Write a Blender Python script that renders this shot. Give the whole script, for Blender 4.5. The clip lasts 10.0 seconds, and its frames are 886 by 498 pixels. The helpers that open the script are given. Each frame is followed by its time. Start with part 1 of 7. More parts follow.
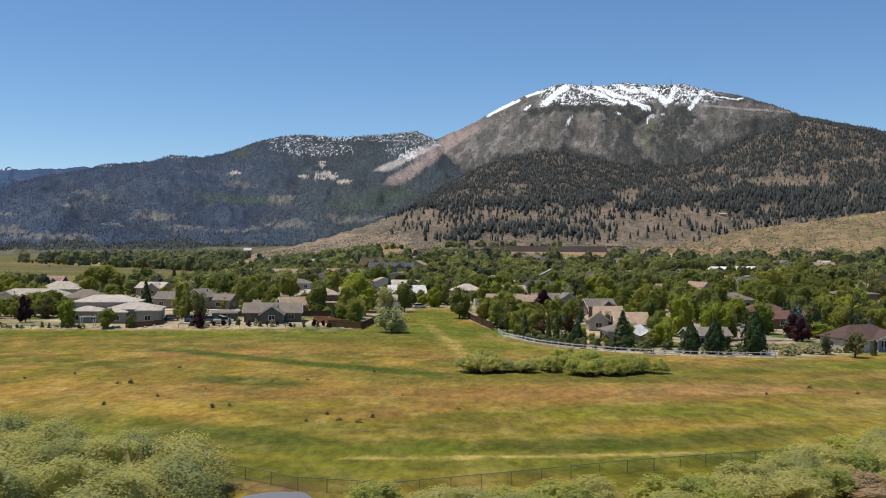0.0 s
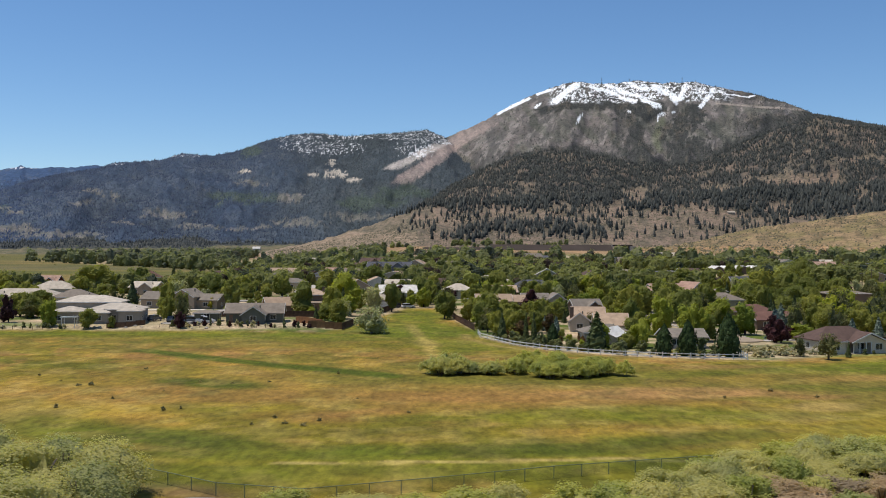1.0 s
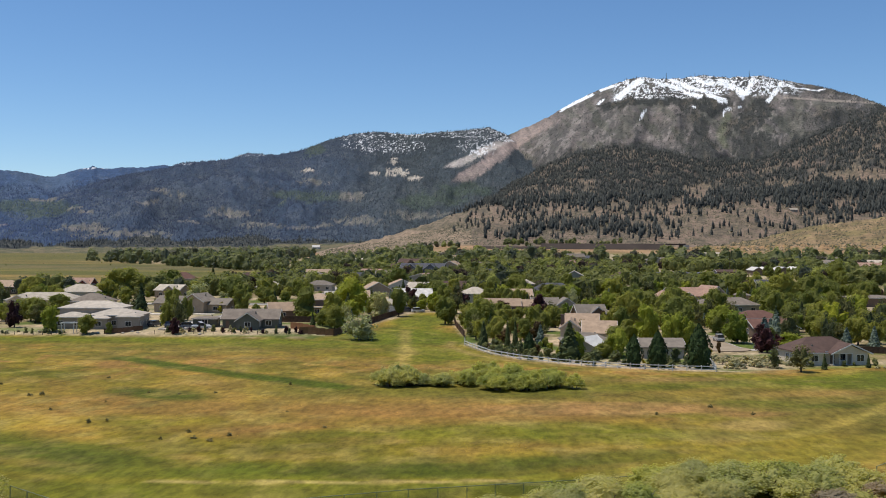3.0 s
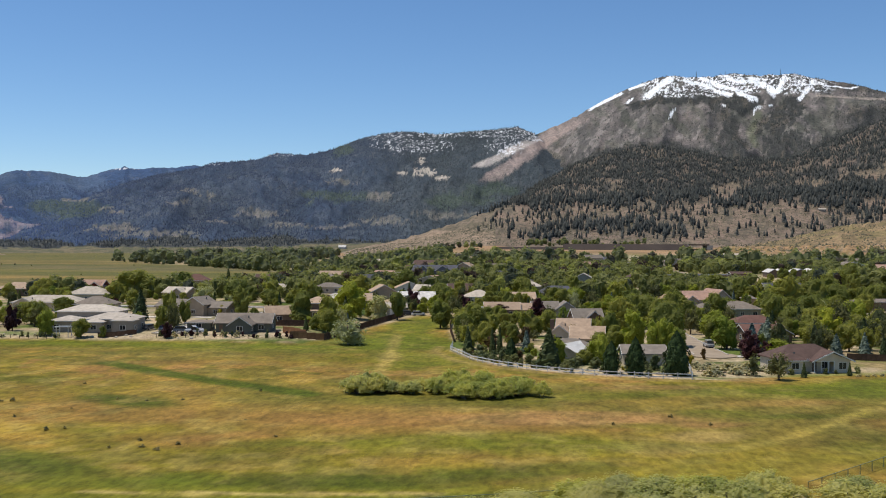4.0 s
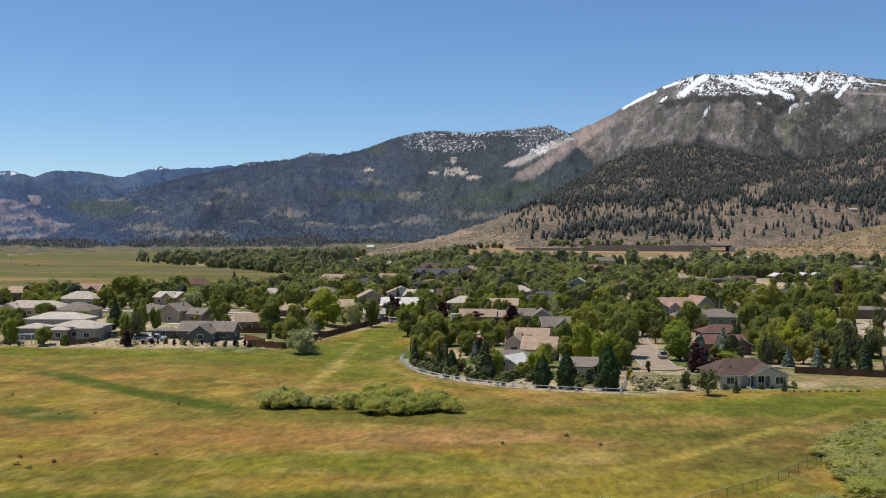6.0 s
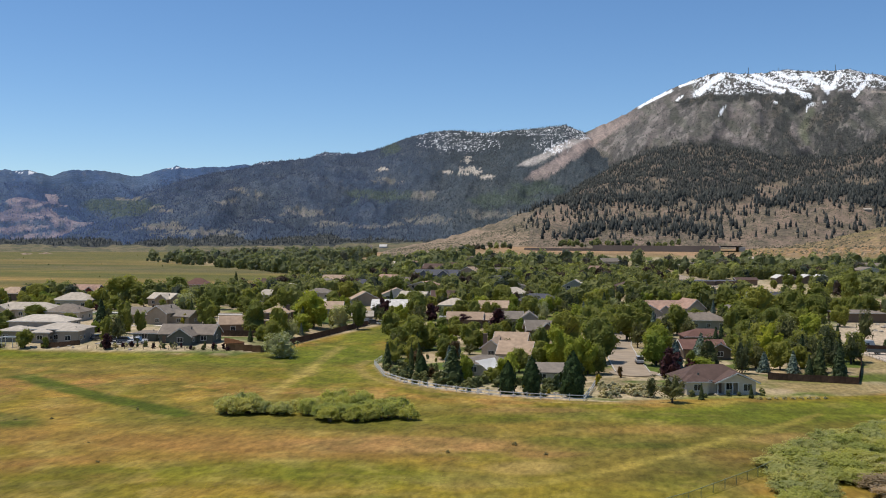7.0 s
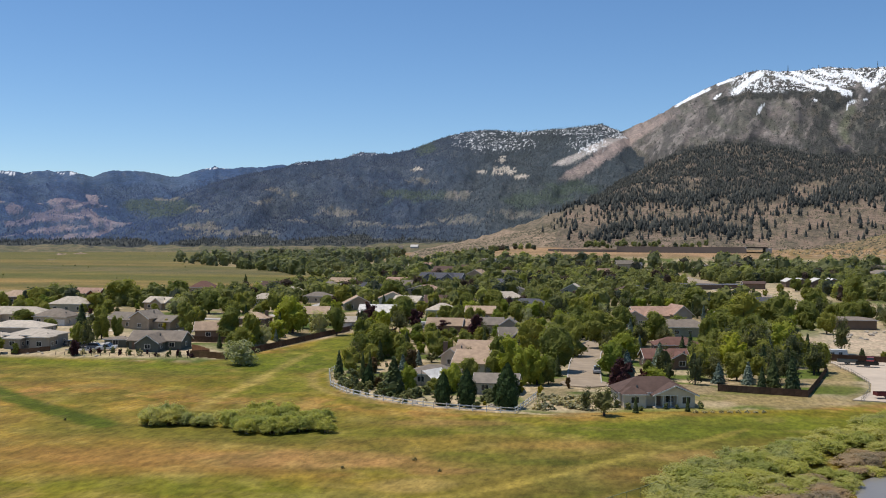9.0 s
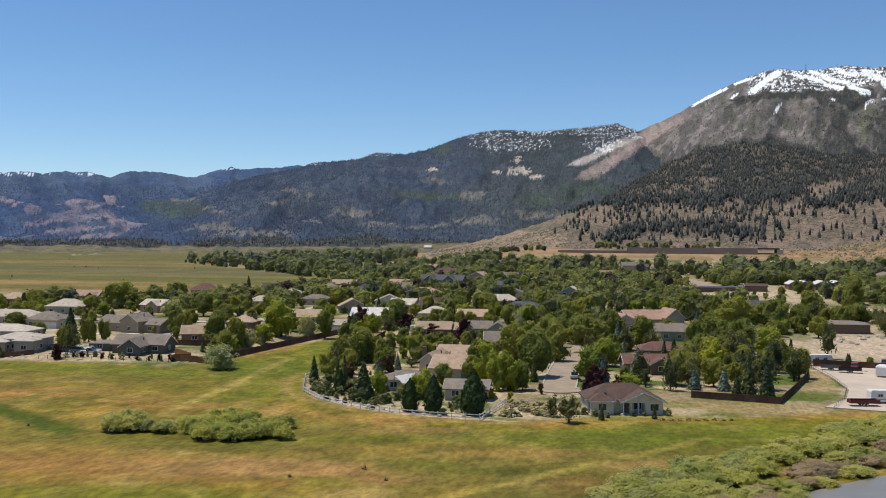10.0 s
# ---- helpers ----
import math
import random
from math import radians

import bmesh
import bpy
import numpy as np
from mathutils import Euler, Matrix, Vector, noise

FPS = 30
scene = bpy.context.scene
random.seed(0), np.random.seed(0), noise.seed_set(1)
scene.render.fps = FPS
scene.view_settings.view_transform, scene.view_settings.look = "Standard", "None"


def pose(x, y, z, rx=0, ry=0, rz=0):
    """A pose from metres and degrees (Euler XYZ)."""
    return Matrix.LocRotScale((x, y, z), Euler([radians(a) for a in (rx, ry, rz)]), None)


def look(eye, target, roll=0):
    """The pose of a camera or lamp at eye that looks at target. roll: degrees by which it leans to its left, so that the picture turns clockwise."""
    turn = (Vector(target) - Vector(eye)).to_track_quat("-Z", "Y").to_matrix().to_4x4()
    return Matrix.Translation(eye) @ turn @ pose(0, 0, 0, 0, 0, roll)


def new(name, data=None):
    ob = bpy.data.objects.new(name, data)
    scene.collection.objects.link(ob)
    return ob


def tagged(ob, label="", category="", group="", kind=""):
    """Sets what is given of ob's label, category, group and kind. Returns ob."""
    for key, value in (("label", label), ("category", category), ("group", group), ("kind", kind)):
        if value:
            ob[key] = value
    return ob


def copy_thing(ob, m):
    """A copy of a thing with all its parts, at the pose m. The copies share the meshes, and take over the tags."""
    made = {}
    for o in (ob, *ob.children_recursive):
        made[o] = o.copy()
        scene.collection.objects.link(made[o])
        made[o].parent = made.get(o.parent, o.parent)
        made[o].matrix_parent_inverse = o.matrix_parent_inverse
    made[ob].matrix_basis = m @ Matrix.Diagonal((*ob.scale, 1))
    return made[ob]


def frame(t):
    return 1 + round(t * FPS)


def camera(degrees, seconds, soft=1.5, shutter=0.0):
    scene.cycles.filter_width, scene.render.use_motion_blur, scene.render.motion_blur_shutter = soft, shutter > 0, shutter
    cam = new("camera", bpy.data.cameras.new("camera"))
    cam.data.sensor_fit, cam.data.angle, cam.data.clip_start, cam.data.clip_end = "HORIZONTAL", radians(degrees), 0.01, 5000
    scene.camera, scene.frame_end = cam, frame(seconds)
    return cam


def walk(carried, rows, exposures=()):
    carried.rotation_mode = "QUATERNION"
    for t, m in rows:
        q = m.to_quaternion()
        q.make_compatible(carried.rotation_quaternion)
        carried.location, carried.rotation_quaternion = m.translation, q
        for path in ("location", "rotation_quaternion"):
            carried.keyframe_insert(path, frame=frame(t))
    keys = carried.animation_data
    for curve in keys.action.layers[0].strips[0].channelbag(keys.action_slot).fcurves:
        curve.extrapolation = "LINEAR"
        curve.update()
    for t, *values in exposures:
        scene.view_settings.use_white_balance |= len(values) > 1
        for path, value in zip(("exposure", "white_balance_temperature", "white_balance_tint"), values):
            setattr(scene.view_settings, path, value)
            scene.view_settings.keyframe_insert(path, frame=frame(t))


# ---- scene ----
cam = camera(47.9, 10.0, soft=1.0, shutter=0.4)
PATH = [
    (0, (-0.477, -2.101, 21.231), (-0.473, -0.101, 21.233), 0.3),
    (0.5, (3.465, -2.06, 21.509), (3.461, -0.06, 21.509), 0.3),
    (1, (7.755, -1.765, 21.936), (7.735, 0.235, 21.934), 0.3),
    (1.5, (12.491, -1.684, 22.495), (12.429, 0.315, 22.492), 0.2),
    (2, (17.611, -1.772, 23.189), (17.514, 0.225, 23.184), 0.2),
    (2.5, (22.826, -1.619, 23.88), (22.702, 0.377, 23.873), 0.2),
    (4, (38.888, -0.672, 26.148), (38.673, 1.317, 26.138), 0.2),
    (4.5, (44.498, -0.314, 26.872), (44.26, 1.672, 26.862), 0.2),
    (5, (49.738, 0.312, 27.645), (49.483, 2.296, 27.633), 0.2),
    (5.5, (54.999, 1.183, 28.34), (54.727, 3.164, 28.328), 0.2),
    (7, (70.329, 4.414, 30.38), (70.006, 6.387, 30.365), 0.3),
    (7.5, (75.389, 5.512, 30.946), (75.049, 7.483, 30.931), 0.3),
    (8, (80.496, 6.588, 31.509), (80.139, 8.556, 31.493), 0.3),
    (8.5, (85.569, 7.616, 32.145), (85.193, 9.581, 32.128), 0.4),
    (9, (90.726, 8.777, 32.789), (90.324, 10.736, 32.772), 0.3),
    (9.5, (95.704, 10.111, 33.405), (95.282, 12.066, 33.388), 0.3),
    (10, (100.487, 11.494, 33.981), (100.05, 13.445, 33.964), 0.3),
]
walk(cam, [(t, look(eye, target, roll)) for t, eye, target, roll in PATH])

# ---- sky, sun, exposure ----
world = bpy.data.worlds.new("sky")
scene.world = world
world.use_nodes = True
wn = world.node_tree
sky = wn.nodes.new("ShaderNodeTexSky")
sky.sky_type = "NISHITA"
sky.sun_disc = False
SUN_AZ, SUN_EL = -82.0, 70.0
sky.sun_elevation, sky.sun_rotation = radians(SUN_EL), radians(SUN_AZ)
sky.altitude, sky.air_density, sky.dust_density, sky.ozone_density = 1550, 1.0, 0.05, 5.0
deep = wn.nodes.new("ShaderNodeHueSaturation")
deep.inputs["Saturation"].default_value = 1.10
wn.links.new(sky.outputs[0], deep.inputs["Color"])
wn.links.new(deep.outputs[0], wn.nodes["Background"].inputs[0])
wn.nodes["Background"].inputs[1].default_value = 0.118
sun = new("sun", bpy.data.lights.new("sun", "SUN"))
sun.data.energy, sun.data.angle, sun.data.color = 4.05, radians(0.53), (1.0, 0.935, 0.86)
SUN_DIR = Vector((math.sin(radians(SUN_AZ)) * math.cos(radians(SUN_EL)), math.cos(radians(SUN_AZ)) * math.cos(radians(SUN_EL)), math.sin(radians(SUN_EL))))
sun.matrix_world = look(SUN_DIR * 300, (0, 0, 0))
scene.view_settings.exposure = 0.0

# ---- small tools ----


def ss(v, a, b):
    v = np.clip((np.asarray(v, float) - a) / (b - a), 0, 1)
    return v * v * (3 - 2 * v)


def _hash(ix, iy, seed):
    h = (ix.astype(np.int64) * 374761393 + iy.astype(np.int64) * 668265263 + seed * 974711) & 0x7FFFFFFF
    h = ((h ^ (h >> 13)) * 1274126177) & 0x7FFFFFFF
    return ((h ^ (h >> 16)) & 0xFFFF) / 65535.0


def vnoise(x, y, seed=0):
    """Smooth value noise, 0 to 1."""
    x, y = np.asarray(x, float), np.asarray(y, float)
    ix, iy = np.floor(x), np.floor(y)
    fx, fy = x - ix, y - iy
    fx, fy = fx * fx * (3 - 2 * fx), fy * fy * (3 - 2 * fy)
    a, b = _hash(ix, iy, seed), _hash(ix + 1, iy, seed)
    c, d = _hash(ix, iy + 1, seed), _hash(ix + 1, iy + 1, seed)
    return (a * (1 - fx) + b * fx) * (1 - fy) + (c * (1 - fx) + d * fx) * fy


def fbm(x, y, seed=0, octaves=4):
    total, amp, norm = 0.0, 1.0, 0.0
    for i in range(octaves):
        total = total + amp * vnoise(np.asarray(x) * 2**i + 17.3 * i, np.asarray(y) * 2**i - 9.1 * i, seed + i)
        norm += amp
        amp *= 0.5
    return total / norm


def mix(a, b, m):
    """Blend of two colours (or colour fields) by a mask."""
    m = np.asarray(m)[..., None]
    return np.asarray(a) * (1 - m) + np.asarray(b) * m


def ground_z(x, y):
    """Height of the valley floor."""
    x, y = np.asarray(x, float), np.asarray(y, float)
    w = ss(np.degrees(np.arctan2(x - 50, np.maximum(y, 1))), -14, -4)
    a = 0.002 * np.clip(y - 200, 0, 130)
    rise = a + 0.0215 * np.maximum(0, np.minimum(y, 1400) - 330)
    flat = a + 0.0018 * np.maximum(0, y - 330)
    return w * rise + (1 - w) * flat + 1.2 * ss(y, 246, 262) * ss(-x, 20, 34)


def gz(x, y):
    return float(ground_z(x, y))


# ---- materials ----
def shader(name, rough=0.8, spec=0.3, metal=0.0):
    m = bpy.data.materials.new(name)
    m.use_nodes = True
    b = m.node_tree.nodes["Principled BSDF"]
    b.inputs["Roughness"].default_value = rough
    b.inputs["Specular IOR Level"].default_value = spec
    b.inputs["Metallic"].default_value = metal
    return m, m.node_tree, b


def node(nt, kind, **values):
    n = nt.nodes.new(kind)
    for key, value in values.items():
        if key in n.inputs:
            n.inputs[key].default_value = value
    return n


def math_node(nt, op, a, b):
    n = nt.nodes.new("ShaderNodeMath")
    n.operation = op
    for i, v in enumerate((a, b)):
        if isinstance(v, (int, float)):
            n.inputs[i].default_value = v
        else:
            nt.links.new(v, n.inputs[i])
    return n.outputs[0]


def mix_node(nt, fac, a, b, blend="MIX"):
    n = nt.nodes.new("ShaderNodeMix")
    n.data_type, n.blend_type = "RGBA", blend
    for i, v in ((0, fac), (6, a), (7, b)):
        if isinstance(v, (int, float)):
            n.inputs[i].default_value = v
        elif isinstance(v, tuple):
            n.inputs[i].default_value = (*v, 1)
        else:
            nt.links.new(v, n.inputs[i])
    return n.outputs[2]


def noise_node(nt, scale, detail=4.0, rough=0.6, coords="Object", stretch=(1, 1, 1)):
    tc = nt.nodes.new("ShaderNodeTexCoord")
    mp = nt.nodes.new("ShaderNodeMapping")
    mp.inputs["Scale"].default_value = stretch
    nt.links.new(tc.outputs[coords], mp.inputs[0])
    n = node(nt, "ShaderNodeTexNoise", Scale=scale, Detail=detail, Roughness=rough)
    nt.links.new(mp.outputs[0], n.inputs["Vector"])
    return n.outputs["Fac"]


def ramp(nt, value, low, high):
    n = nt.nodes.new("ShaderNodeMapRange")
    nt.links.new(value, n.inputs[0])
    n.inputs[1].default_value, n.inputs[2].default_value = low, high
    return n.outputs[0]


def bump(nt, b, height, strength, distance):
    n = node(nt, "ShaderNodeBump", Strength=strength, Distance=distance)
    nt.links.new(height, n.inputs["Height"])
    nt.links.new(n.outputs[0], b.inputs["Normal"])


def paint(name, col, rough=0.7, spread=0.25, scale=1.5, grain=0.0, spec=0.3, metal=0.0, by_object=0.0, fine=12.0):
    """A surface of one base colour with stains and grain at two scales."""
    m, nt, b = shader(name, rough, spec, metal)
    big, small = noise_node(nt, scale), noise_node(nt, scale * fine, 3)
    dark = tuple(c * (1 - spread) for c in col)
    light = tuple(min(0.9, c * (1 + spread)) for c in col)
    c = mix_node(nt, ramp(nt, big, 0.3, 0.7), dark, light)
    c = mix_node(nt, ramp(nt, small, 0.25, 0.75), c, mix_node(nt, 1.0, c, (1.0 - 0.4 * spread,) * 3, "MULTIPLY"))
    if by_object:
        info = nt.nodes.new("ShaderNodeObjectInfo")
        c = mix_node(nt, 1.0, c, mix_node(nt, info.outputs["Random"], (1 - by_object,) * 3, (1 + by_object,) * 3), "MULTIPLY")
    nt.links.new(c, b.inputs["Base Color"])
    if grain:
        bump(nt, b, small, 0.5, grain)
    return m


def leaf(name, dark, light, tint=False, through_light=0.22, by_object=0.3, spec=0.1):
    """Foliage: each leaf clump takes its own shade, each plant its own tone."""
    m, nt, b = shader(name, 0.6, spec)
    geo, info = nt.nodes.new("ShaderNodeNewGeometry"), nt.nodes.new("ShaderNodeObjectInfo")
    c = mix_node(nt, geo.outputs["Random Per Island"], dark, light)
    if tint:
        at = nt.nodes.new("ShaderNodeAttribute")
        at.attribute_name = "tint"
        c = mix_node(nt, 1.0, c, at.outputs["Color"], "MULTIPLY")
    else:
        tone = mix_node(nt, info.outputs["Random"], (1 - by_object, 1 - by_object * 0.7, 1 - by_object * 0.5), (1 + by_object, 1 + by_object * 0.75, 1 + 0.2 * by_object))
        c = mix_node(nt, 1.0, c, tone, "MULTIPLY")
    nt.links.new(c, b.inputs["Base Color"])
    tr = nt.nodes.new("ShaderNodeBsdfTranslucent")
    nt.links.new(mix_node(nt, 1.0, c, (1.25, 1.3, 0.7), "MULTIPLY"), tr.inputs[0])
    ms = nt.nodes.new("ShaderNodeMixShader")
    ms.inputs[0].default_value = through_light
    nt.links.new(b.outputs[0], ms.inputs[1])
    nt.links.new(tr.outputs[0], ms.inputs[2])
    nt.links.new(ms.outputs[0], nt.nodes["Material Output"].inputs[0])
    return m


def land(name, fine=0.9, mid=0.12, amount=0.35, rough=0.95, relief=0.12, stretch=(1, 1, 1), scrub=False, broad=0.0):
    """Land whose base colour is laid down in the mesh, broken up by grain at two scales."""
    m, nt, b = shader(name, rough, 0.12)
    at = nt.nodes.new("ShaderNodeAttribute")
    at.attribute_name = "albedo"
    f, g = noise_node(nt, fine, 5, 0.7, "Object", stretch), noise_node(nt, mid, 4, 0.6, "Object", stretch)
    c = mix_node(nt, 1.0, at.outputs["Color"], mix_node(nt, ramp(nt, f, 0.36, 0.64), (1 - amount,) * 3, (1 + amount,) * 3), "MULTIPLY")
    c = mix_node(nt, 1.0, c, mix_node(nt, ramp(nt, g, 0.3, 0.7), (1 - 0.6 * amount, 1 - 0.45 * amount, 1 - 0.6 * amount), (1 + 0.6 * amount, 1 + 0.5 * amount, 1 + 0.4 * amount)), "MULTIPLY")
    if broad:
        h = noise_node(nt, broad, 5, 0.65)
        c = mix_node(nt, 1.0, c, mix_node(nt, ramp(nt, h, 0.36, 0.64), (0.86, 0.90, 0.89), (1.14, 1.09, 1.10)), "MULTIPLY")
    if scrub:
        dark, pale = noise_node(nt, 0.075, 4, 0.75), noise_node(nt, 0.045, 5, 0.75)
        c = mix_node(nt, math_node(nt, "MULTIPLY", ramp(nt, dark, 0.54, 0.60), at.outputs["Alpha"]), c, mix_node(nt, 1.0, c, (0.50, 0.54, 0.60), "MULTIPLY"))
        c = mix_node(nt, math_node(nt, "MULTIPLY", ramp(nt, pale, 0.58, 0.68), at.outputs["Alpha"]), c, mix_node(nt, 1.0, c, (1.45, 1.42, 1.38), "MULTIPLY"))
    nt.links.new(c, b.inputs["Base Color"])
    bump(nt, b, f, 0.6, relief)
    return m


M = {}
M["meadow"] = land("meadow_grass", 0.9, 0.16, 0.31, relief=0.12, stretch=(1, 0.45, 1), broad=0.022)
M["mountain"] = land("mountain_slope", 0.14, 0.03, 0.32, relief=2.0, scrub=True)
M["bark"] = paint("bark", (0.10, 0.075, 0.055), 0.9, 0.4, 3)
M["pale_bark"] = paint("pale_bark", (0.24, 0.20, 0.16), 0.9, 0.3, 3)
M["leafy"] = leaf("green_leaves", (0.194, 0.200, 0.050), (0.280, 0.284, 0.071), through_light=0.54, by_object=0.28)
M["bright"] = leaf("yellow_green_leaves", (0.215, 0.240, 0.036), (0.32, 0.345, 0.062), through_light=0.52)
M["yellow"] = leaf("chartreuse_leaves", (0.30, 0.30, 0.025), (0.46, 0.44, 0.05), through_light=0.4)
M["spruce"] = leaf("dark_needles", (0.045, 0.060, 0.022), (0.11, 0.132, 0.050), through_light=0.24)
M["bluespruce"] = leaf("blue_needles", (0.070, 0.098, 0.082), (0.19, 0.235, 0.19), through_light=0.15)
M["juniper"] = leaf("juniper_scales", (0.018, 0.034, 0.012), (0.055, 0.085, 0.028), through_light=0.1, by_object=0.15)
M["pine"] = leaf("pine_needles", (0.088, 0.092, 0.040), (0.156, 0.160, 0.068), through_light=0.36)
M["olive"] = leaf("silver_leaves", (0.34, 0.335, 0.185), (0.46, 0.45, 0.26), through_light=0.45)
M["plum"] = leaf("dark_red_leaves", (0.028, 0.012, 0.014), (0.085, 0.032, 0.034), through_light=0.3)
M["russet"] = leaf("russet_leaves", (0.06, 0.04, 0.015), (0.15, 0.085, 0.03))
M["golden"] = leaf("golden_leaves", (0.22, 0.17, 0.012), (0.45, 0.36, 0.03))
M["willow"] = leaf("willow_leaves", (0.405, 0.382, 0.152), (0.49, 0.464, 0.20), by_object=0.20, through_light=0.5)
M["willow_far"] = leaf("pond_willow_leaves", (0.41, 0.392, 0.140), (0.495, 0.474, 0.185), by_object=0.20, through_light=0.5)
M["willow_green"] = leaf("bright_willow_leaves", (0.37, 0.370, 0.100), (0.45, 0.445, 0.14), by_object=0.18, through_light=0.5)
M["bush"] = leaf("shrub_leaves", (0.115, 0.128, 0.050), (0.20, 0.21, 0.09), through_light=0.3)
M["twigs"] = leaf("bare_red_twigs", (0.36, 0.275, 0.185), (0.48, 0.375, 0.26), by_object=0.22, through_light=0.5)
M["sage"] = leaf("sage_leaves", (0.36, 0.325, 0.205), (0.50, 0.455, 0.30), through_light=0.4)
M["tuft"] = leaf("low_brush", (0.19, 0.165, 0.07), (0.27, 0.23, 0.10))
M["wood"] = leaf("far_foliage", (0.94, 0.92, 0.92), (1.24, 1.22, 1.20), tint=True, through_light=0.45, spec=0.1)
M["conifer_far"] = leaf("far_needles", (0.7, 0.7, 0.7), (1.25, 1.25, 1.25), tint=True, through_light=0.05, spec=0.05)
M["asphalt"] = paint("asphalt", (0.335, 0.262, 0.182), 0.9, 0.18, 0.25)
M["lot"] = paint("pale_gravel", (0.52, 0.43, 0.33), 0.95, 0.12, 0.15)
M["concrete"] = paint("concrete", (0.46, 0.42, 0.36), 0.9, 0.15, 0.4)
M["white_rail"] = paint("white_vinyl", (0.78, 0.76, 0.72), 0.5, 0.1, 1.0)
M["fence_wood"] = paint("stained_fence_boards", (0.13, 0.075, 0.045), 0.85, 0.35, 1.2, by_object=0.2)
M["fence_new"] = paint("orange_fence_boards", (0.30, 0.15, 0.07), 0.85, 0.25, 1.2, by_object=0.12)
M["post_dark"] = paint("weathered_post", (0.05, 0.045, 0.035), 0.9, 0.3, 3)
M["galv"] = paint("galvanised_steel", (0.16, 0.17, 0.15), 0.5, 0.2, 3, metal=0.4)
M["green_rail"] = paint("green_coated_steel", (0.20, 0.25, 0.16), 0.5, 0.1, 1)
M["trim"] = paint("white_trim", (0.70, 0.68, 0.63), 0.6, 0.08, 1.0)
M["sail"] = paint("white_canvas", (0.80, 0.79, 0.76), 0.8, 0.04, 1.0)
M["tyre"] = paint("tyre_rubber", (0.02, 0.02, 0.02), 0.8, 0.2, 3)
M["steel"] = paint("wheel_rim", (0.45, 0.45, 0.46), 0.35, 0.1, 3, metal=0.8)
M["rock"] = paint("pale_boulder", (0.40, 0.35, 0.28), 0.9, 0.25, 1.5, grain=0.03)


def glass_dark():
    m, nt, b = shader("window_pane", 0.08, 0.6)
    c = mix_node(nt, noise_node(nt, 0.8), (0.015, 0.018, 0.022), (0.05, 0.055, 0.06))
    nt.links.new(c, b.inputs["Base Color"])
    return m


M["pane"] = glass_dark()


def water_mat():
    m, nt, b = shader("pond_water", 0.3, 0.35)
    nt.links.new(mix_node(nt, noise_node(nt, 0.3), (0.17, 0.16, 0.145), (0.25, 0.23, 0.20)), b.inputs["Base Color"])
    bump(nt, b, noise_node(nt, 2.5, 3), 0.25, 0.05)
    return m


M["water"] = water_mat()


def chain_mat():
    """Woven wire seen from afar: mostly open."""
    m, nt, b = shader("chain_link", 0.5, 0.3, 0.3)
    b.inputs["Base Color"].default_value = (0.10, 0.12, 0.09, 1)
    tr = nt.nodes.new("ShaderNodeBsdfTransparent")
    ms = nt.nodes.new("ShaderNodeMixShader")
    nt.links.new(ramp(nt, noise_node(nt, 30, 2), 0.1, 3.2), ms.inputs[0])
    nt.links.new(tr.outputs[0], ms.inputs[1])
    nt.links.new(b.outputs[0], ms.inputs[2])
    nt.links.new(ms.outputs[0], nt.nodes["Material Output"].inputs[0])
    return m


M["chain"] = chain_mat()

SHINGLE, SIDING = {}, {}
for key, col in dict(brown=(0.105, 0.065, 0.050), grey=(0.21, 0.172, 0.132), light=(0.48, 0.41, 0.315), ash=(0.48, 0.415, 0.33), tan=(0.40, 0.285, 0.19), pink=(0.38, 0.24, 0.172), white=(0.66, 0.62, 0.55), red=(0.16, 0.082, 0.060), slate=(0.085, 0.085, 0.095), dun=(0.22, 0.185, 0.145)).items():
    SHINGLE[key] = paint(key + "_shingles", col, 0.9, 0.2, 0.7, grain=0.03, by_object=0.1, fine=9)
for key, col in dict(cream=(0.47, 0.41, 0.325), white=(0.52, 0.495, 0.45), green=(0.105, 0.115, 0.095), grey=(0.33, 0.30, 0.25), stone=(0.31, 0.275, 0.23), offwhite=(0.60, 0.52, 0.40), tan=(0.36, 0.28, 0.20), brown=(0.17, 0.12, 0.085), red=(0.19, 0.05, 0.035), blue=(0.12, 0.13, 0.16)).items():
    SIDING[key] = paint(key + "_siding", col, 0.8, 0.12, 0.6)


# ---- mesh tools ----
def link_mesh(name, verts, faces, mat, parent=None, label="", smooth=False, colours=None, attr="albedo"):
    me = bpy.data.meshes.new(name)
    if isinstance(faces, np.ndarray):
        n, k = faces.shape
        me.vertices.add(len(verts))
        me.vertices.foreach_set("co", np.asarray(verts, np.float32).ravel())
        me.loops.add(n * k)
        me.loops.foreach_set("vertex_index", faces.astype(np.int32).ravel())
        me.polygons.add(n)
        me.polygons.foreach_set("loop_start", np.arange(0, n * k, k, dtype=np.int32))
        me.polygons.foreach_set("loop_total", np.full(n, k, np.int32))
        me.update(calc_edges=True)
    else:
        me.from_pydata([tuple(v) for v in verts], [], faces)
    if smooth:
        me.polygons.foreach_set("use_smooth", np.ones(len(me.polygons), bool))
    if colours is not None:
        at = me.color_attributes.new(attr, "FLOAT_COLOR", "POINT")
        at.data.foreach_set("color", np.concatenate([colours, np.ones((len(colours), 1))], 1)[:, :4].astype(np.float32).ravel())
    me.materials.append(mat)
    ob = new(name, me)
    if parent:
        ob.parent = parent
    return tagged(ob, label)


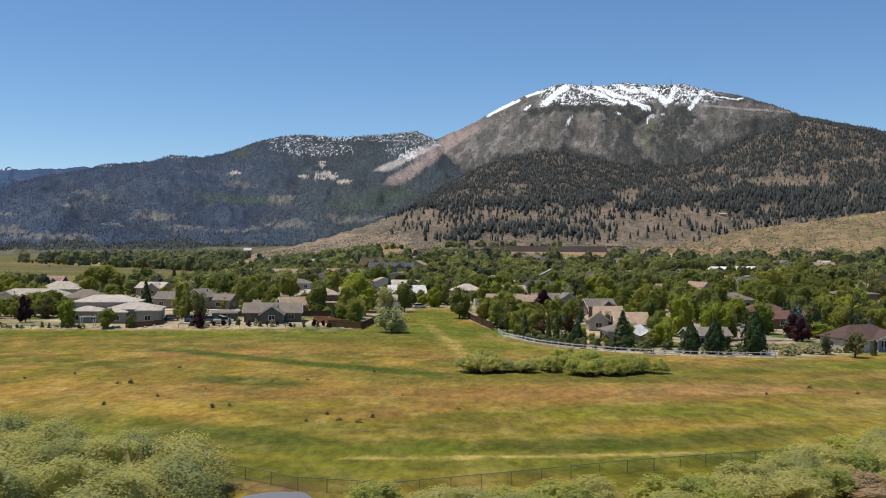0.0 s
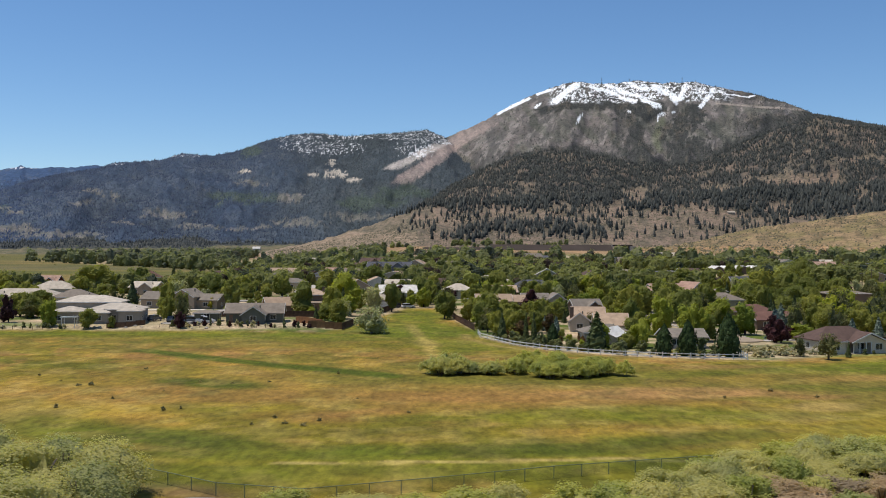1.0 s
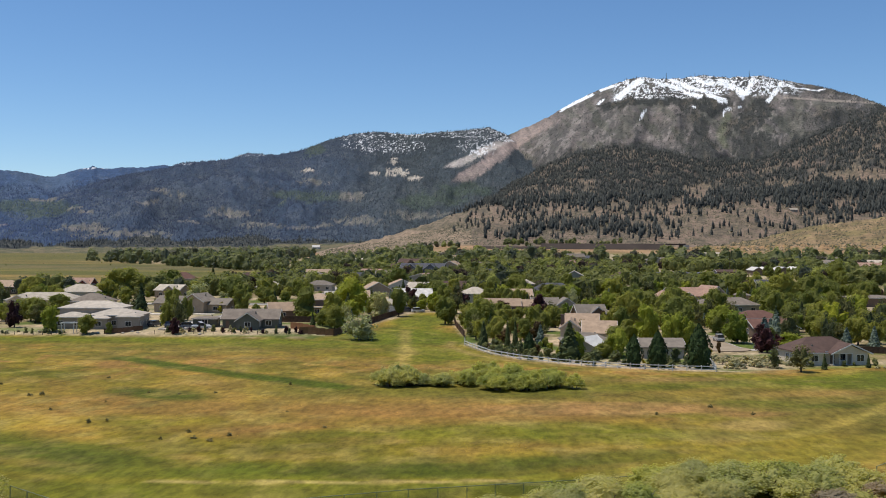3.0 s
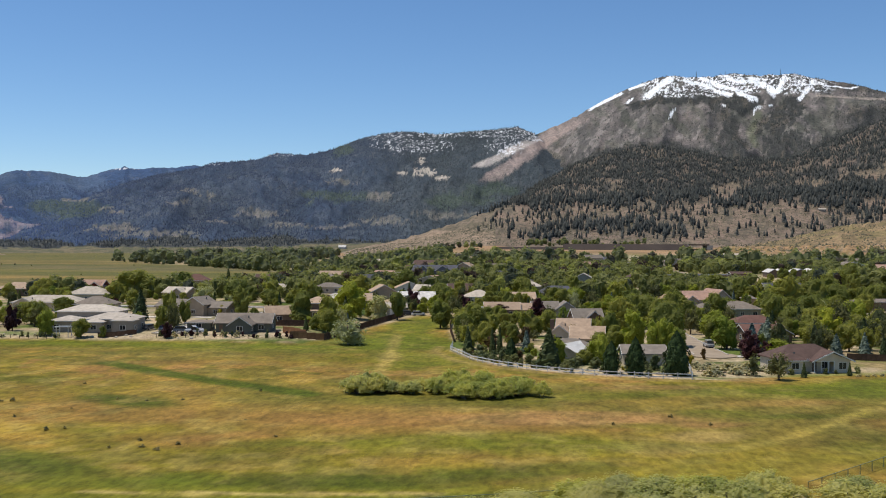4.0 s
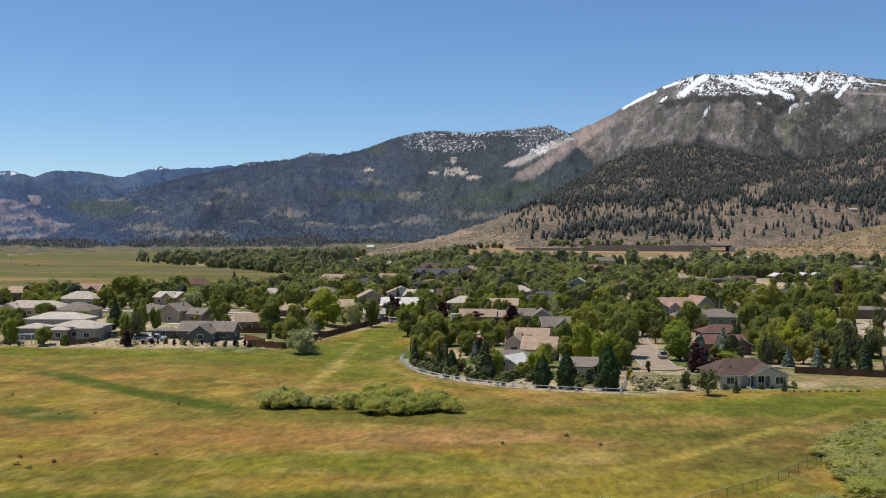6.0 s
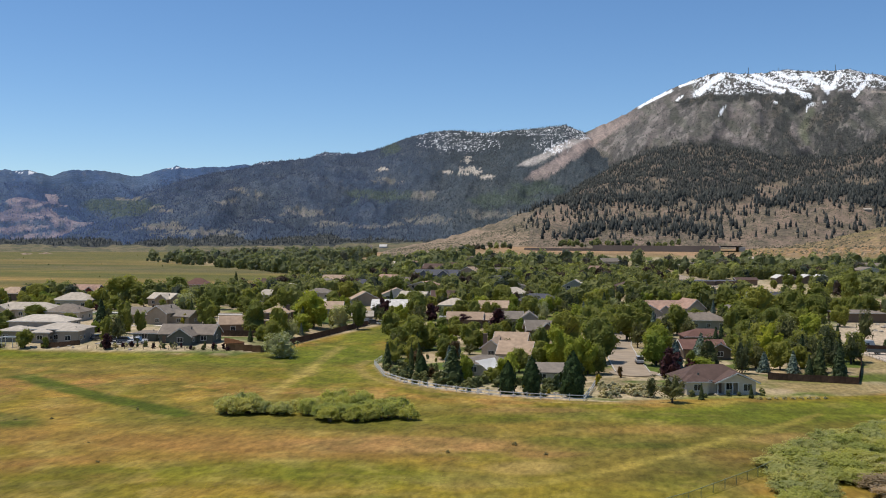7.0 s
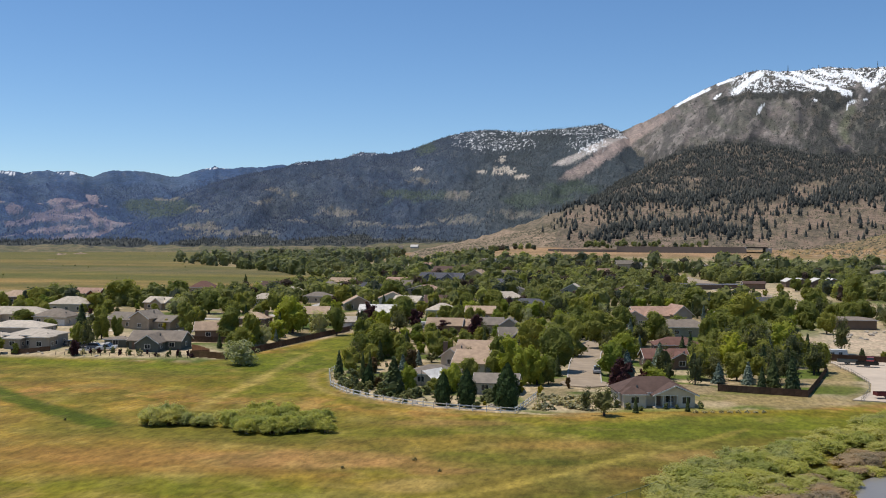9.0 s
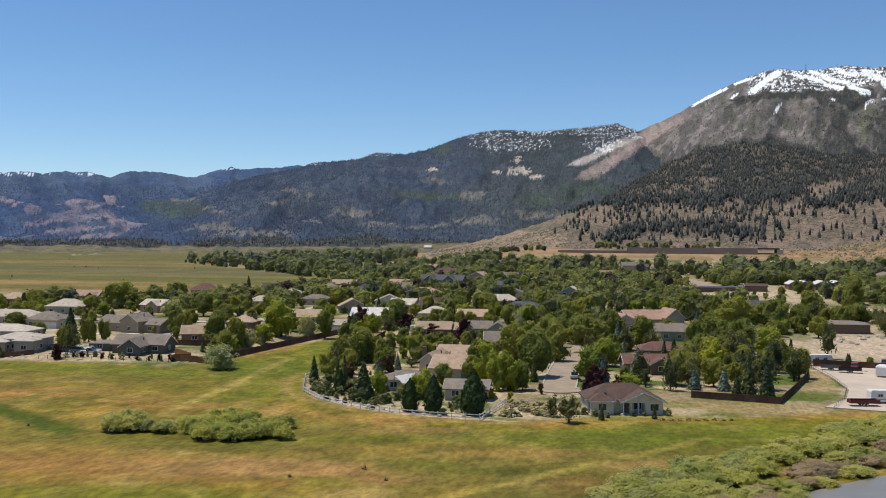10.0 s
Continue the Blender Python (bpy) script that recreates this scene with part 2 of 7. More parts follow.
def part(name, bm, material, parent, label=""):
    """One mesh object under a thing or a part."""
    me = bpy.data.meshes.new(name)
    bmesh.ops.recalc_face_normals(bm, faces=bm.faces)
    bm.to_mesh(me)
    bm.free()
    me.materials.append(material)
    ob = new(name, me)
    ob.parent = parent
    return tagged(ob, label)


def box(bm, x0, x1, y0, y1, z0, z1):
    v = [bm.verts.new(p) for p in ((x0, y0, z0), (x1, y0, z0), (x1, y1, z0), (x0, y1, z0), (x0, y0, z1), (x1, y0, z1), (x1, y1, z1), (x0, y1, z1))]
    for f in ((0, 3, 2, 1), (4, 5, 6, 7), (0, 1, 5, 4), (1, 2, 6, 5), (2, 3, 7, 6), (3, 0, 4, 7)):
        bm.faces.new([v[i] for i in f])
    return v


def boxes(*args):
    bm = bmesh.new()
    for a in args:
        box(bm, *a)
    return bm


def prism(bm, profile, x0, x1, axis="x"):
    """A closed profile of (across, z) drawn out along the axis."""
    def at(s, p):
        return (s, p[0], p[1]) if axis == "x" else (p[0], s, p[1])
    a, b = [bm.verts.new(at(x0, p)) for p in profile], [bm.verts.new(at(x1, p)) for p in profile]
    n = len(profile)
    bm.faces.new(a)
    bm.faces.new(b[::-1])
    for i in range(n):
        bm.faces.new((a[i], b[i], b[(i + 1) % n], a[(i + 1) % n]))


def tube(bm, p, q, r0, r1, sides=6):
    p, q = Vector(p), Vector(q)
    turn = (q - p).to_track_quat("Z", "Y").to_matrix()
    rings = []
    for c, r in ((p, r0), (q, r1)):
        rings.append([bm.verts.new(c + turn @ Vector((r * math.cos(a), r * math.sin(a), 0))) for a in (math.tau * i / sides for i in range(sides))])
    for i in range(sides):
        bm.faces.new((rings[0][i], rings[0][(i + 1) % sides], rings[1][(i + 1) % sides], rings[1][i]))
    bm.faces.new(rings[0][::-1])
    bm.faces.new(rings[1])


def thing(name, x, y, rz=0.0, z=None, label="", category="", group="", kind=""):
    ob = new(name)
    ob.matrix_basis = pose(x, y, gz(x, y) if z is None else z, 0, 0, rz)
    return tagged(ob, label, category, group, kind)


def along(points, step):
    """Points every step metres along a plan polyline, with headings in degrees."""
    out = []
    for (x0, y0), (x1, y1) in zip(points, points[1:]):
        n = max(1, round(math.hypot(x1 - x0, y1 - y0) / step))
        out += [(x0 + (x1 - x0) * i / n, y0 + (y1 - y0) * i / n) for i in range(n)]
    return out + [points[-1]]


# ---- valley floor ----
def axis_steps(fine0, fine1, step, low, high, growth=1.07):
    mid = list(np.arange(fine0, fine1 + step, step))
    s, v, left = step, mid[0], []
    while v > low:
        s *= growth
        v -= s
        left.append(v)
    s, v, right = step, mid[-1], []
    while v < high:
        s *= growth
        v += s
        right.append(v)
    return np.array(left[::-1] + mid + right)


STRAW, ORANGE, GREEN, LIME, WET, DIRT = (0.272, 0.188, 0.036), (0.305, 0.163, 0.052), (0.142, 0.128, 0.013), (0.238, 0.198, 0.022), (0.060, 0.084, 0.008), (0.45, 0.35, 0.225)


FRESH = (0.122, 0.146, 0.014)


def oval(x, y, cx, cy, rx, ry, turn=0.0, edge=0.5, wob=0.35, seed=3):
    """Soft patch with a ragged rim: 1 inside, 0 outside."""
    c, s = math.cos(radians(turn)), math.sin(radians(turn))
    u, v = ((x - cx) * c + (y - cy) * s) / rx, (-(x - cx) * s + (y - cy) * c) / ry
    d = np.sqrt(u * u + v * v) + wob * 2 * (fbm(x / 9, y / 6, seed, 4) - 0.5)
    return 1 - ss(d, 1 - edge, 1 + edge)


def near_line(x, y, line, half, wob=0.6, seed=9):
    """1 along a plan polyline, 0 away from it."""
    best = np.full(len(x), 1e9)
    for (ax, ay), (bx, by) in zip(line, line[1:]):
        dx, dy = bx - ax, by - ay
        t = np.clip(((x - ax) * dx + (y - ay) * dy) / (dx * dx + dy * dy), 0, 1)
        best = np.minimum(best, np.hypot(x - ax - t * dx, y - ay - t * dy))
    return 1 - ss(best + wob * 2 * (fbm(x / 4, y / 4, seed, 3) - 0.5), half * 0.6, half * 1.5)


def ground_colour(x, y):
    """Base colour of the land at plan places."""
    # meadow
    bend = 9 * (fbm(x / 30, y / 40, 7, 3) - 0.5)
    u, w = x + bend + 0.25 * (y - 150), y + 1.5 * bend - 0.12 * x
    n1, n2, n3 = fbm(u / 21, w / 26, 11, 6), fbm(u / 11, w / 15, 23, 6), fbm(u / 26, w / 30, 31, 6)
    col = mix(np.broadcast_to(STRAW, (len(x), 3)), GREEN, 0.70 * ss(n1, 0.40, 0.64))
    col = mix(col, ORANGE, 0.36 * ss(n3, 0.52, 0.66))
    col = mix(col, LIME, 0.28 * ss(n2, 0.52, 0.68))
    for spot in PATCHES:
        tone, strength, *rest = spot
        col = mix(col, tone, strength * oval(x, y, *rest))
    upper = ss(y, 165, 195)
    col = mix(col, (0.30, 0.165, 0.060), (0.25 + 0.45 * upper) * ss(fbm(u / 6, w / 8, 91, 4), 0.57, 0.63))
    col = mix(col, (0.105, 0.112, 0.014), (0.25 + 0.4 * upper) * ss(fbm(u / 6, w / 8, 95, 4), 0.56, 0.62))
    col = mix(col, (0.34, 0.26, 0.085), 0.4 * ss(fbm(u / 4, w / 5, 97, 4), 0.60, 0.66))
    # streaks of bent and bare grass
    col = mix(col, ORANGE, 0.8 * oval(x, y, 24, 146, 30, 6.5, 8, 0.6, 0.4))
    col = mix(col, (0.165, 0.148, 0.014), 0.3 * oval(x, y, 92, 182, 44, 17, 24, 0.6, 0.35))
    col = mix(col, (0.120, 0.122, 0.012), 0.65 * oval(x, y, 5, 262, 16, 26, 6, 0.5, 0.35))
    col = mix(col, (0.130, 0.126, 0.013), 0.55 * oval(x, y, -6, 222, 34, 20, -8, 0.6, 0.5))
    col = mix(col, (0.125, 0.124, 0.013), 0.55 * oval(x, y, -66, 238, 64, 11, 0, 0.5, 0.5))
    col = mix(col, (0.110, 0.118, 0.012), 0.6 * oval(x, y, 14, 170, 34, 11, 4, 0.5, 0.35))
    # watered grass along the lane, the gardens and the ranch house
    for spot in LAWNS:
        col = mix(col, FRESH, spot[0] * oval(x, y, *spot[1:]))
    for tone, strength, *rest in SWATHS:
        col = mix(col, tone, strength * oval(x, y, *rest))
    for tone, strength, half, line in TRACKS:
        col = mix(col, tone, strength * near_line(x, y, line, half))
    streak = ss(fbm(u / 5, w / 6, 41, 5), 0.60, 0.70)
    col = mix(col, (0.36, 0.28, 0.10), 0.22 * streak)
    dark = ss(fbm(u / 7, w / 9, 47, 5), 0.56, 0.68)
    col = mix(col, (0.095, 0.105, 0.024), 0.22 * dark)
    grit = fbm(x / 2.6, y / 4.0, 53, 4)
    col = col * (0.84 + 0.32 * ss(grit, 0.3, 0.7))[:, None]
    col = col * np.array((1.01, 0.965, 0.81))
    # gardens and dirt lots of the town
    town = town_mask(x, y)
    t1, t2 = fbm(x / 14, y / 14, 61, 4), fbm(x / 8, y / 8, 67, 4)
    tcol = mix(np.broadcast_to((0.25, 0.195, 0.105), (len(x), 3)), (0.095, 0.125, 0.025), ss(t1, 0.47, 0.6))
    tcol = mix(tcol, DIRT, 0.8 * ss(t2, 0.50, 0.62))
    for spot in YARDS:
        tone, strength, *rest = spot
        tcol = mix(tcol, tone, strength * oval(x, y, *rest))
    col = mix(col, tcol, town)
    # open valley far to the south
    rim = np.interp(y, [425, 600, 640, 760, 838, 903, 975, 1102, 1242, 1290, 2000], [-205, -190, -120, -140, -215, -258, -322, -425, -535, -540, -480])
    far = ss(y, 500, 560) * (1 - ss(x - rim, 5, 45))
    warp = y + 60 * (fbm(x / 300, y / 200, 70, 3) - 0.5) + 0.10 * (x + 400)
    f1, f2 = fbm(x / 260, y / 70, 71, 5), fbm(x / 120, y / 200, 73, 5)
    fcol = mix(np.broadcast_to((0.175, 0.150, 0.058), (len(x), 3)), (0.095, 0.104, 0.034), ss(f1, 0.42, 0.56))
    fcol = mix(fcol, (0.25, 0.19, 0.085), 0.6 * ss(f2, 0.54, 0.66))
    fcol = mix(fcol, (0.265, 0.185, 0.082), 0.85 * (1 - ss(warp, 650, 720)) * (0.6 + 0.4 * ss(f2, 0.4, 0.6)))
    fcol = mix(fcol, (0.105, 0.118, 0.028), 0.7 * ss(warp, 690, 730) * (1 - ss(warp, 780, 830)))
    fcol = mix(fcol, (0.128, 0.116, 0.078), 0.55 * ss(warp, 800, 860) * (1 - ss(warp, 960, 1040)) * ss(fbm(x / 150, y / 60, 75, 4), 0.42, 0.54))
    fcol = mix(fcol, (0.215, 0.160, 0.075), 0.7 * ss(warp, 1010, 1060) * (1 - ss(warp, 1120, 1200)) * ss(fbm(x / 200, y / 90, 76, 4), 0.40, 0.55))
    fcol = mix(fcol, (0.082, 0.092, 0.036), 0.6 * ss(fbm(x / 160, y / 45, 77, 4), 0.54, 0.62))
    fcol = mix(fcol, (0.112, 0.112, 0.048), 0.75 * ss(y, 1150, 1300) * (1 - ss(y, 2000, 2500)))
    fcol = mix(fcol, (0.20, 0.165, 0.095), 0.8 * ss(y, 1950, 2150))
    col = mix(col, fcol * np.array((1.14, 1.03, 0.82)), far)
    # dry benches under the hills
    bench = ss(y, 1000, 1120) * ss(x + 0.5 * (y - 1000), -150, 50)
    bcol = mix(np.broadcast_to((0.34, 0.215, 0.115), (len(x), 3)), (0.25, 0.165, 0.085), ss(fbm(x / 40, y / 40, 81), 0.4, 0.6))
    col = mix(col, bcol, bench)
    return col


def build_ground():
    xs, ys = axis_steps(-125, 165, 1.2, -4700, 4700), axis_steps(74, 285, 1.1, -2500, 4700)
    X, Y = np.meshgrid(xs, ys)
    x, y = X.ravel(), Y.ravel()
    z = ground_z(x, y) + 0.25 * (fbm(x / 25, y / 25, 5) - 0.5) * ss(y, 60, 90) * (1 - ss(y, 235, 250))
    col = ground_colour(x, y)
    nx, ny = len(xs), len(ys)
    i = (np.arange(ny - 1)[:, None] * nx + np.arange(nx - 1)[None, :]).ravel()
    faces = np.stack([i, i + 1, i + nx + 1, i + nx], 1)
    ob = link_mesh("ground", np.stack([x, y, z], 1), faces, M["meadow"], smooth=True, colours=col)
    return tagged(ob, "meadow of golden, rust and green grass running into the valley", "ground", kind="structure")


def town_mask(x, y):
    """1 inside the built-up land, 0 on meadow and open field."""
    west = ss(y, 249, 255) * (1 - ss(x, -26 + 0.16 * (y - 256), -22 + 0.16 * (y - 256)))
    lane_r = np.interp(y, [196.5, 199, 203, 206, 213, 222, 242, 262, 300, 350], [66, 50, 41, 36, 28, 21.5, 14.6, 13, 8, 4])
    east = ss(x - lane_r, -0.6, 0.8) * ss(y, 196.2, 197.4) * (1 - ss(x - np.interp(y, [199, 214, 240], [67, 112, 150]), 3, 12) * (1 - ss(y, 214, 244)))
    mid = ss(y, 350, 356)
    return np.clip(np.maximum(np.maximum(west, east), mid), 0, 1)


# tone, strength, centre x, y, radii, turn
PATCHES = (
    (GREEN, 0.75, 4, 99, 52, 11, 6, 0.6, 0.35), (ORANGE, 0.85, 22, 148, 30, 5.0, 8, 0.6, 0.35), (ORANGE, 0.7, -4, 130, 9, 5, 55, 0.6, 0.35), (ORANGE, 0.5, -42, 146, 26, 7, 0, 0.6, 0.4), (ORANGE, 0.45, 55, 172, 20, 6, 8, 0.6, 0.4), (ORANGE, 0.5, -20, 205, 26, 7, -12, 0.6, 0.5), (ORANGE, 0.4, 20, 196, 14, 6, 0, 0.6, 0.5),
    (LIME, 0.6, 42, 122, 26, 5, 28, 0.6, 0.4), (LIME, 0.7, -22, 134, 14, 4, 5, 0.6, 0.4), (GREEN, 0.8, 24, 128, 26, 7, 12, 0.6, 0.35), (GREEN, 0.85, 66, 160, 22, 9, 20, 0.6, 0.35), (GREEN, 0.9, 108, 192, 26, 7, 14, 0.5, 0.3), (WET, 0.5, 82, 178, 16, 4, 12, 0.5, 0.3), (WET, 0.45, 64, 152, 9, 3, 10, 0.5, 0.3),
    (GREEN, 0.85, -4, 252, 24, 12, 20, 0.6, 0.3), (GREEN, 0.8, -2, 296, 9, 44, 6, 0.5, 0.3), (GREEN, 0.8, -90, 241, 50, 6, 2, 0.6, 0.35), (WET, 0.5, -10, 262, 12, 3, 20, 0.5, 0.3), (GREEN, 0.7, 122, 212, 12, 14, 40, 0.5, 0.3),
    (WET, 0.8, 90, 150, 18, 10, 48, 0.6, 0.35), (STRAW, 0.8, 5.5, 285, 4, 26, 6, 0.5, 0.4), (STRAW, 0.8, 12, 232, 5, 12, 30, 0.6, 0.4), ((0.33, 0.25, 0.10), 0.6, 53, 130, 7, 3.5, 0, 0.4, 0.3),
    (WET, 0.8, 18, 164, 26, 6, 2, 0.6, 0.3), (WET, 0.75, -27, 112, 12, 6, -20, 0.6, 0.35), (WET, 0.95, -31, 158, 11.0, 4.6, -25, 0.35, 0.3), (GREEN, 0.8, 20, 96, 60, 9, 14, 0.6, 0.35), (GREEN, 0.75, 95, 172, 30, 14, 36, 0.6, 0.4), (WET, 0.5, -44, 120, 18, 7, -25, 0.5, 0.35), (WET, 0.55, -62, 181, 24, 4.0, -22, 0.5, 0.3), (WET, 0.5, 26, 112, 16, 3.5, 12, 0.5, 0.3),
    ((0.09, 0.07, 0.045), 0.9, -16.5, 87.5, 6, 2.2, -28, 0.4, 0.3), (DIRT, 0.7, 30, 101.5, 5, 0.5, 6, 0.6, 0.4),
)
LAWNS = (
    (0.6, -4, 99, 46, 8, 4, 0.5, 0.45), (0.5, 62, 118, 24, 7, 28, 0.5, 0.45),
    (0.8, -4, 262, 20, 20, 0, 0.5, 0.5), (0.75, -3, 312, 9, 38, 4, 0.5, 0.5), (0.7, -80, 246, 62, 5, 2, 0.5, 0.5), (0.6, 8, 222, 9, 16, 20, 0.5, 0.5), (0.85, 104, 193, 34, 9, 16, 0.5, 0.35), (0.6, 80, 182, 22, 6, 14, 0.5, 0.5),
    (0.6, 92, 168, 16, 6, 30, 0.5, 0.4), (0.55, 60, 150, 16, 6, 10, 0.5, 0.5), (0.5, 30, 130, 24, 6, 6, 0.5, 0.5), (0.6, 25, 184, 22, 6, 4, 0.5, 0.5), (0.5, -34, 240, 30, 8, -4, 0.5, 0.5), (0.5, -40, 115, 14, 8, 0, 0.5, 0.5),
)
# dry rose-tan and lush green swaths by the ranch house
ROSE = (0.315, 0.186, 0.076)
SWATHS = (
    ((0.140, 0.120, 0.030), 0.55, -48, 226, 26, 9, -6, 0.6, 0.5),
    ((0.098, 0.092, 0.020), 0.65, 80, 146, 20, 10, 35, 0.5, 0.4),
    ((0.138, 0.112, 0.026), 0.75, 84, 164, 36, 20, 20, 0.5, 0.4), ((0.170, 0.130, 0.034), 0.4, 30, 165, 60, 24, 4, 0.6, 0.4),
    ((0.105, 0.124, 0.012), 0.85, 92, 184, 30, 7.5, 14, 0.45, 0.4), ((0.090, 0.098, 0.014), 0.8, 77, 156.5, 8.5, 2.6, 14, 0.45, 0.4), ((0.200, 0.128, 0.038), 0.75, 88.4, 151, 6.5, 4.5, 20, 0.5, 0.4), (ROSE, 0.6, 76, 169.5, 9, 3.2, 14, 0.6, 0.5),
    (ROSE, 0.85, 42, 150.5, 19, 5.2, 10, 0.5, 0.45), ((0.105, 0.118, 0.014), 0.7, 64.5, 157.5, 7, 4.0, 14, 0.5, 0.4), (ROSE, 0.65, 58, 184.8, 9, 2.6, 10, 0.6, 0.5), ((0.27, 0.205, 0.075), 0.7, 59.6, 138.3, 6.0, 4.0, 14, 0.35, 0.3), (ROSE, 0.6, 61.5, 147.5, 6, 2.5, 14, 0.6, 0.5),
    ((0.20, 0.150, 0.030), 0.6, 66, 170, 16, 6, 10, 0.6, 0.5), ((0.110, 0.120, 0.013), 0.6, 60, 177, 12, 3.0, 10, 0.5, 0.4), ((0.110, 0.120, 0.013), 0.6, 44, 172, 14, 5, 8, 0.6, 0.4), (ROSE, 0.55, 98, 166, 7, 3, 30, 0.6, 0.5),
)
TRACKS = (
    (LIME, 0.55, 1.1, ((-40, 103), (-17, 99), (10, 100.5), (30, 104), (50, 115))),
    ((0.40, 0.31, 0.12), 0.85, 0.6, ((-10, 99.2), (10, 100.5), (28, 103))),
    ((0.34, 0.26, 0.085), 0.6, 1.4, ((-4, 280), (-3, 269), (-0.5, 245), (2, 228), (3, 211), (4.6, 196), (6, 187))),
    ((0.34, 0.26, 0.085), 0.5, 2.8, ((1, 234), (2.5, 222))),
    ((0.30, 0.225, 0.085), 0.6, 1.2, ((11, 250), (11, 240), (17.5, 222), (26, 211), (38, 202), (49, 196.5), (66, 194), (84, 199))),
    ((0.26, 0.21, 0.05), 0.7, 1.0, ((60, 128), (72.8, 140.6), (85, 158), (99.5, 177.4), (108, 190))),
    ((0.066, 0.090, 0.008), 0.97, 3.0, ((-56, 207), (-42, 195), (-26, 184), (-13, 175.5), (-3, 168.5))),
    (WET, 0.6, 3.0, ((-30, 112), (-8, 106), (20, 107), (44, 118))),
)
YARDS = (
    ((0.12, 0.15, 0.028), 0.85, -61, 256.3, 9, 2.0, 4),     (DIRT, 0.9, -38, 262, 14, 6, 10), (DIRT, 0.9, -64, 274, 8, 14, 0), (DIRT, 0.7, -95, 256, 40, 2.5, 0), ((0.09, 0.14, 0.025), 0.9, -104, 261, 11, 5, 0), ((0.09, 0.14, 0.025), 0.5, -60, 263, 6, 2, 0), (DIRT, 0.75, -66, 270, 44, 14, 0), (DIRT, 0.6, -90, 318, 40, 30, 0),
    (DIRT, 0.9, 75, 208, 9, 8, 20), (DIRT, 0.8, 40, 207, 24, 7, -14), ((0.17, 0.17, 0.035), 0.9, 98, 204, 18, 8, 14), ((0.25, 0.19, 0.075), 0.8, 118, 226, 16, 9, 14), ((0.42, 0.335, 0.235), 0.97, 190, 345, 52, 50, 0, 0.3, 0.2), ((0.34, 0.25, 0.12), 0.85, 136.5, 262, 3.5, 20, -10), ((0.10, 0.118, 0.02), 0.85, 132, 243, 5, 9, -18), (DIRT, 0.85, 150, 560, 30, 80, -8), (DIRT, 0.7, 190, 470, 40, 20, 0), (DIRT, 0.7, -5, 350, 12, 6, 0),
)
build_ground()


# ---- mountains ----
CENTRE = (50.0, 0.0, 27.6)
# crest lines: bearing from the valley's middle (degrees, right of +y) and rise above it (degrees)
FAR_RANGE = ((-60, 3.2), (-50, 3.5), (-38.9, 3.4), (-36.0, 3.55), (-34.6, 3.66), (-33.9, 3.55), (-33.2, 3.68), (-31.5, 3.7), (-30.5, 3.46), (-29.8, 3.76), (-28.0, 3.82), (-27.1, 3.68), (-26.3, 3.55), (-25.8, 3.6), (-24.9, 3.95), (-24.0, 4.14), (-23.4, 4.06), (-21.2, 4.2), (-20.4, 4.3), (-19.0, 4.2), (-16.5, 2.6), (-10, 0.0))
SOUTH_RANGE = ((-38, -1.2), (-31, -0.5), (-29.0, 0.66), (-27.5, 1.61), (-25.9, 2.5), (-24.2, 3.2), (-22.6, 3.66), (-20.7, 4.06), (-20.1, 4.18), (-19.3, 4.45), (-17.4, 4.64), (-16.8, 4.74), (-15.8, 5.07), (-14.2, 5.0), (-12.6, 5.36), (-11.3, 5.89), (-10.0, 6.25), (-8.6, 6.41), (-6.8, 6.29), (-5.2, 6.41), (-2.8, 6.59), (-2.1, 6.71), (-1.0, 6.25), (0.0, 5.41), (2.8, 4.16), (10, 1.0))
MAIN_PEAK = ((-14, -2.0), (-9, 0.5), (-4.2, 3.9), (-1.6, 5.97), (-1.0, 6.25), (-0.3, 6.56), (1.3, 7.26), (2.8, 8.11), (4.4, 8.84), (5.6, 9.23), (6.4, 9.39), (7.8, 9.24), (8.7, 9.26), (9.7, 9.39), (11.3, 9.19), (13.1, 9.21), (13.9, 8.93), (15.5, 8.63), (17.9, 7.89), (19.2, 7.29), (21.0, 6.89), (22.7, 6.51), (27.2, 5.08), (40, 3.5))
FOREST_SHOULDER = ((-10, -2.0), (-7, -0.5), (-5.2, 0.99), (-3.6, 2.3), (-1.6, 3.0), (-0.3, 3.8), (1.0, 4.45), (2.9, 5.2), (4.9, 5.5), (6.2, 5.45), (8.1, 5.05), (9.4, 4.75), (12.5, 4.6), (13.7, 4.95), (15.5, 5.85), (16.7, 6.3), (18.5, 6.9), (19.3, 7.0), (20.7, 6.65), (22.4, 6.3), (27.2, 5.0), (40, 4.0))
DRY_FOOTHILL = ((-13, -0.8), (-11.3, -0.31), (-8.7, 0.30), (-7.1, 0.78), (-5.2, 1.40), (-3.6, 2.0), (-1.9, 2.5), (-0.3, 2.6), (2.8, 2.7), (5.9, 2.8), (9.0, 2.85), (11.9, 2.95), (16.1, 3.1), (21.4, 3.3), (27.2, 3.1), (40, 2.6))
TAN_HILL = ((3.5, -1.2), (5.9, -0.60), (6.9, -0.45), (9.0, -0.2), (11.9, 0.2), (13.4, 0.55), (14.8, 0.95), (17.6, 1.3), (20.4, 1.72), (22.3, 1.98), (25.0, 2.4), (40, 3.0))
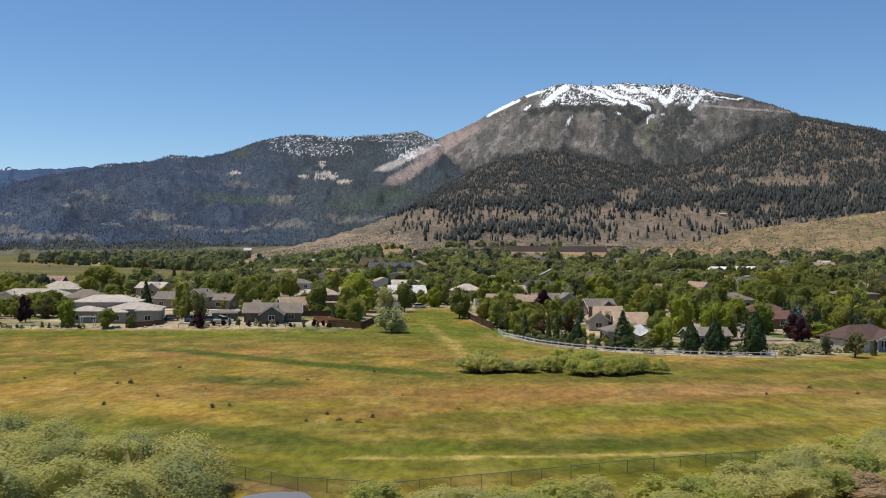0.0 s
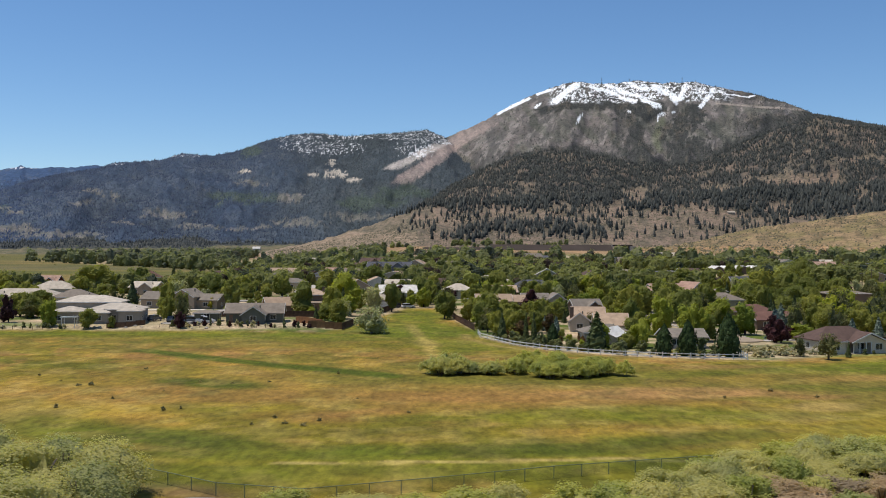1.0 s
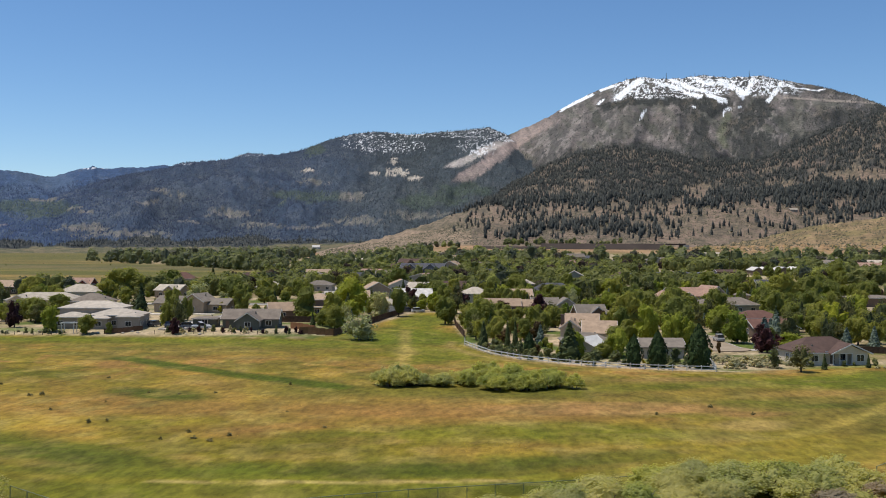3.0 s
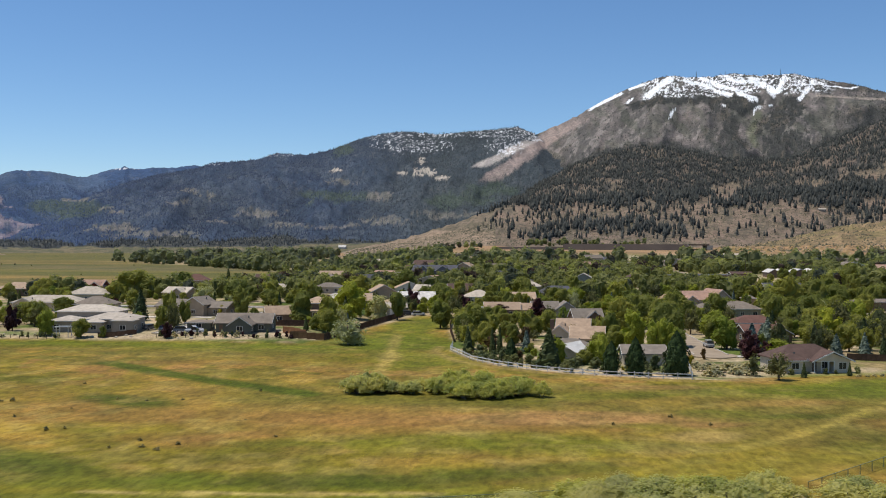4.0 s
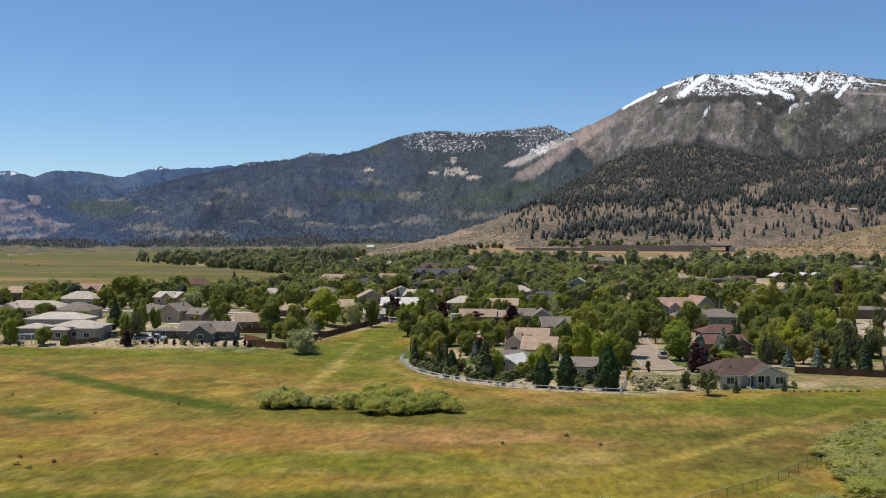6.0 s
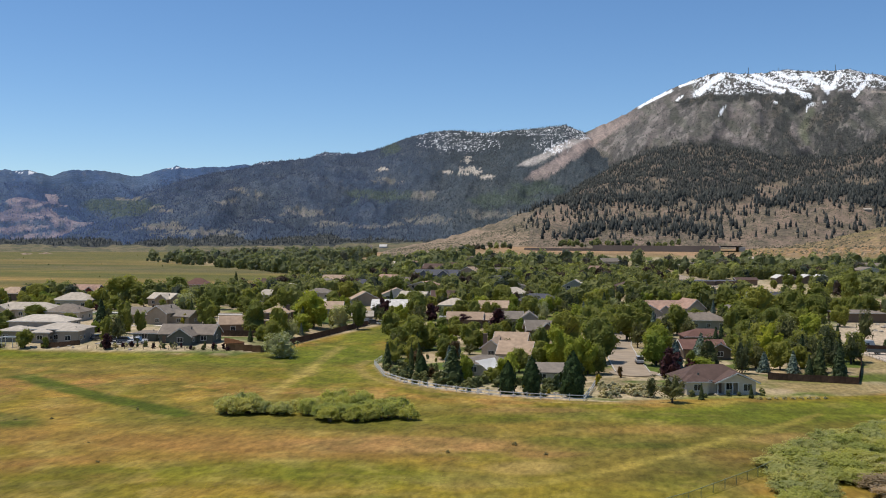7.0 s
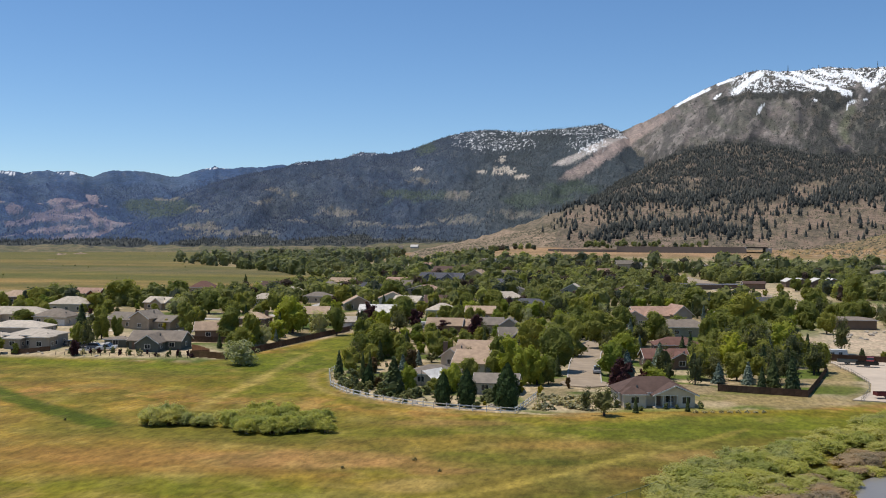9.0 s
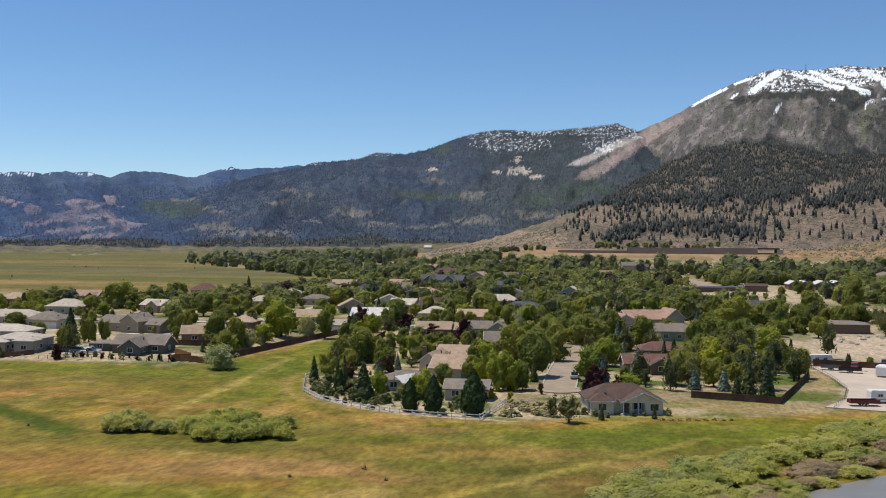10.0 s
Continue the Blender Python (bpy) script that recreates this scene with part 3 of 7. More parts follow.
FRONT_SPUR = ((-60, -0.3), (-38, -0.1), (-34, 0.0), (-31, 0.05), (-27.1, 0.1), (-24.2, 0.3), (-21.4, 0.42), (-19.0, 0.5), (-16.5, 0.6), (-14.5, 0.5), (-12.0, 0.6), (-9.4, 0.45), (-6.8, 0.3), (-4.8, 0.0), (0, -0.8))
# wooded hills that stand before the southern range
ROUND_KNOB = ((-23, -0.9), (-21.6, -0.1), (-20.3, 0.7), (-19.0, 1.05), (-17.8, 1.68), (-16.5, 2.08), (-15.2, 1.8), (-13.9, 1.19), (-11.3, 0.95), (-9, 0.3), (-6, -0.9))
INNER_KNOB = ((-17, -0.6), (-14.5, 0.4), (-13.9, 0.9), (-12.0, 2.05), (-10.0, 3.1), (-8.8, 2.85), (-7.5, 2.4), (-4.9, 2.7), (-3.0, 3.0), (0, 2.5), (4, 0.5))
STONY_HILL = ((-29, -0.9), (-26.8, 0.06), (-25.3, 0.71), (-24.0, 0.97), (-22.8, 1.14), (-21.5, 1.0), (-20.2, 1.1), (-18, 0.6), (-15, -0.6))
BURNT_HILL = ((-60, 2.2), (-40, 2.4), (-36, 2.48), (-33.2, 2.36), (-31.5, 2.52), (-30.3, 2.45), (-28.5, 2.15), (-27, 1.6), (-25, 0.4), (-22, -1))
BENCH_HILL = ((7.9, -1.6), (8.35, -0.6), (8.8, -0.14), (10.6, -0.08), (11.9, -0.05), (16.6, 0.0), (22, 0.05), (40, 0.1))
WOODED = (0, 1, 6, 7, 8, 9, 10)


def crest(line, b, r):
    """Crest height in metres over the bearings b at range r."""
    e = np.interp(b, [p[0] for p in line], [p[1] for p in line])
    return CENTRE[2] + r * np.tan(np.radians(e))


def ridge(b, r, line, r_crest, r_foot, power, gully, seed, rough=8.0):
    """A mountain side climbing from its foot to its crest, cut by gullies between spurs, and falling off behind."""
    top = crest(line, b, r_crest) + rough * (fbm(b * 4.0, r * 0 + seed, seed, 4) - 0.5)
    base = ground_z(CENTRE[0] + r_foot * np.sin(np.radians(b)), r_foot * np.cos(np.radians(b))) - 4
    s = (r - r_foot) / (r_crest - r_foot)
    sc = np.clip(s, 0, 1)
    u = np.radians(b) * r_crest + 0.35 * math.cos(seed) * (r - r_foot)
    u = u + 260 * (fbm(u / 700, r / 700.0, seed + 5, 3) - 0.5)
    v = r + 200 * (fbm(u / 500, r / 500.0, seed + 6, 3) - 0.5)
    cut = np.abs(2 * fbm(u / 520, v / 1500, seed + 9, 3) - 1) + 0.5 * np.abs(2 * fbm(u / 210, v / 560, seed + 11, 3) - 1) + 0.2 * np.abs(2 * fbm(u / 70, v / 170, seed + 12, 2) - 1)
    spur = gully * (0.42 - cut) * np.sin(np.pi * sc) ** 0.7
    spur = spur + 0.12 * gully * (fbm(u / 40, v / 60.0, seed + 13, 3) - 0.5) * np.sin(np.pi * sc) ** 0.5
    z = base + (top - base) * sc**power + np.minimum(spur, 0.5 * gully)
    z = np.where(s > 1, top - (s - 1) * (r_crest - r_foot) * 0.55, z)
    return np.where(s < 0, base + s * (r_crest - r_foot) * 0.25, z), 0.42 - cut


RANGES = (
    (FAR_RANGE, 4740, 3600, 1.05, 60, 101, 10), (SOUTH_RANGE, 4450, 2500, 1.10, 100, 111, 7), (MAIN_PEAK, 4600, 2600, 1.10, 125, 121, 8),
    (FOREST_SHOULDER, 3250, 1900, 1.10, 60, 131, 8), (DRY_FOOTHILL, 2250, 1330, 1.15, 24, 141, 8), (TAN_HILL, 1500, 1130, 1.05, 6, 151, 3), (FRONT_SPUR, 2900, 2150, 1.05, 16, 161, 6),
    (ROUND_KNOB, 3600, 2650, 0.95, 60, 171, 6), (INNER_KNOB, 3850, 2900, 1.0, 80, 181, 7), (STONY_HILL, 3350, 2500, 0.95, 45, 191, 6), (BURNT_HILL, 4400, 3400, 1.0, 95, 195, 8),
    (BENCH_HILL, 1250, 1112, 0.9, 3, 197, 3),
)


def mountain_z(b, r):
    """Height of the slopes, the range that a place belongs to, and how far it stands on a spur (+) or in a gully (-)."""
    both = [ridge(b, r, *a) for a in RANGES]
    layers = np.stack([p[0] for p in both])
    which = layers.argmax(0)
    return layers.max(0), which, np.take_along_axis(np.stack([p[1] for p in both]), which[None], 0)[0]


def spread(b, e, spots_):
    """Soft ovals on the slopes: bearing, rise and their half widths."""
    total = np.zeros_like(b)
    for cb, ce, rb, re in spots_:
        total = np.maximum(total, np.exp(-0.7 * (((b - cb) / rb) ** 2 + ((e - ce) / re) ** 2) ** 1.5))
    return total


def trail(b, e, line, half):
    """1 along a line on the slopes (bearing, rise), 0 away from it."""
    best = np.full(len(b), 1e9)
    for (ax, ay), (bx, by) in zip(line, line[1:]):
        dx, dy = bx - ax, by - ay
        t = np.clip(((b - ax) * dx + (e - ay) * dy) / (dx * dx + dy * dy), 0, 1)
        best = np.minimum(best, np.hypot(b - ax - t * dx, e - ay - t * dy))
    return np.exp(-((best / half) ** 4))


# stony openings in the southern woods
STONY = ((-24.4, 0.80, 1.8, 0.22), (-22.6, 0.48, 2.2, 0.22), (-24.8, 1.7, 0.8, 0.14), (-21.3, 2.15, 0.6, 0.14), (-20.7, 2.8, 0.6, 0.2), (-19.6, 2.6, 0.4, 0.22), (-26.5, 2.3, 0.7, 0.12), (-16.7, 1.75, 1.3, 0.26), (-15.0, 1.0, 1.7, 0.12), (-10.0, 2.7, 0.9, 0.28), (-9.7, 1.3, 1.5, 0.2), (-6.3, 1.7, 1.8, 0.22), (-13.0, 0.95, 1.6, 0.12), (-12.0, 3.5, 0.9, 0.2), (-12.5, 4.17, 0.25, 0.1), (-19.0, 1.2, 1.0, 0.12))
# open grass between the pines of the near hills
CLEARINGS = ((-2.6, 1.2, 1.7, 1.1), (-4.6, 0.6, 2.0, 1.0), (2.6, 1.85, 1.9, 0.36), (9.4, 2.9, 0.9, 0.5), (7.6, 2.1, 1.2, 0.36), (12.5, 1.6, 3.4, 0.55), (9.5, 0.9, 2.6, 0.55), (18.0, 3.75, 2.1, 0.36), (17.2, 2.1, 1.1, 0.4), (21.2, 2.9, 1.0, 0.4), (3.4, 3.55, 0.6, 0.12), (5.2, 2.2, 0.7, 0.3), (14.2, 3.2, 0.6, 0.2), (21.5, 4.7, 1.6, 0.08))
# snow lying in the gullies of the peak: half width and line
SNOW_LINES = (
    (0.0936, ((2.0, 7.62), (3.2, 8.22), (3.9, 8.5))), (0.078, ((4.3, 8.72), (5.3, 9.02))), (0.203, ((6.5, 9.2), (5.9, 8.85), (5.3, 8.3))), (0.0702, ((4.5, 8.2), (4.2, 8.0))),
    (0.101, ((7.3, 9.1), (8.6, 8.62), (9.7, 8.15))), (0.148, ((8.2, 9.1), (9.7, 8.5), (11.0, 7.85))), (0.234, ((10.8, 8.95), (11.6, 8.6), (12.0, 8.2))), (0.156, ((12.5, 9.0), (12.2, 8.3))),
    (0.133, ((14.0, 8.75), (13.7, 8.3), (13.35, 7.85))), (0.054, ((6.74, 7.55), (6.42, 7.05))), (0.054, ((11.05, 7.45), (11.9, 7.56))), (0.045, ((11.1, 7.45), (11.02, 7.15))), (0.045, ((14.4, 8.5), (16.2, 8.3))), (0.045, ((13.0, 8.6), (14.6, 8.55))),
    (0.045, ((9.2, 7.7), (9.4, 7.62))), (0.125, ((9.6, 9.2), (10.4, 8.9))),
)


def slope_masks(b, r, z, which, spur):
    """Tree cover, snow, scree and so on for places on the slopes."""
    e = np.degrees(np.arctan2(z - CENTRE[2], r))
    wobble = fbm(b * 1.2, r / 180.0, 205, 4) - 0.5
    fine = fbm(b * 5, r / 40.0, 211, 4)
    speck = fbm(b * 9, r / 22.0, 239, 3)
    dots = fbm(b * 15, r / 13.0, 241, 2)
    rag = 1.3 * (fine - 0.5) + 1.1 * (speck - 0.5) + 0.6 * (dots - 0.5)
    wooded = np.isin(which, WOODED)
    # southern ranges: thick forest with stony openings
    opened = spread(b + 1.5 * wobble, e + 0.5 * wobble, STONY)
    stony = np.where(wooded, ss(0.85 * opened + rag + 0.2 * (spur - 0.1), 0.34, 0.66) * ss(opened, 0.08, 0.4), 0.0)
    bald = np.where(wooded & (which != 6), 0.32 * ss(rag + 0.3 * spur, 0.32, 0.55), 0.0)
    stony = np.maximum(stony, bald)
    forest = np.where(wooded, 0.97 - 0.70 * stony - 0.28 * ss(fbm(b * 2.2, r / 60.0, 213, 4), 0.54, 0.64) - 0.25 * ss(spur, 0.05, 0.3), 0.0)
    burn = np.where((which == 10) & (b < -26.5), ss(fbm(b * 0.5 + 0.3 * e, (e - 0.16 * (b + 30)) * 3.2, 215, 4) + 0.25 * rag, 0.40, 0.55) * (1 - ss(b, -29.5, -27.0)), 0.0)
    forest = forest * (1 - 0.85 * burn)
    # main peak: bare grey slopes, forest in the gullies and along the crest
    woods = 0.05 + 0.14 * ss(fine, 0.5, 0.65) + 0.3 * ss(-spur, 0.15, 0.5) * ss(fine, 0.42, 0.55)
    for half, strength, line in ((0.30, 0.85, ((4.6, 7.8), (5.6, 8.02), (8.0, 8.0), (9.6, 7.72), (11.0, 7.62))), (0.55, 0.75, ((8.6, 7.6), (9.8, 6.5), (10.2, 5.0))), (0.65, 0.85, ((12.9, 7.45), (11.8, 6.5), (12.3, 5.0))), (0.6, 0.8, ((12.6, 5.5), (13.4, 5.2))), (0.4, 0.5, ((8.4, 6.2), (9.6, 5.2)))):
        woods = np.maximum(woods, strength * ss(trail(b + 1.6 * wobble, e + 0.8 * wobble, line, half) + 0.9 * rag, 0.25, 0.7))
    woods = np.maximum(woods, 0.8 * spread(b + wobble, e + 0.5 * wobble, ((-1.4, 4.3, 1.7, 0.5), (-3.6, 3.0, 1.6, 0.5), (17.0, 6.9, 1.8, 0.4))))
    woods = np.maximum(woods, 0.9 * ss(b + 1.5 * wobble, 18.0, 19.2))
    woods = np.maximum(woods, 0.8 * (1 - ss(e + wobble - np.interp(b, [p[0] for p in FOREST_SHOULDER], [p[1] for p in FOREST_SHOULDER]), 0.1, 0.45)))
    woods = np.maximum(woods, 0.55 * ss(b, 14.0, 15.5) * ss(e - np.interp(b, [14, 15.5, 17.9], [8.35, 8.1, 7.75]), 0, 0.15))
    # the snow cap: full in the gullies, broken by trees between
    cap = ss(e + 0.9 * wobble, 8.12, 8.34) * ss(b, 4.6, 5.6) * (1 - ss(b, 14.4, 15.4))
    fields = np.zeros_like(b)
    for half, line in SNOW_LINES:
        fields = np.maximum(fields, trail(b + 0.35 * wobble + 0.25 * (speck - 0.5), e + 0.25 * wobble, line, half))
    fields = np.where(which == 2, fields, 0.0)
    woods = np.maximum(woods, 0.50 * cap)
    forest = np.where(which == 2, np.clip(woods * (1 - 0.92 * fields), 0, 0.95), forest)
    snow = np.maximum(ss(fields + 0.6 * rag, 0.45, 0.65) * ss(fields, 0.05, 0.2), np.where(which == 2, cap * ss(speck + 0.6 * (dots - 0.5), 0.50, 0.56), 0.0))
    south = np.where(which == 1, ss(e + 0.6 * wobble - np.interp(b, [-12, -8, -5, -2], [5.75, 6.0, 6.0, 5.8]), 0.0, 0.25) * ss(b, -12.5, -11), 0.0)
    south = np.maximum(south, np.where(which <= 1, spread(b, e, ((-2.9, 5.55, 1.0, 0.45), (-24.0, 4.1, 0.7, 0.10), (-16.0, 4.98, 1.0, 0.12), (-19.2, 4.4, 0.5, 0.06), (-35.2, 3.5, 1.4, 0.1), (-31.4, 3.6, 1.0, 0.08), (-8.0, 5.6, 2.0, 0.4))), 0.0))
    snow = np.clip(np.maximum(snow, 0.8 * ss(0.22 * south + dots + 0.5 * (speck - 0.5), 0.77, 0.84) * ss(south, 0.10, 0.4)), 0, 1)
    # near hills: open grass with belts of pines
    open_ = ss(spread(b + 0.9 * wobble, e + 0.5 * wobble, CLEARINGS) + 0.9 * rag + 0.3 * (spur - 0.1), 0.25, 0.75)
    near = 0.10 + 0.62 * ss(e + 1.6 * wobble + 1.6 * rag, 1.6, 3.0) + 0.38 * spread(b, e + 0.4 * wobble, ((2.2, 0.85, 4.4, 0.36), (-1.0, 0.55, 1.0, 0.3))) + 0.25 * ss(b, 12, 15) * ss(e, 1.2, 2.0)
    near = np.clip(near, 0, 0.95) * (1 - 0.84 * open_)
    forest = np.where(which == 3, np.clip(0.95 - 0.45 * ss(fbm(b * 2.6, r / 45.0, 233, 3), 0.50, 0.62) - 0.25 * ss(spur, 0.05, 0.3) - 0.9 * open_, 0.04, 0.95) * ss(e, 1.4, 2.2), forest)
    forest = np.where(which == 4, near * ss(b, -5.4, -3.4) * ss(e + 0.5 * wobble, -0.1, 0.4), forest)
    forest = np.where(which == 5, 0.0, forest)
    forest = np.where(which == 6, forest * ss(e + 0.3 * wobble - np.interp(b, [-40, -24, -16, -14, -8, -6], [-0.30, -0.30, -0.28, -0.08, -0.06, 0.2]), 0.0, 0.06), forest)
    # the slide: two tongues of pale broken rock running down to the left
    t = (e - 3.5) / 3.9
    axis = -4.05 + 5.6 * t
    pink = np.exp(-(((b - axis - 0.1 - 0.45 * wobble - 0.3 * (speck - 0.5)) / (0.62 + 0.2 * t)) ** 8)) * ss(e, 3.45, 3.75) * (1 - ss(e, 6.6, 7.6))
    axis2 = -4.4 + 3.4 * (e - 4.35) / 1.7
    pale = np.exp(-(((b - axis2 - 0.3 * wobble - 0.2 * (speck - 0.5)) / 0.5) ** 8)) * ss(e, 4.3, 4.5) * (1 - ss(e, 5.7, 6.15))
    slide_ok = (which == 2) | (which == 1)
    pink, pale = np.where(slide_ok, pink, 0), np.where(slide_ok, pale, 0)
    bluff = spread(b, e, ((-7.5, 4.1, 0.75, 0.24), (-6.4, 3.75, 0.45, 0.14), (-8.4, 4.0, 0.5, 0.10), (-12.5, 4.17, 0.3, 0.1), (-7.6, 4.7, 0.3, 0.2)))
    crag = np.where((which == 1) | (which == 8), ss(bluff + 1.6 * rag, 0.55, 0.85) * ss(bluff, 0.1, 0.35), 0.0)
    return e, forest, snow, pink, pale, crag, fine, wobble, stony, burn, speck


def build_mountains():
    bs = np.concatenate([np.arange(-60, -40, 0.4), np.arange(-40, -8, 0.07), np.arange(-8, 22, 0.05), np.arange(22, 28, 0.075), np.arange(28, 40.1, 0.4)])
    rs = np.concatenate([np.linspace(1100, 1600, 30), np.linspace(1620, 2300, 32), np.linspace(2320, 3300, 42), np.linspace(3322, 4180, 40), np.linspace(4195, 4605, 42), np.linspace(4625, 4790, 7)])
    B, R = np.meshgrid(bs, rs)
    b, r = B.ravel(), R.ravel()
    z, which, spur = mountain_z(b, r)
    e, forest, snow, pink, pale, crag, fine, wobble, stony, burn, speck = slope_masks(b, r, z, which, spur)
    x, y = CENTRE[0] + r * np.sin(np.radians(b)), r * np.cos(np.radians(b))
    n = len(b)
    wooded = np.isin(which, WOODED)
    dry = mix(np.broadcast_to((0.218, 0.158, 0.116), (n, 3)), (0.146, 0.117, 0.084), ss(fbm(b * 1.5, r / 70.0, 301, 4), 0.42, 0.6))
    dry = mix(dry, (0.24, 0.185, 0.125), 0.6 * ss(speck, 0.56, 0.66))
    rock = mix(np.broadcast_to((0.168, 0.146, 0.136), (n, 3)), (0.118, 0.108, 0.100), ss(fbm(b * 1.1, e * 1.4, 307, 4), 0.42, 0.6))
    # loose stone lying in streaks down the bare slopes
    rock = mix(rock, (0.30, 0.265, 0.24), 0.65 * ss(fbm(b * 3.2 - 2.2 * e, e * 3, 311, 4), 0.57, 0.66))
    rock = mix(rock, (0.092, 0.098, 0.072), 0.5 * ss(fbm(b * 2 + 1.5 * e, e * 1.6, 312, 4), 0.52, 0.62))
    col = np.where((which == 2)[:, None], rock, dry)
    tanc = mix(np.broadcast_to((0.275, 0.192, 0.106), (n, 3)), (0.190, 0.138, 0.076), ss(fbm(b * 3, r / 30.0, 313, 4), 0.42, 0.6))
    tanc = mix(tanc, (0.215, 0.175, 0.075), 0.6 * ss(fbm(b * 1.1, r / 25.0, 314, 3), 0.5, 0.6))
    col = np.where((which == 5)[:, None], tanc, col)
    col = np.where((which == 6)[:, None], mix(np.broadcast_to((0.170, 0.142, 0.085), (n, 3)), (0.110, 0.106, 0.062), ss(fbm(b * 2, r / 40.0, 315, 3), 0.42, 0.58)), col)
    bench = mix(np.broadcast_to((0.330, 0.205, 0.105), (n, 3)), (0.235, 0.160, 0.065), ss(fbm(b * 3, r / 30.0, 316, 4), 0.42, 0.6))
    col = np.where((which == 11)[:, None], mix(bench, (0.30, 0.235, 0.16), 0.5 * ss(speck, 0.52, 0.62)), col)
    mown = (which == 4) & (b < -3.6 + 0.25 * wobble) & (e < 0.75 + 0.3 * wobble)
    col = np.where(((which == 4) & (b < -3.6))[:, None], mix(np.broadcast_to((0.205, 0.160, 0.112), (n, 3)), (0.140, 0.116, 0.078), ss(fine, 0.4, 0.6)), col)
    col = np.where(mown[:, None], mix(np.broadcast_to((0.290, 0.215, 0.150), (n, 3)), (0.225, 0.170, 0.115), ss(fine, 0.4, 0.6)), col)
    floor = mix(np.broadcast_to((0.050, 0.052, 0.050), (n, 3)), (0.105, 0.092, 0.074), ss(fbm(b * 2, r / 90.0, 317, 4), 0.52, 0.68))
    # haze put into the wooded slopes' colour: blue, deepest on the far range
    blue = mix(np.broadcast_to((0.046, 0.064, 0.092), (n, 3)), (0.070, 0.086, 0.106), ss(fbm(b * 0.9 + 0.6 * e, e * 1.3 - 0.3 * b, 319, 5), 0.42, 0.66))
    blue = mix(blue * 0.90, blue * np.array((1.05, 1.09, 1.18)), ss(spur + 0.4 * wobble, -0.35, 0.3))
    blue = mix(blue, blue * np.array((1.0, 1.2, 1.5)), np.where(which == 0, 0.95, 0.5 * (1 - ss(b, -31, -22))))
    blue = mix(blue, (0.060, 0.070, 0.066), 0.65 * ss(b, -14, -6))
    blue = mix(blue, (0.074, 0.098, 0.074), 0.7 * ss(spread(b + wobble, e + wobble, ((-27.0, 1.8, 2.0, 0.5), (-3.6, 3.1, 1.8, 0.35), (-5.5, 2.4, 2.0, 0.3), (-12.0, 5.3, 0.5, 0.3), (-12.5, 2.7, 2.2, 0.3))), 0.3, 0.7))
    blue = np.where((which == 6)[:, None], mix(np.broadcast_to((0.040, 0.044, 0.044), (n, 3)), (0.078, 0.078, 0.066), ss(fine, 0.45, 0.62)), blue)
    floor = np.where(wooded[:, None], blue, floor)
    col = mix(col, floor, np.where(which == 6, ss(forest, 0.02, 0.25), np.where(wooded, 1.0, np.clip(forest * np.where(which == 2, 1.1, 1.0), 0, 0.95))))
    col = mix(col, mix(np.broadcast_to((0.215, 0.192, 0.168), (n, 3)), (0.140, 0.134, 0.115), ss(speck, 0.42, 0.55)), 0.8 * stony)
    col = mix(col, mix(np.broadcast_to((0.235, 0.200, 0.225), (n, 3)), (0.145, 0.132, 0.175), ss(fbm(b * 1.3, r / 110.0, 331, 3), 0.42, 0.55)), 0.9 * burn)
    col = mix(col, mix(np.broadcast_to((0.35, 0.272, 0.24), (n, 3)), (0.25, 0.20, 0.18), ss(fbm(b * 6 + 4 * e, e * 2, 341, 3), 0.4, 0.6)), 0.85 * pink)
    col = mix(col, (0.45, 0.40, 0.365), 0.85 * pale)
    col = mix(col, (0.42, 0.37, 0.31), crag)
    green = np.where(which == 2, trail(b + 0.4 * wobble, e, ((11.2, 7.1), (10.8, 6.1), (11.0, 5.5)), 0.2), 0)
    col = mix(col, (0.135, 0.145, 0.085), 0.6 * green)
    col = mix(col, (0.84, 0.85, 0.88), snow)
    road = np.where(which == 2, trail(b, e + 0.04 * wobble, ((14.2, 8.0), (16.5, 7.72), (19.3, 7.42)), 0.06), 0)
    col = mix(col, (0.32, 0.27, 0.23), 0.85 * road)
    nb, nr = len(bs), len(rs)
    i = (np.arange(nr - 1)[:, None] * nb + np.arange(nb - 1)[None, :]).ravel()
    faces = np.stack([i, i + 1, i + nb + 1, i + nb], 1)
    scrub = np.where(wooded, 0.15, np.where(which == 2, 0.45, 0.7)) * (1 - 0.6 * snow)
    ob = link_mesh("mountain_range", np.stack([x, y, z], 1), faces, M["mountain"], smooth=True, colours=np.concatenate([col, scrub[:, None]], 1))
    tagged(ob, "snow-capped grey mountain with a pink slide scar and dark forested ranges", "mountain", kind="structure")


build_mountains()


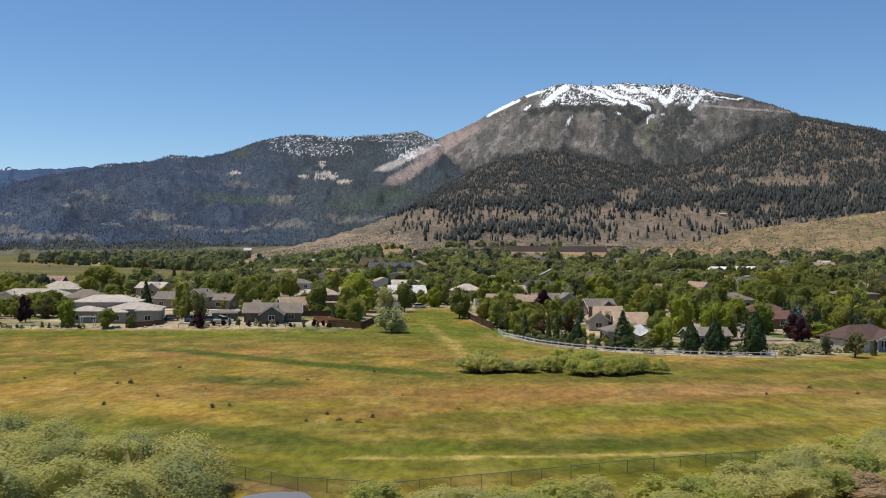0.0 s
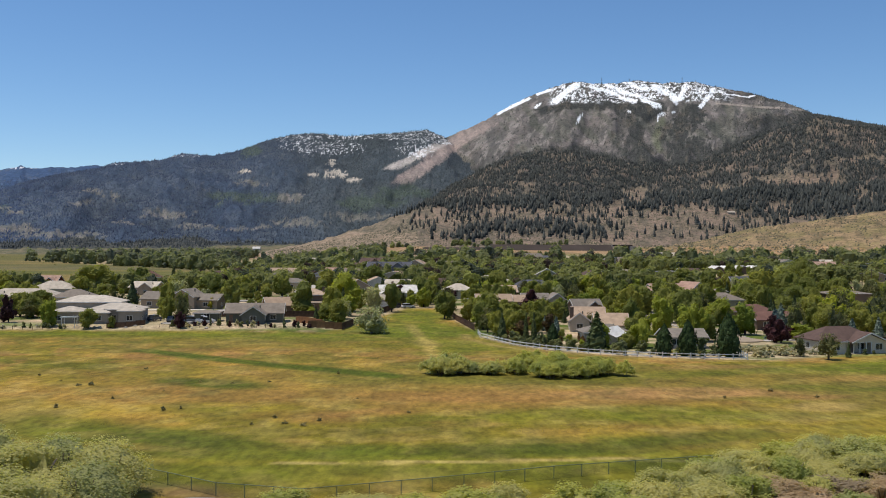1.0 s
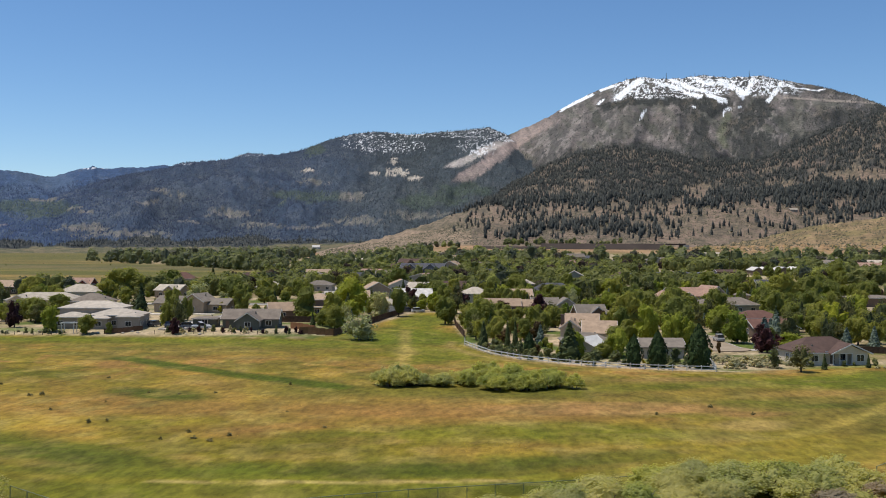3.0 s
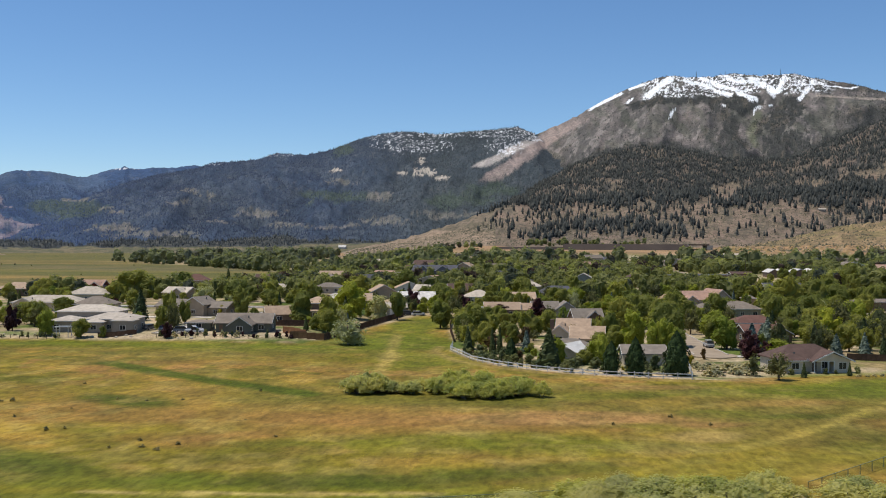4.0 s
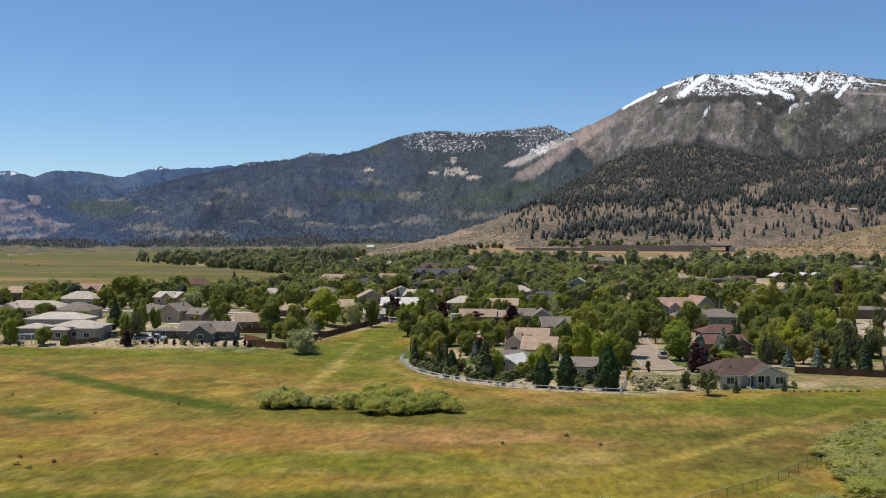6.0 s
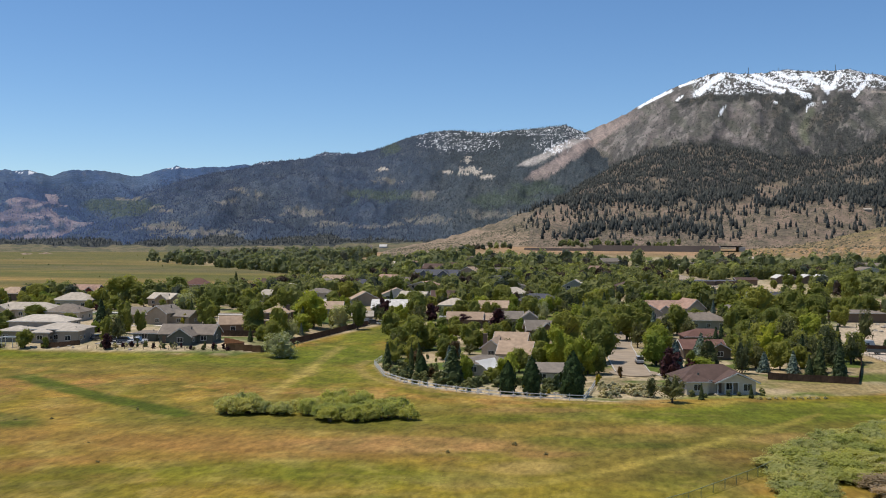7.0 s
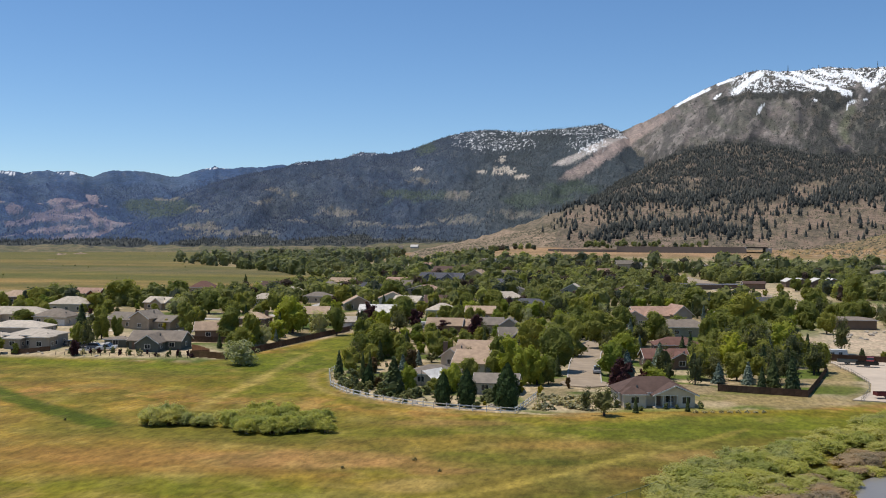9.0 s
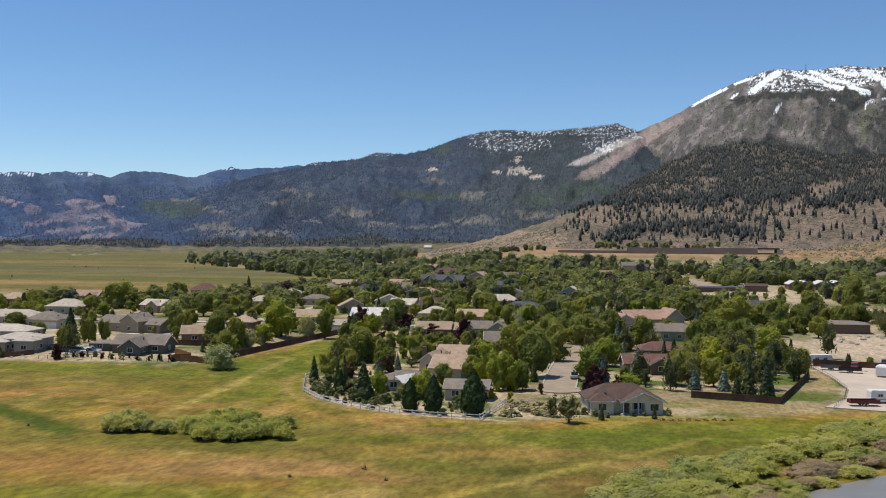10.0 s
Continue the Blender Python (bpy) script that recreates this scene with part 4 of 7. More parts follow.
def conifer_stuff(name, label, count, r0, r1, b0, b1, height, layers_ok, density, seed, tiers=2, sides=5, blue=False, squat=False):
    """Many small conifers in one mesh, thinned by the tree cover."""
    g = np.random.default_rng(seed)
    b = g.uniform(b0, b1, count)
    r = np.sqrt(g.uniform(r0 * r0, r1 * r1, count))
    z, which, spur = mountain_z(b, r)
    e, forest, snow, pink, pale, crag, fine, wobble, stony, burn, speck = slope_masks(b, r, z, which, spur)
    x, y = CENTRE[0] + r * np.sin(np.radians(b)), r * np.cos(np.radians(b))
    if squat:
        forest = 0.25 + 0.75 * ss(fbm(x / 30, y / 30, 411, 3), 0.4, 0.6)
    keep = np.isin(which, layers_ok) & (g.random(count) < forest * density * (1 - pink) * (1 - pale) * (1 - crag)) & (z > ground_z(x, y) + 1.0)
    x, y, z, b, e, spur = x[keep], y[keep], z[keep] - 0.6, b[keep], e[keep], spur[keep]
    n = len(x)
    h = height * np.clip(g.normal(0.92, 0.25, n), 0.4, 1.5)
    w = h * g.uniform(0.17, 0.27, n)
    if squat:
        w = h * g.uniform(0.55, 0.95, n)
    vs, fs, cs, base = [], [], [], 0
    tone = mix(np.broadcast_to((0.036, 0.041, 0.039), (n, 3)), (0.076, 0.079, 0.068), g.random(n) ** 1.3)
    # haze put into the needles' colour: blue, stronger to the left, fading right
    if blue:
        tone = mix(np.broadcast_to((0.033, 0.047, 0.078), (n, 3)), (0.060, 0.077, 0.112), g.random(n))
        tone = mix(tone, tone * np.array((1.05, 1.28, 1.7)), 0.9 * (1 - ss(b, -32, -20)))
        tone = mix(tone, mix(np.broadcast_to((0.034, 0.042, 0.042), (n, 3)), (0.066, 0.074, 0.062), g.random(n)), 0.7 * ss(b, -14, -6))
        tone = mix(tone, (0.078, 0.100, 0.066), 0.75 * ss(spread(b, e, ((-27.0, 1.8, 2.0, 0.5), (-3.6, 3.1, 1.8, 0.35), (-5.5, 2.4, 2.0, 0.3), (-12.0, 5.3, 0.5, 0.3), (-12.5, 2.7, 2.2, 0.3))), 0.3, 0.7) * (g.random(n) < 0.6))
        if 6 in layers_ok:
            tone = mix(np.broadcast_to((0.040, 0.047, 0.052), (n, 3)), (0.082, 0.086, 0.074), g.random(n))
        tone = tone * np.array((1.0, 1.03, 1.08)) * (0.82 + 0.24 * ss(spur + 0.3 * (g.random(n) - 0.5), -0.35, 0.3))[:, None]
    if squat:
        tone = mix(np.broadcast_to((0.060, 0.058, 0.038), (n, 3)), (0.13, 0.118, 0.075), g.random(n))
    for t in range(tiers):
        lo = (0.02 if squat else 0.08 if tiers == 1 else 0.16) + 0.58 * t / tiers
        hi = 1.0 if t == tiers - 1 else min(1.0, lo + 0.92 / (tiers ** 0.6))
        rad = w * (1 - 0.62 * t / tiers) * (0.8 if tiers > 1 and t == 0 else 1.0)
        ang = g.uniform(0, math.tau, n)
        ring = []
        for k in range(sides):
            a = ang + math.tau * k / sides
            rr = rad * g.uniform(0.65, 1.3, n)
            ring.append(np.stack([x + rr * np.cos(a), y + rr * np.sin(a), z + h * (lo + g.uniform(-0.06, 0.06, n))], 1))
        tip = np.stack([x + g.normal(0, 0.08, n) * w, y, z + h * hi], 1)
        vs.append(np.concatenate([np.stack(ring, 1), tip[:, None]], 1).reshape(-1, 3))
        idx = base + np.arange(n)[:, None] * (sides + 1)
        for k in range(sides):
            fs.append(np.concatenate([idx + k, idx + (k + 1) % sides, idx + sides], 1))
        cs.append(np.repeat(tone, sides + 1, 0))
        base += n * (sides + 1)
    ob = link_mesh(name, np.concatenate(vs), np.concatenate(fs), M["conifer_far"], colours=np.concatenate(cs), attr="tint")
    tagged(ob, label, "forest", kind="stuff")


conifer_stuff("pine_forest", "scattered dark pines and belts of forest on the dry foothill", 24000, 1340, 2300, -9, 27, 14.5, (4,), 0.9, 401, tiers=3, sides=5)
conifer_stuff("pine_forest", "dense dark pine forest on the mountain shoulder", 44000, 1950, 3300, -8, 28, 10.5, (3,), 0.95, 402, tiers=2, sides=4)
conifer_stuff("pine_forest", "dark fir forest along the bare grey peak", 100000, 2900, 4600, -5, 28, 6.3, (2,), 0.8, 403, tiers=1, sides=4)
conifer_stuff("pine_forest", "fir forest on the southern range, tinted blue by painted haze", 110000, 2520, 4500, -37, 2, 6.3, (0, 1, 7, 8, 9, 10), 0.9, 404, tiers=1, sides=3, blue=True)
conifer_stuff("hillside_brush", "low grey-brown sagebrush dotting the dry hillsides", 34000, 1140, 2000, -12, 28, 1.9, (4, 5, 11), 0.8, 405, tiers=1, sides=4, squat=True)
conifer_stuff("pine_forest", "dark pines along the foot of the southern range", 9000, 2160, 2920, -38, -4, 8.0, (6,), 0.8, 406, tiers=2, sides=4, blue=True)


# ---- trees and shrubs ----
def leaf_clumps(pts, out, size, g, aspect=1.0, up=1.0):
    """Small leaf clumps round the points, facing roughly outwards."""
    n = len(pts)
    nrm = out + g.normal(0, 0.30, (n, 3)) + np.array([0, 0, up])
    nrm /= np.linalg.norm(nrm, axis=1)[:, None] + 1e-9
    t = np.cross(nrm, g.normal(0, 1, (n, 3)))
    t /= np.linalg.norm(t, axis=1)[:, None] + 1e-9
    u = np.cross(nrm, t)
    s = (size * g.uniform(0.6, 1.4, n))[:, None]
    t, u = t * s, u * s * aspect
    k = g.uniform(0.75, 1.25, (n, 3, 1))
    v = np.stack([pts - 0.9 * t * k[:, 0] - 0.5 * u, pts + 0.9 * t * k[:, 1] - 0.5 * u, pts + u * k[:, 2]], 1)
    return v.reshape(-1, 3), np.arange(3 * n).reshape(n, 3)


def blob_points(g, n, blobs, inner=0.3):
    blobs = np.array(blobs)
    wgt = blobs[:, 3] ** 2
    pick = g.choice(len(blobs), n, p=wgt / wgt.sum())
    d = g.normal(0, 1, (n, 3))
    d /= np.linalg.norm(d, axis=1)[:, None]
    rad = np.where(g.random(n) < inner, g.uniform(0.3, 0.85, n), g.uniform(0.82, 1.08, n))
    bb = blobs[pick]
    return bb[:, :3] + d * (bb[:, 3] * rad)[:, None] * np.array([1, 1, 0.85]), d


def hull_faces(blobs, centre, rings, sides, shrink, floor=-9.0):
    """The inner mass of a crown: a lumpy shell that follows its boughs."""
    blobs, centre = np.array(blobs), np.array(centre)
    lat = np.linspace(-0.47, 0.495, rings + 1) * math.pi
    lon = np.arange(sides) * math.tau / sides
    d = np.stack([np.cos(lat)[:, None] * np.cos(lon), np.cos(lat)[:, None] * np.sin(lon), np.repeat(np.sin(lat)[:, None], sides, 1)], -1)
    rel = blobs[:, :3] - centre
    along_ray = d @ rel.T
    gap2 = (rel**2).sum(1) - along_ray**2
    far_hit = along_ray + np.sqrt(np.maximum(0, (0.95 * blobs[:, 3]) ** 2 - gap2))
    reach = np.where(gap2 < (0.95 * blobs[:, 3]) ** 2, far_hit, 0.10).max(-1) * shrink
    p = centre + d * reach[..., None]
    p[..., 2] = np.maximum(p[..., 2], floor)
    q = np.roll(p, -1, 1)
    return np.stack([p[:-1], q[:-1], q[1:], p[:-1], q[1:], p[1:]], 2).reshape(-1, 3)


def cone_faces(radius, rings, sides, seed):
    """The inner mass of a conifer, ragged from ring to ring."""
    g = random.Random(seed + 5)
    p = np.array([[(radius(i / rings) * k * math.cos(a), radius(i / rings) * k * math.sin(a), i / rings) for a, k in ((math.tau * j / sides, g.uniform(0.82, 1.12)) for j in range(sides))] for i in range(rings + 1)])
    q = np.roll(p, -1, 1)
    return np.stack([p[:-1], q[:-1], q[1:], p[:-1], q[1:], p[1:]], 2).reshape(-1, 3)


def with_hull(clumps, hull):
    v = np.concatenate([clumps[0], hull])
    return v, np.arange(len(v)).reshape(-1, 3)


def crown_mesh(kind, variant, detail=1.0):
    """Crown vertices in a tree of unit height and width."""
    g = np.random.default_rng(hash_name(kind) + variant * 17)
    if kind in ("leafy", "bright", "yellow", "plum", "russet", "golden", "olive", "pine", "cottonwood", "bush"):
        base, count, size, nb = {"leafy": (0.0, 1600, 0.034, 30), "cottonwood": (0.0, 1600, 0.033, 36), "bright": (0.0, 1600, 0.034, 28), "yellow": (0.0, 1600, 0.034, 28), "plum": (-0.02, 900, 0.042, 18), "russet": (-0.02, 900, 0.042, 18), "golden": (-0.08, 400, 0.065, 12), "olive": (-0.14, 1500, 0.030, 34), "pine": (-0.02, 1000, 0.036, 28), "bush": (-0.08, 260, 0.085, 12)}[kind]
        blobs = []
        for i in range(nb):
            a, q = g.uniform(0, math.tau), g.uniform(0, 1)
            zz = base + 0.12 + (0.84 - base) * q
            env = 0.43 * math.sin(math.pi * (0.20 + 0.70 * q)) ** 0.8
            rad = env * g.uniform(0.45, 1.0)
            blobs.append((rad * math.cos(a), rad * math.sin(a), zz, g.uniform(0.105, 0.175) * (1.1 if kind != "pine" else 0.85)))
        blobs += [(0, 0, base + 0.32, 0.22), (0, 0, base + 0.60, 0.22)]
        p, d = blob_points(g, int(count * detail), blobs, 0.14)
        hull = hull_faces(blobs, (0, 0, base + 0.46), 9 if detail == 1 else 5, 16 if detail == 1 else 8, (0.90 if detail == 1 else 0.84) if kind not in ("pine", "olive") else 0.70)
        return with_hull(leaf_clumps(p, d, size / detail**0.30, g, 1.0 if kind != "pine" else 0.6, 0.85), hull)
    if kind in ("spruce", "bluespruce"):
        pts, outs = [], []
        levels = 26
        for lv in range(levels):
            zz = 0.06 + 0.92 * lv / levels
            reach = 0.5 * (1 - zz) ** 0.85 * g.uniform(0.85, 1.1)
            for k in range(max(4, int(12 * (1 - zz) + 3))):
                a = g.uniform(0, math.tau)
                rr = reach * g.uniform(0.75, 1.1)
                for q in (0.3, 0.6, 0.92):
                    pts.append((rr * q * math.cos(a), rr * q * math.sin(a), zz + 0.03 - 0.05 * q + g.uniform(-0.012, 0.012)))
                    outs.append((0.6 * math.cos(a), 0.6 * math.sin(a), 0.7))
        hull = cone_faces(lambda q: 0.41 * (1 - q) ** 0.85 * (0.4 + 0.6 * min(1, q / 0.08)), 12, 9, variant)
        return with_hull(leaf_clumps(np.array(pts), np.array(outs), 0.082, g, 0.8, 0.5), hull)
    if kind == "juniper":
        n = int(1700 * detail)
        zz = g.uniform(0.0, 1.0, n) ** 1.15
        env = 0.48 * np.sin(np.pi * np.clip(0.16 + 0.84 * zz, 0, 1)) ** 0.75 * (1 - 0.25 * zz)
        a = g.uniform(0, math.tau, n)
        lump = 1 + 0.16 * np.sin(3 * a + 9 * zz + variant) + 0.1 * np.sin(7 * a - 17 * zz)
        rr = env * lump * np.where(g.random(n) < 0.25, g.uniform(0.4, 0.9, n), g.uniform(0.88, 1.04, n))
        d = np.stack([np.cos(a), np.sin(a), 0.25 + 0 * a], 1)
        hull = cone_faces(lambda q: 0.42 * math.sin(math.pi * min(1, 0.16 + 0.84 * q)) ** 0.75 * (1 - 0.25 * q), 14, 14, variant)
        return with_hull(leaf_clumps(np.stack([rr * np.cos(a), rr * np.sin(a), zz], 1), d, 0.036, g, 1.6, 0.3), hull)
    if kind in ("willow", "willow_far", "willow_green", "twigs", "sage", "tuft"):
        count, size, nb = {"willow": (6000, 0.0112, 50), "willow_far": (2300, 0.0165, 80), "willow_green": (2300, 0.0165, 84), "twigs": (2400, 0.0165, 40), "sage": (200, 0.085, 10), "tuft": (300, 0.05, 9)}[kind]
        blobs = []
        for i in range(nb):
            a, q = g.uniform(0, math.tau), math.sqrt(g.uniform(0, 1))
            rad = 0.42 * q
            top = math.sqrt(max(0.05, 1 - (q * 0.95) ** 2))
            blobs.append((rad * math.cos(a), rad * math.sin(a), (g.uniform(0.45, 0.84) if kind != "tuft" else g.uniform(0.25, 0.84)) * top, g.uniform(0.10, 0.17) * (0.72 if nb > 70 else 1.0)))
        p, d = blob_points(g, int(count * detail), blobs, 0.25)
        p[:, 2] = np.abs(p[:, 2])
        clumps = leaf_clumps(p, d, size, g, {"twigs": 2.6}.get(kind, 1.7), 0.8)
        if kind == "sage":
            return clumps
        return with_hull(clumps, hull_faces(blobs, (0, 0, 0.25), 8, 16, 0.80 if kind != "tuft" else 0.95, 0.0))
    raise ValueError(kind)


def hash_name(s):
    return sum(ord(c) * (i + 3) for i, c in enumerate(s)) % 9973


def trunk_mesh(kind, variant):
    """Tapered trunk with limbs, in a tree of unit height and width."""
    g = random.Random(variant * 31 + hash_name(kind))
    bm = bmesh.new()
    if kind in ("spruce", "bluespruce", "juniper"):
        tube(bm, (0, 0, -0.03), (0, 0, 0.55), 0.045, 0.02, 6)
        tube(bm, (0, 0, 0.55), (0, 0, 0.95), 0.02, 0.004, 5)
    elif kind in ("willow", "willow_far", "willow_green", "twigs", "sage", "tuft"):
        for i in range(5):
            a = g.uniform(0, math.tau)
            tube(bm, (0.05 * math.cos(a), 0.05 * math.sin(a), -0.03), (0.3 * math.cos(a), 0.3 * math.sin(a), 0.62), 0.014, 0.005, 4)
    else:
        tube(bm, (0, 0, -0.03), (0.01, 0.005, 0.30), 0.040, 0.028, 7)
        tube(bm, (0.01, 0.005, 0.28), (0.02, -0.01, 0.72), 0.027, 0.010, 6)
        for i in range(6):
            a, z0 = math.tau * i / 6 + g.uniform(-0.4, 0.4), g.uniform(0.22, 0.5)
            tube(bm, (0.01, 0, z0), (0.28 * math.cos(a), 0.28 * math.sin(a), z0 + g.uniform(0.15, 0.3)), 0.016, 0.005, 5)
    return bm


SPECIES = {
    "leafy": ("shade_tree", "broad green deciduous tree in a town garden", "tree"), "cottonwood": ("cottonwood_tree", "large green cottonwood with an uneven crown", "tree"),
    "bright": ("locust_tree", "yellow-green deciduous tree in full leaf", "tree"), "yellow": ("locust_tree", "chartreuse yellow-leaved locust tree", "tree"), "spruce": ("spruce_tree", "dark green conical spruce in a garden", "tree"),
    "bluespruce": ("spruce_tree", "blue-grey conical spruce in a garden", "tree"), "juniper": ("juniper_tree", "dense dark green juniper column behind the white fence", "tree"),
    "pine": ("pine_tree", "grey-green rounded pine beside the lawn", "tree"), "olive": ("olive_tree", "silvery grey-green wild olive with an airy crown", "tree"),
    "plum": ("plum_tree", "dark purple-leaved plum tree in a garden", "tree"), "russet": ("plum_tree", "rust-brown leaved ornamental tree", "tree"),
    "bush": ("garden_shrub", "rounded grey-green shrub in a garden bed", "shrub"), "golden": ("golden_shrub", "golden yellow rounded garden shrub", "shrub"), "willow": ("willow_shrub", "pale grey-green willow thicket on the damp meadow", "shrub"),
    "willow_far": ("willow_shrub", "pale grey-green willow thicket beside the creek", "shrub"), "willow_green": ("willow_shrub", "bright yellow-green willow thicket on the meadow", "shrub"), "twigs": ("willow_shrub", "leafless reddish-brown willow brush by the water", "shrub"),
    "sage": ("sagebrush", "grey-green sagebrush on bare dry ground", "shrub"), "tuft": ("grass_clump", "dark clump of rushes in the meadow", "grass"),
}
GROUPS = {"leafy": "garden trees", "bright": "garden trees", "cottonwood": "garden trees", "spruce": "garden conifers", "bluespruce": "garden conifers", "juniper": "junipers along the fence", "willow": "willow thickets", "willow_far": "willow thickets", "willow_green": "willow thickets", "twigs": "willow thickets", "sage": "sagebrush by the lawn", "tuft": "clumps in the meadow", "plum": "garden trees"}
grown, planted = {}, []
VARIANTS = {"leafy": 6, "bright": 3, "cottonwood": 3, "spruce": 3, "bluespruce": 2, "willow": 4, "willow_far": 4, "willow_green": 3, "twigs": 2, "sage": 3, "tuft": 3}


def plant(kind, x, y, height, width, z=None):
    """A tree or shrub of that height and spread; copies share their meshes."""
    i = len(planted)
    planted.append((x, y, width / 2))
    variant = i % VARIANTS.get(kind, 2)
    m = pose(x, y, (gz(x, y) if z is None else z) - 0.05, 0, 0, (i * 137.5) % 360) @ Matrix.Diagonal((width, width, height, 1))
    if (kind, variant) in grown:
        ob = grown[kind, variant]
        return copy_thing(ob, m @ Matrix.Diagonal((1 / ob.scale.x, 1 / ob.scale.y, 1 / ob.scale.z, 1)))
    name, label, category = SPECIES[kind]
    ob = tagged(new(name), label, category, GROUPS.get(kind, ""))
    part("stem" if category in ("shrub", "grass") else "trunk", trunk_mesh(kind, variant), M["pale_bark" if kind in ("olive", "willow", "willow_green") else "bark"], ob)
    v, f = crown_mesh(kind, variant)
    link_mesh("foliage" if category in ("shrub", "grass") else "crown", v, f, M[kind] if kind in M else M["leafy"], ob)
    ob.matrix_basis = m
    grown[kind, variant] = ob
    return ob


# ---- houses ----
def gable_roof(bm, x0, x1, y0, y1, h, rise, axis, over=0.5, thick=0.22):
    """Two slopes with eaves, a closed slab."""
    if axis == "x":
        c, half, s0, s1 = (y0 + y1) / 2, (y1 - y0) / 2, x0 - over, x1 + over
    else:
        c, half, s0, s1 = (x0 + x1) / 2, (x1 - x0) / 2, y0 - over, y1 + over
    drop = rise / half * over
    lo = [(c - half - over, h - drop), (c, h + rise), (c + half + over, h - drop)]
    prism(bm, lo + [(p, z + thick) for p, z in lo[::-1]], s0, s1, axis)


def hip_roof(bm, x0, x1, y0, y1, h, rise, over=0.5, thick=0.2):
    x0, x1, y0, y1 = x0 - over, x1 + over, y0 - over, y1 + over
    run = min(x1 - x0, y1 - y0) / 2
    low = [bm.verts.new(p) for p in ((x0, y0, h), (x1, y0, h), (x1, y1, h), (x0, y1, h))]
    top = [bm.verts.new((v.co.x, v.co.y, h + thick)) for v in low]
    if x1 - x0 >= y1 - y0:
        r = [bm.verts.new((x0 + run, (y0 + y1) / 2, h + thick + rise)), bm.verts.new((x1 - run + 1e-3, (y0 + y1) / 2, h + thick + rise))]
        sides = ((top[0], top[1], r[1], r[0]), (top[1], top[2], r[1]), (top[2], top[3], r[0], r[1]), (top[3], top[0], r[0]))
    else:
        r = [bm.verts.new(((x0 + x1) / 2, y0 + run, h + thick + rise)), bm.verts.new(((x0 + x1) / 2, y1 - run + 1e-3, h + thick + rise))]
        sides = ((top[0], top[1], r[0]), (top[1], top[2], r[1], r[0]), (top[2], top[3], r[1]), (top[3], top[0], r[0], r[1]))
    bm.faces.new(low[::-1])
    for i in range(4):
        bm.faces.new((low[i], low[(i + 1) % 4], top[(i + 1) % 4], top[i]))
    for s in sides:
        bm.faces.new(s)


def window(parent, side, s, z, w, h, at, name="window"):
    """A framed pane on the wall: side says which way it looks; at is the wall's line."""
    def rect(s0, s1, z0, z1, d0, d1):
        if side == "front":
            return (s0, s1, at - d1, at - d0, z0, z1)
        if side == "back":
            return (s0, s1, at + d0, at + d1, z0, z1)
        if side == "left":
            return (at - d1, at - d0, s0, s1, z0, z1)
        return (at + d0, at + d1, s0, s1, z0, z1)
    f = 0.09
    bars = [rect(s - w / 2 - f, s + w / 2 + f, z - f, z, -0.02, 0.07), rect(s - w / 2 - f, s + w / 2 + f, z + h, z + h + f, -0.02, 0.07),
            rect(s - w / 2 - f, s - w / 2, z, z + h, -0.02, 0.07), rect(s + w / 2, s + w / 2 + f, z, z + h, -0.02, 0.07), rect(s - 0.03, s + 0.03, z, z + h, -0.02, 0.05)]
    frame_ob = part(name, boxes(*bars), M["trim"], parent)
    part("pane", boxes(rect(s - w / 2, s + w / 2, z, z + h, -0.02, 0.025)), M["pane"], frame_ob)


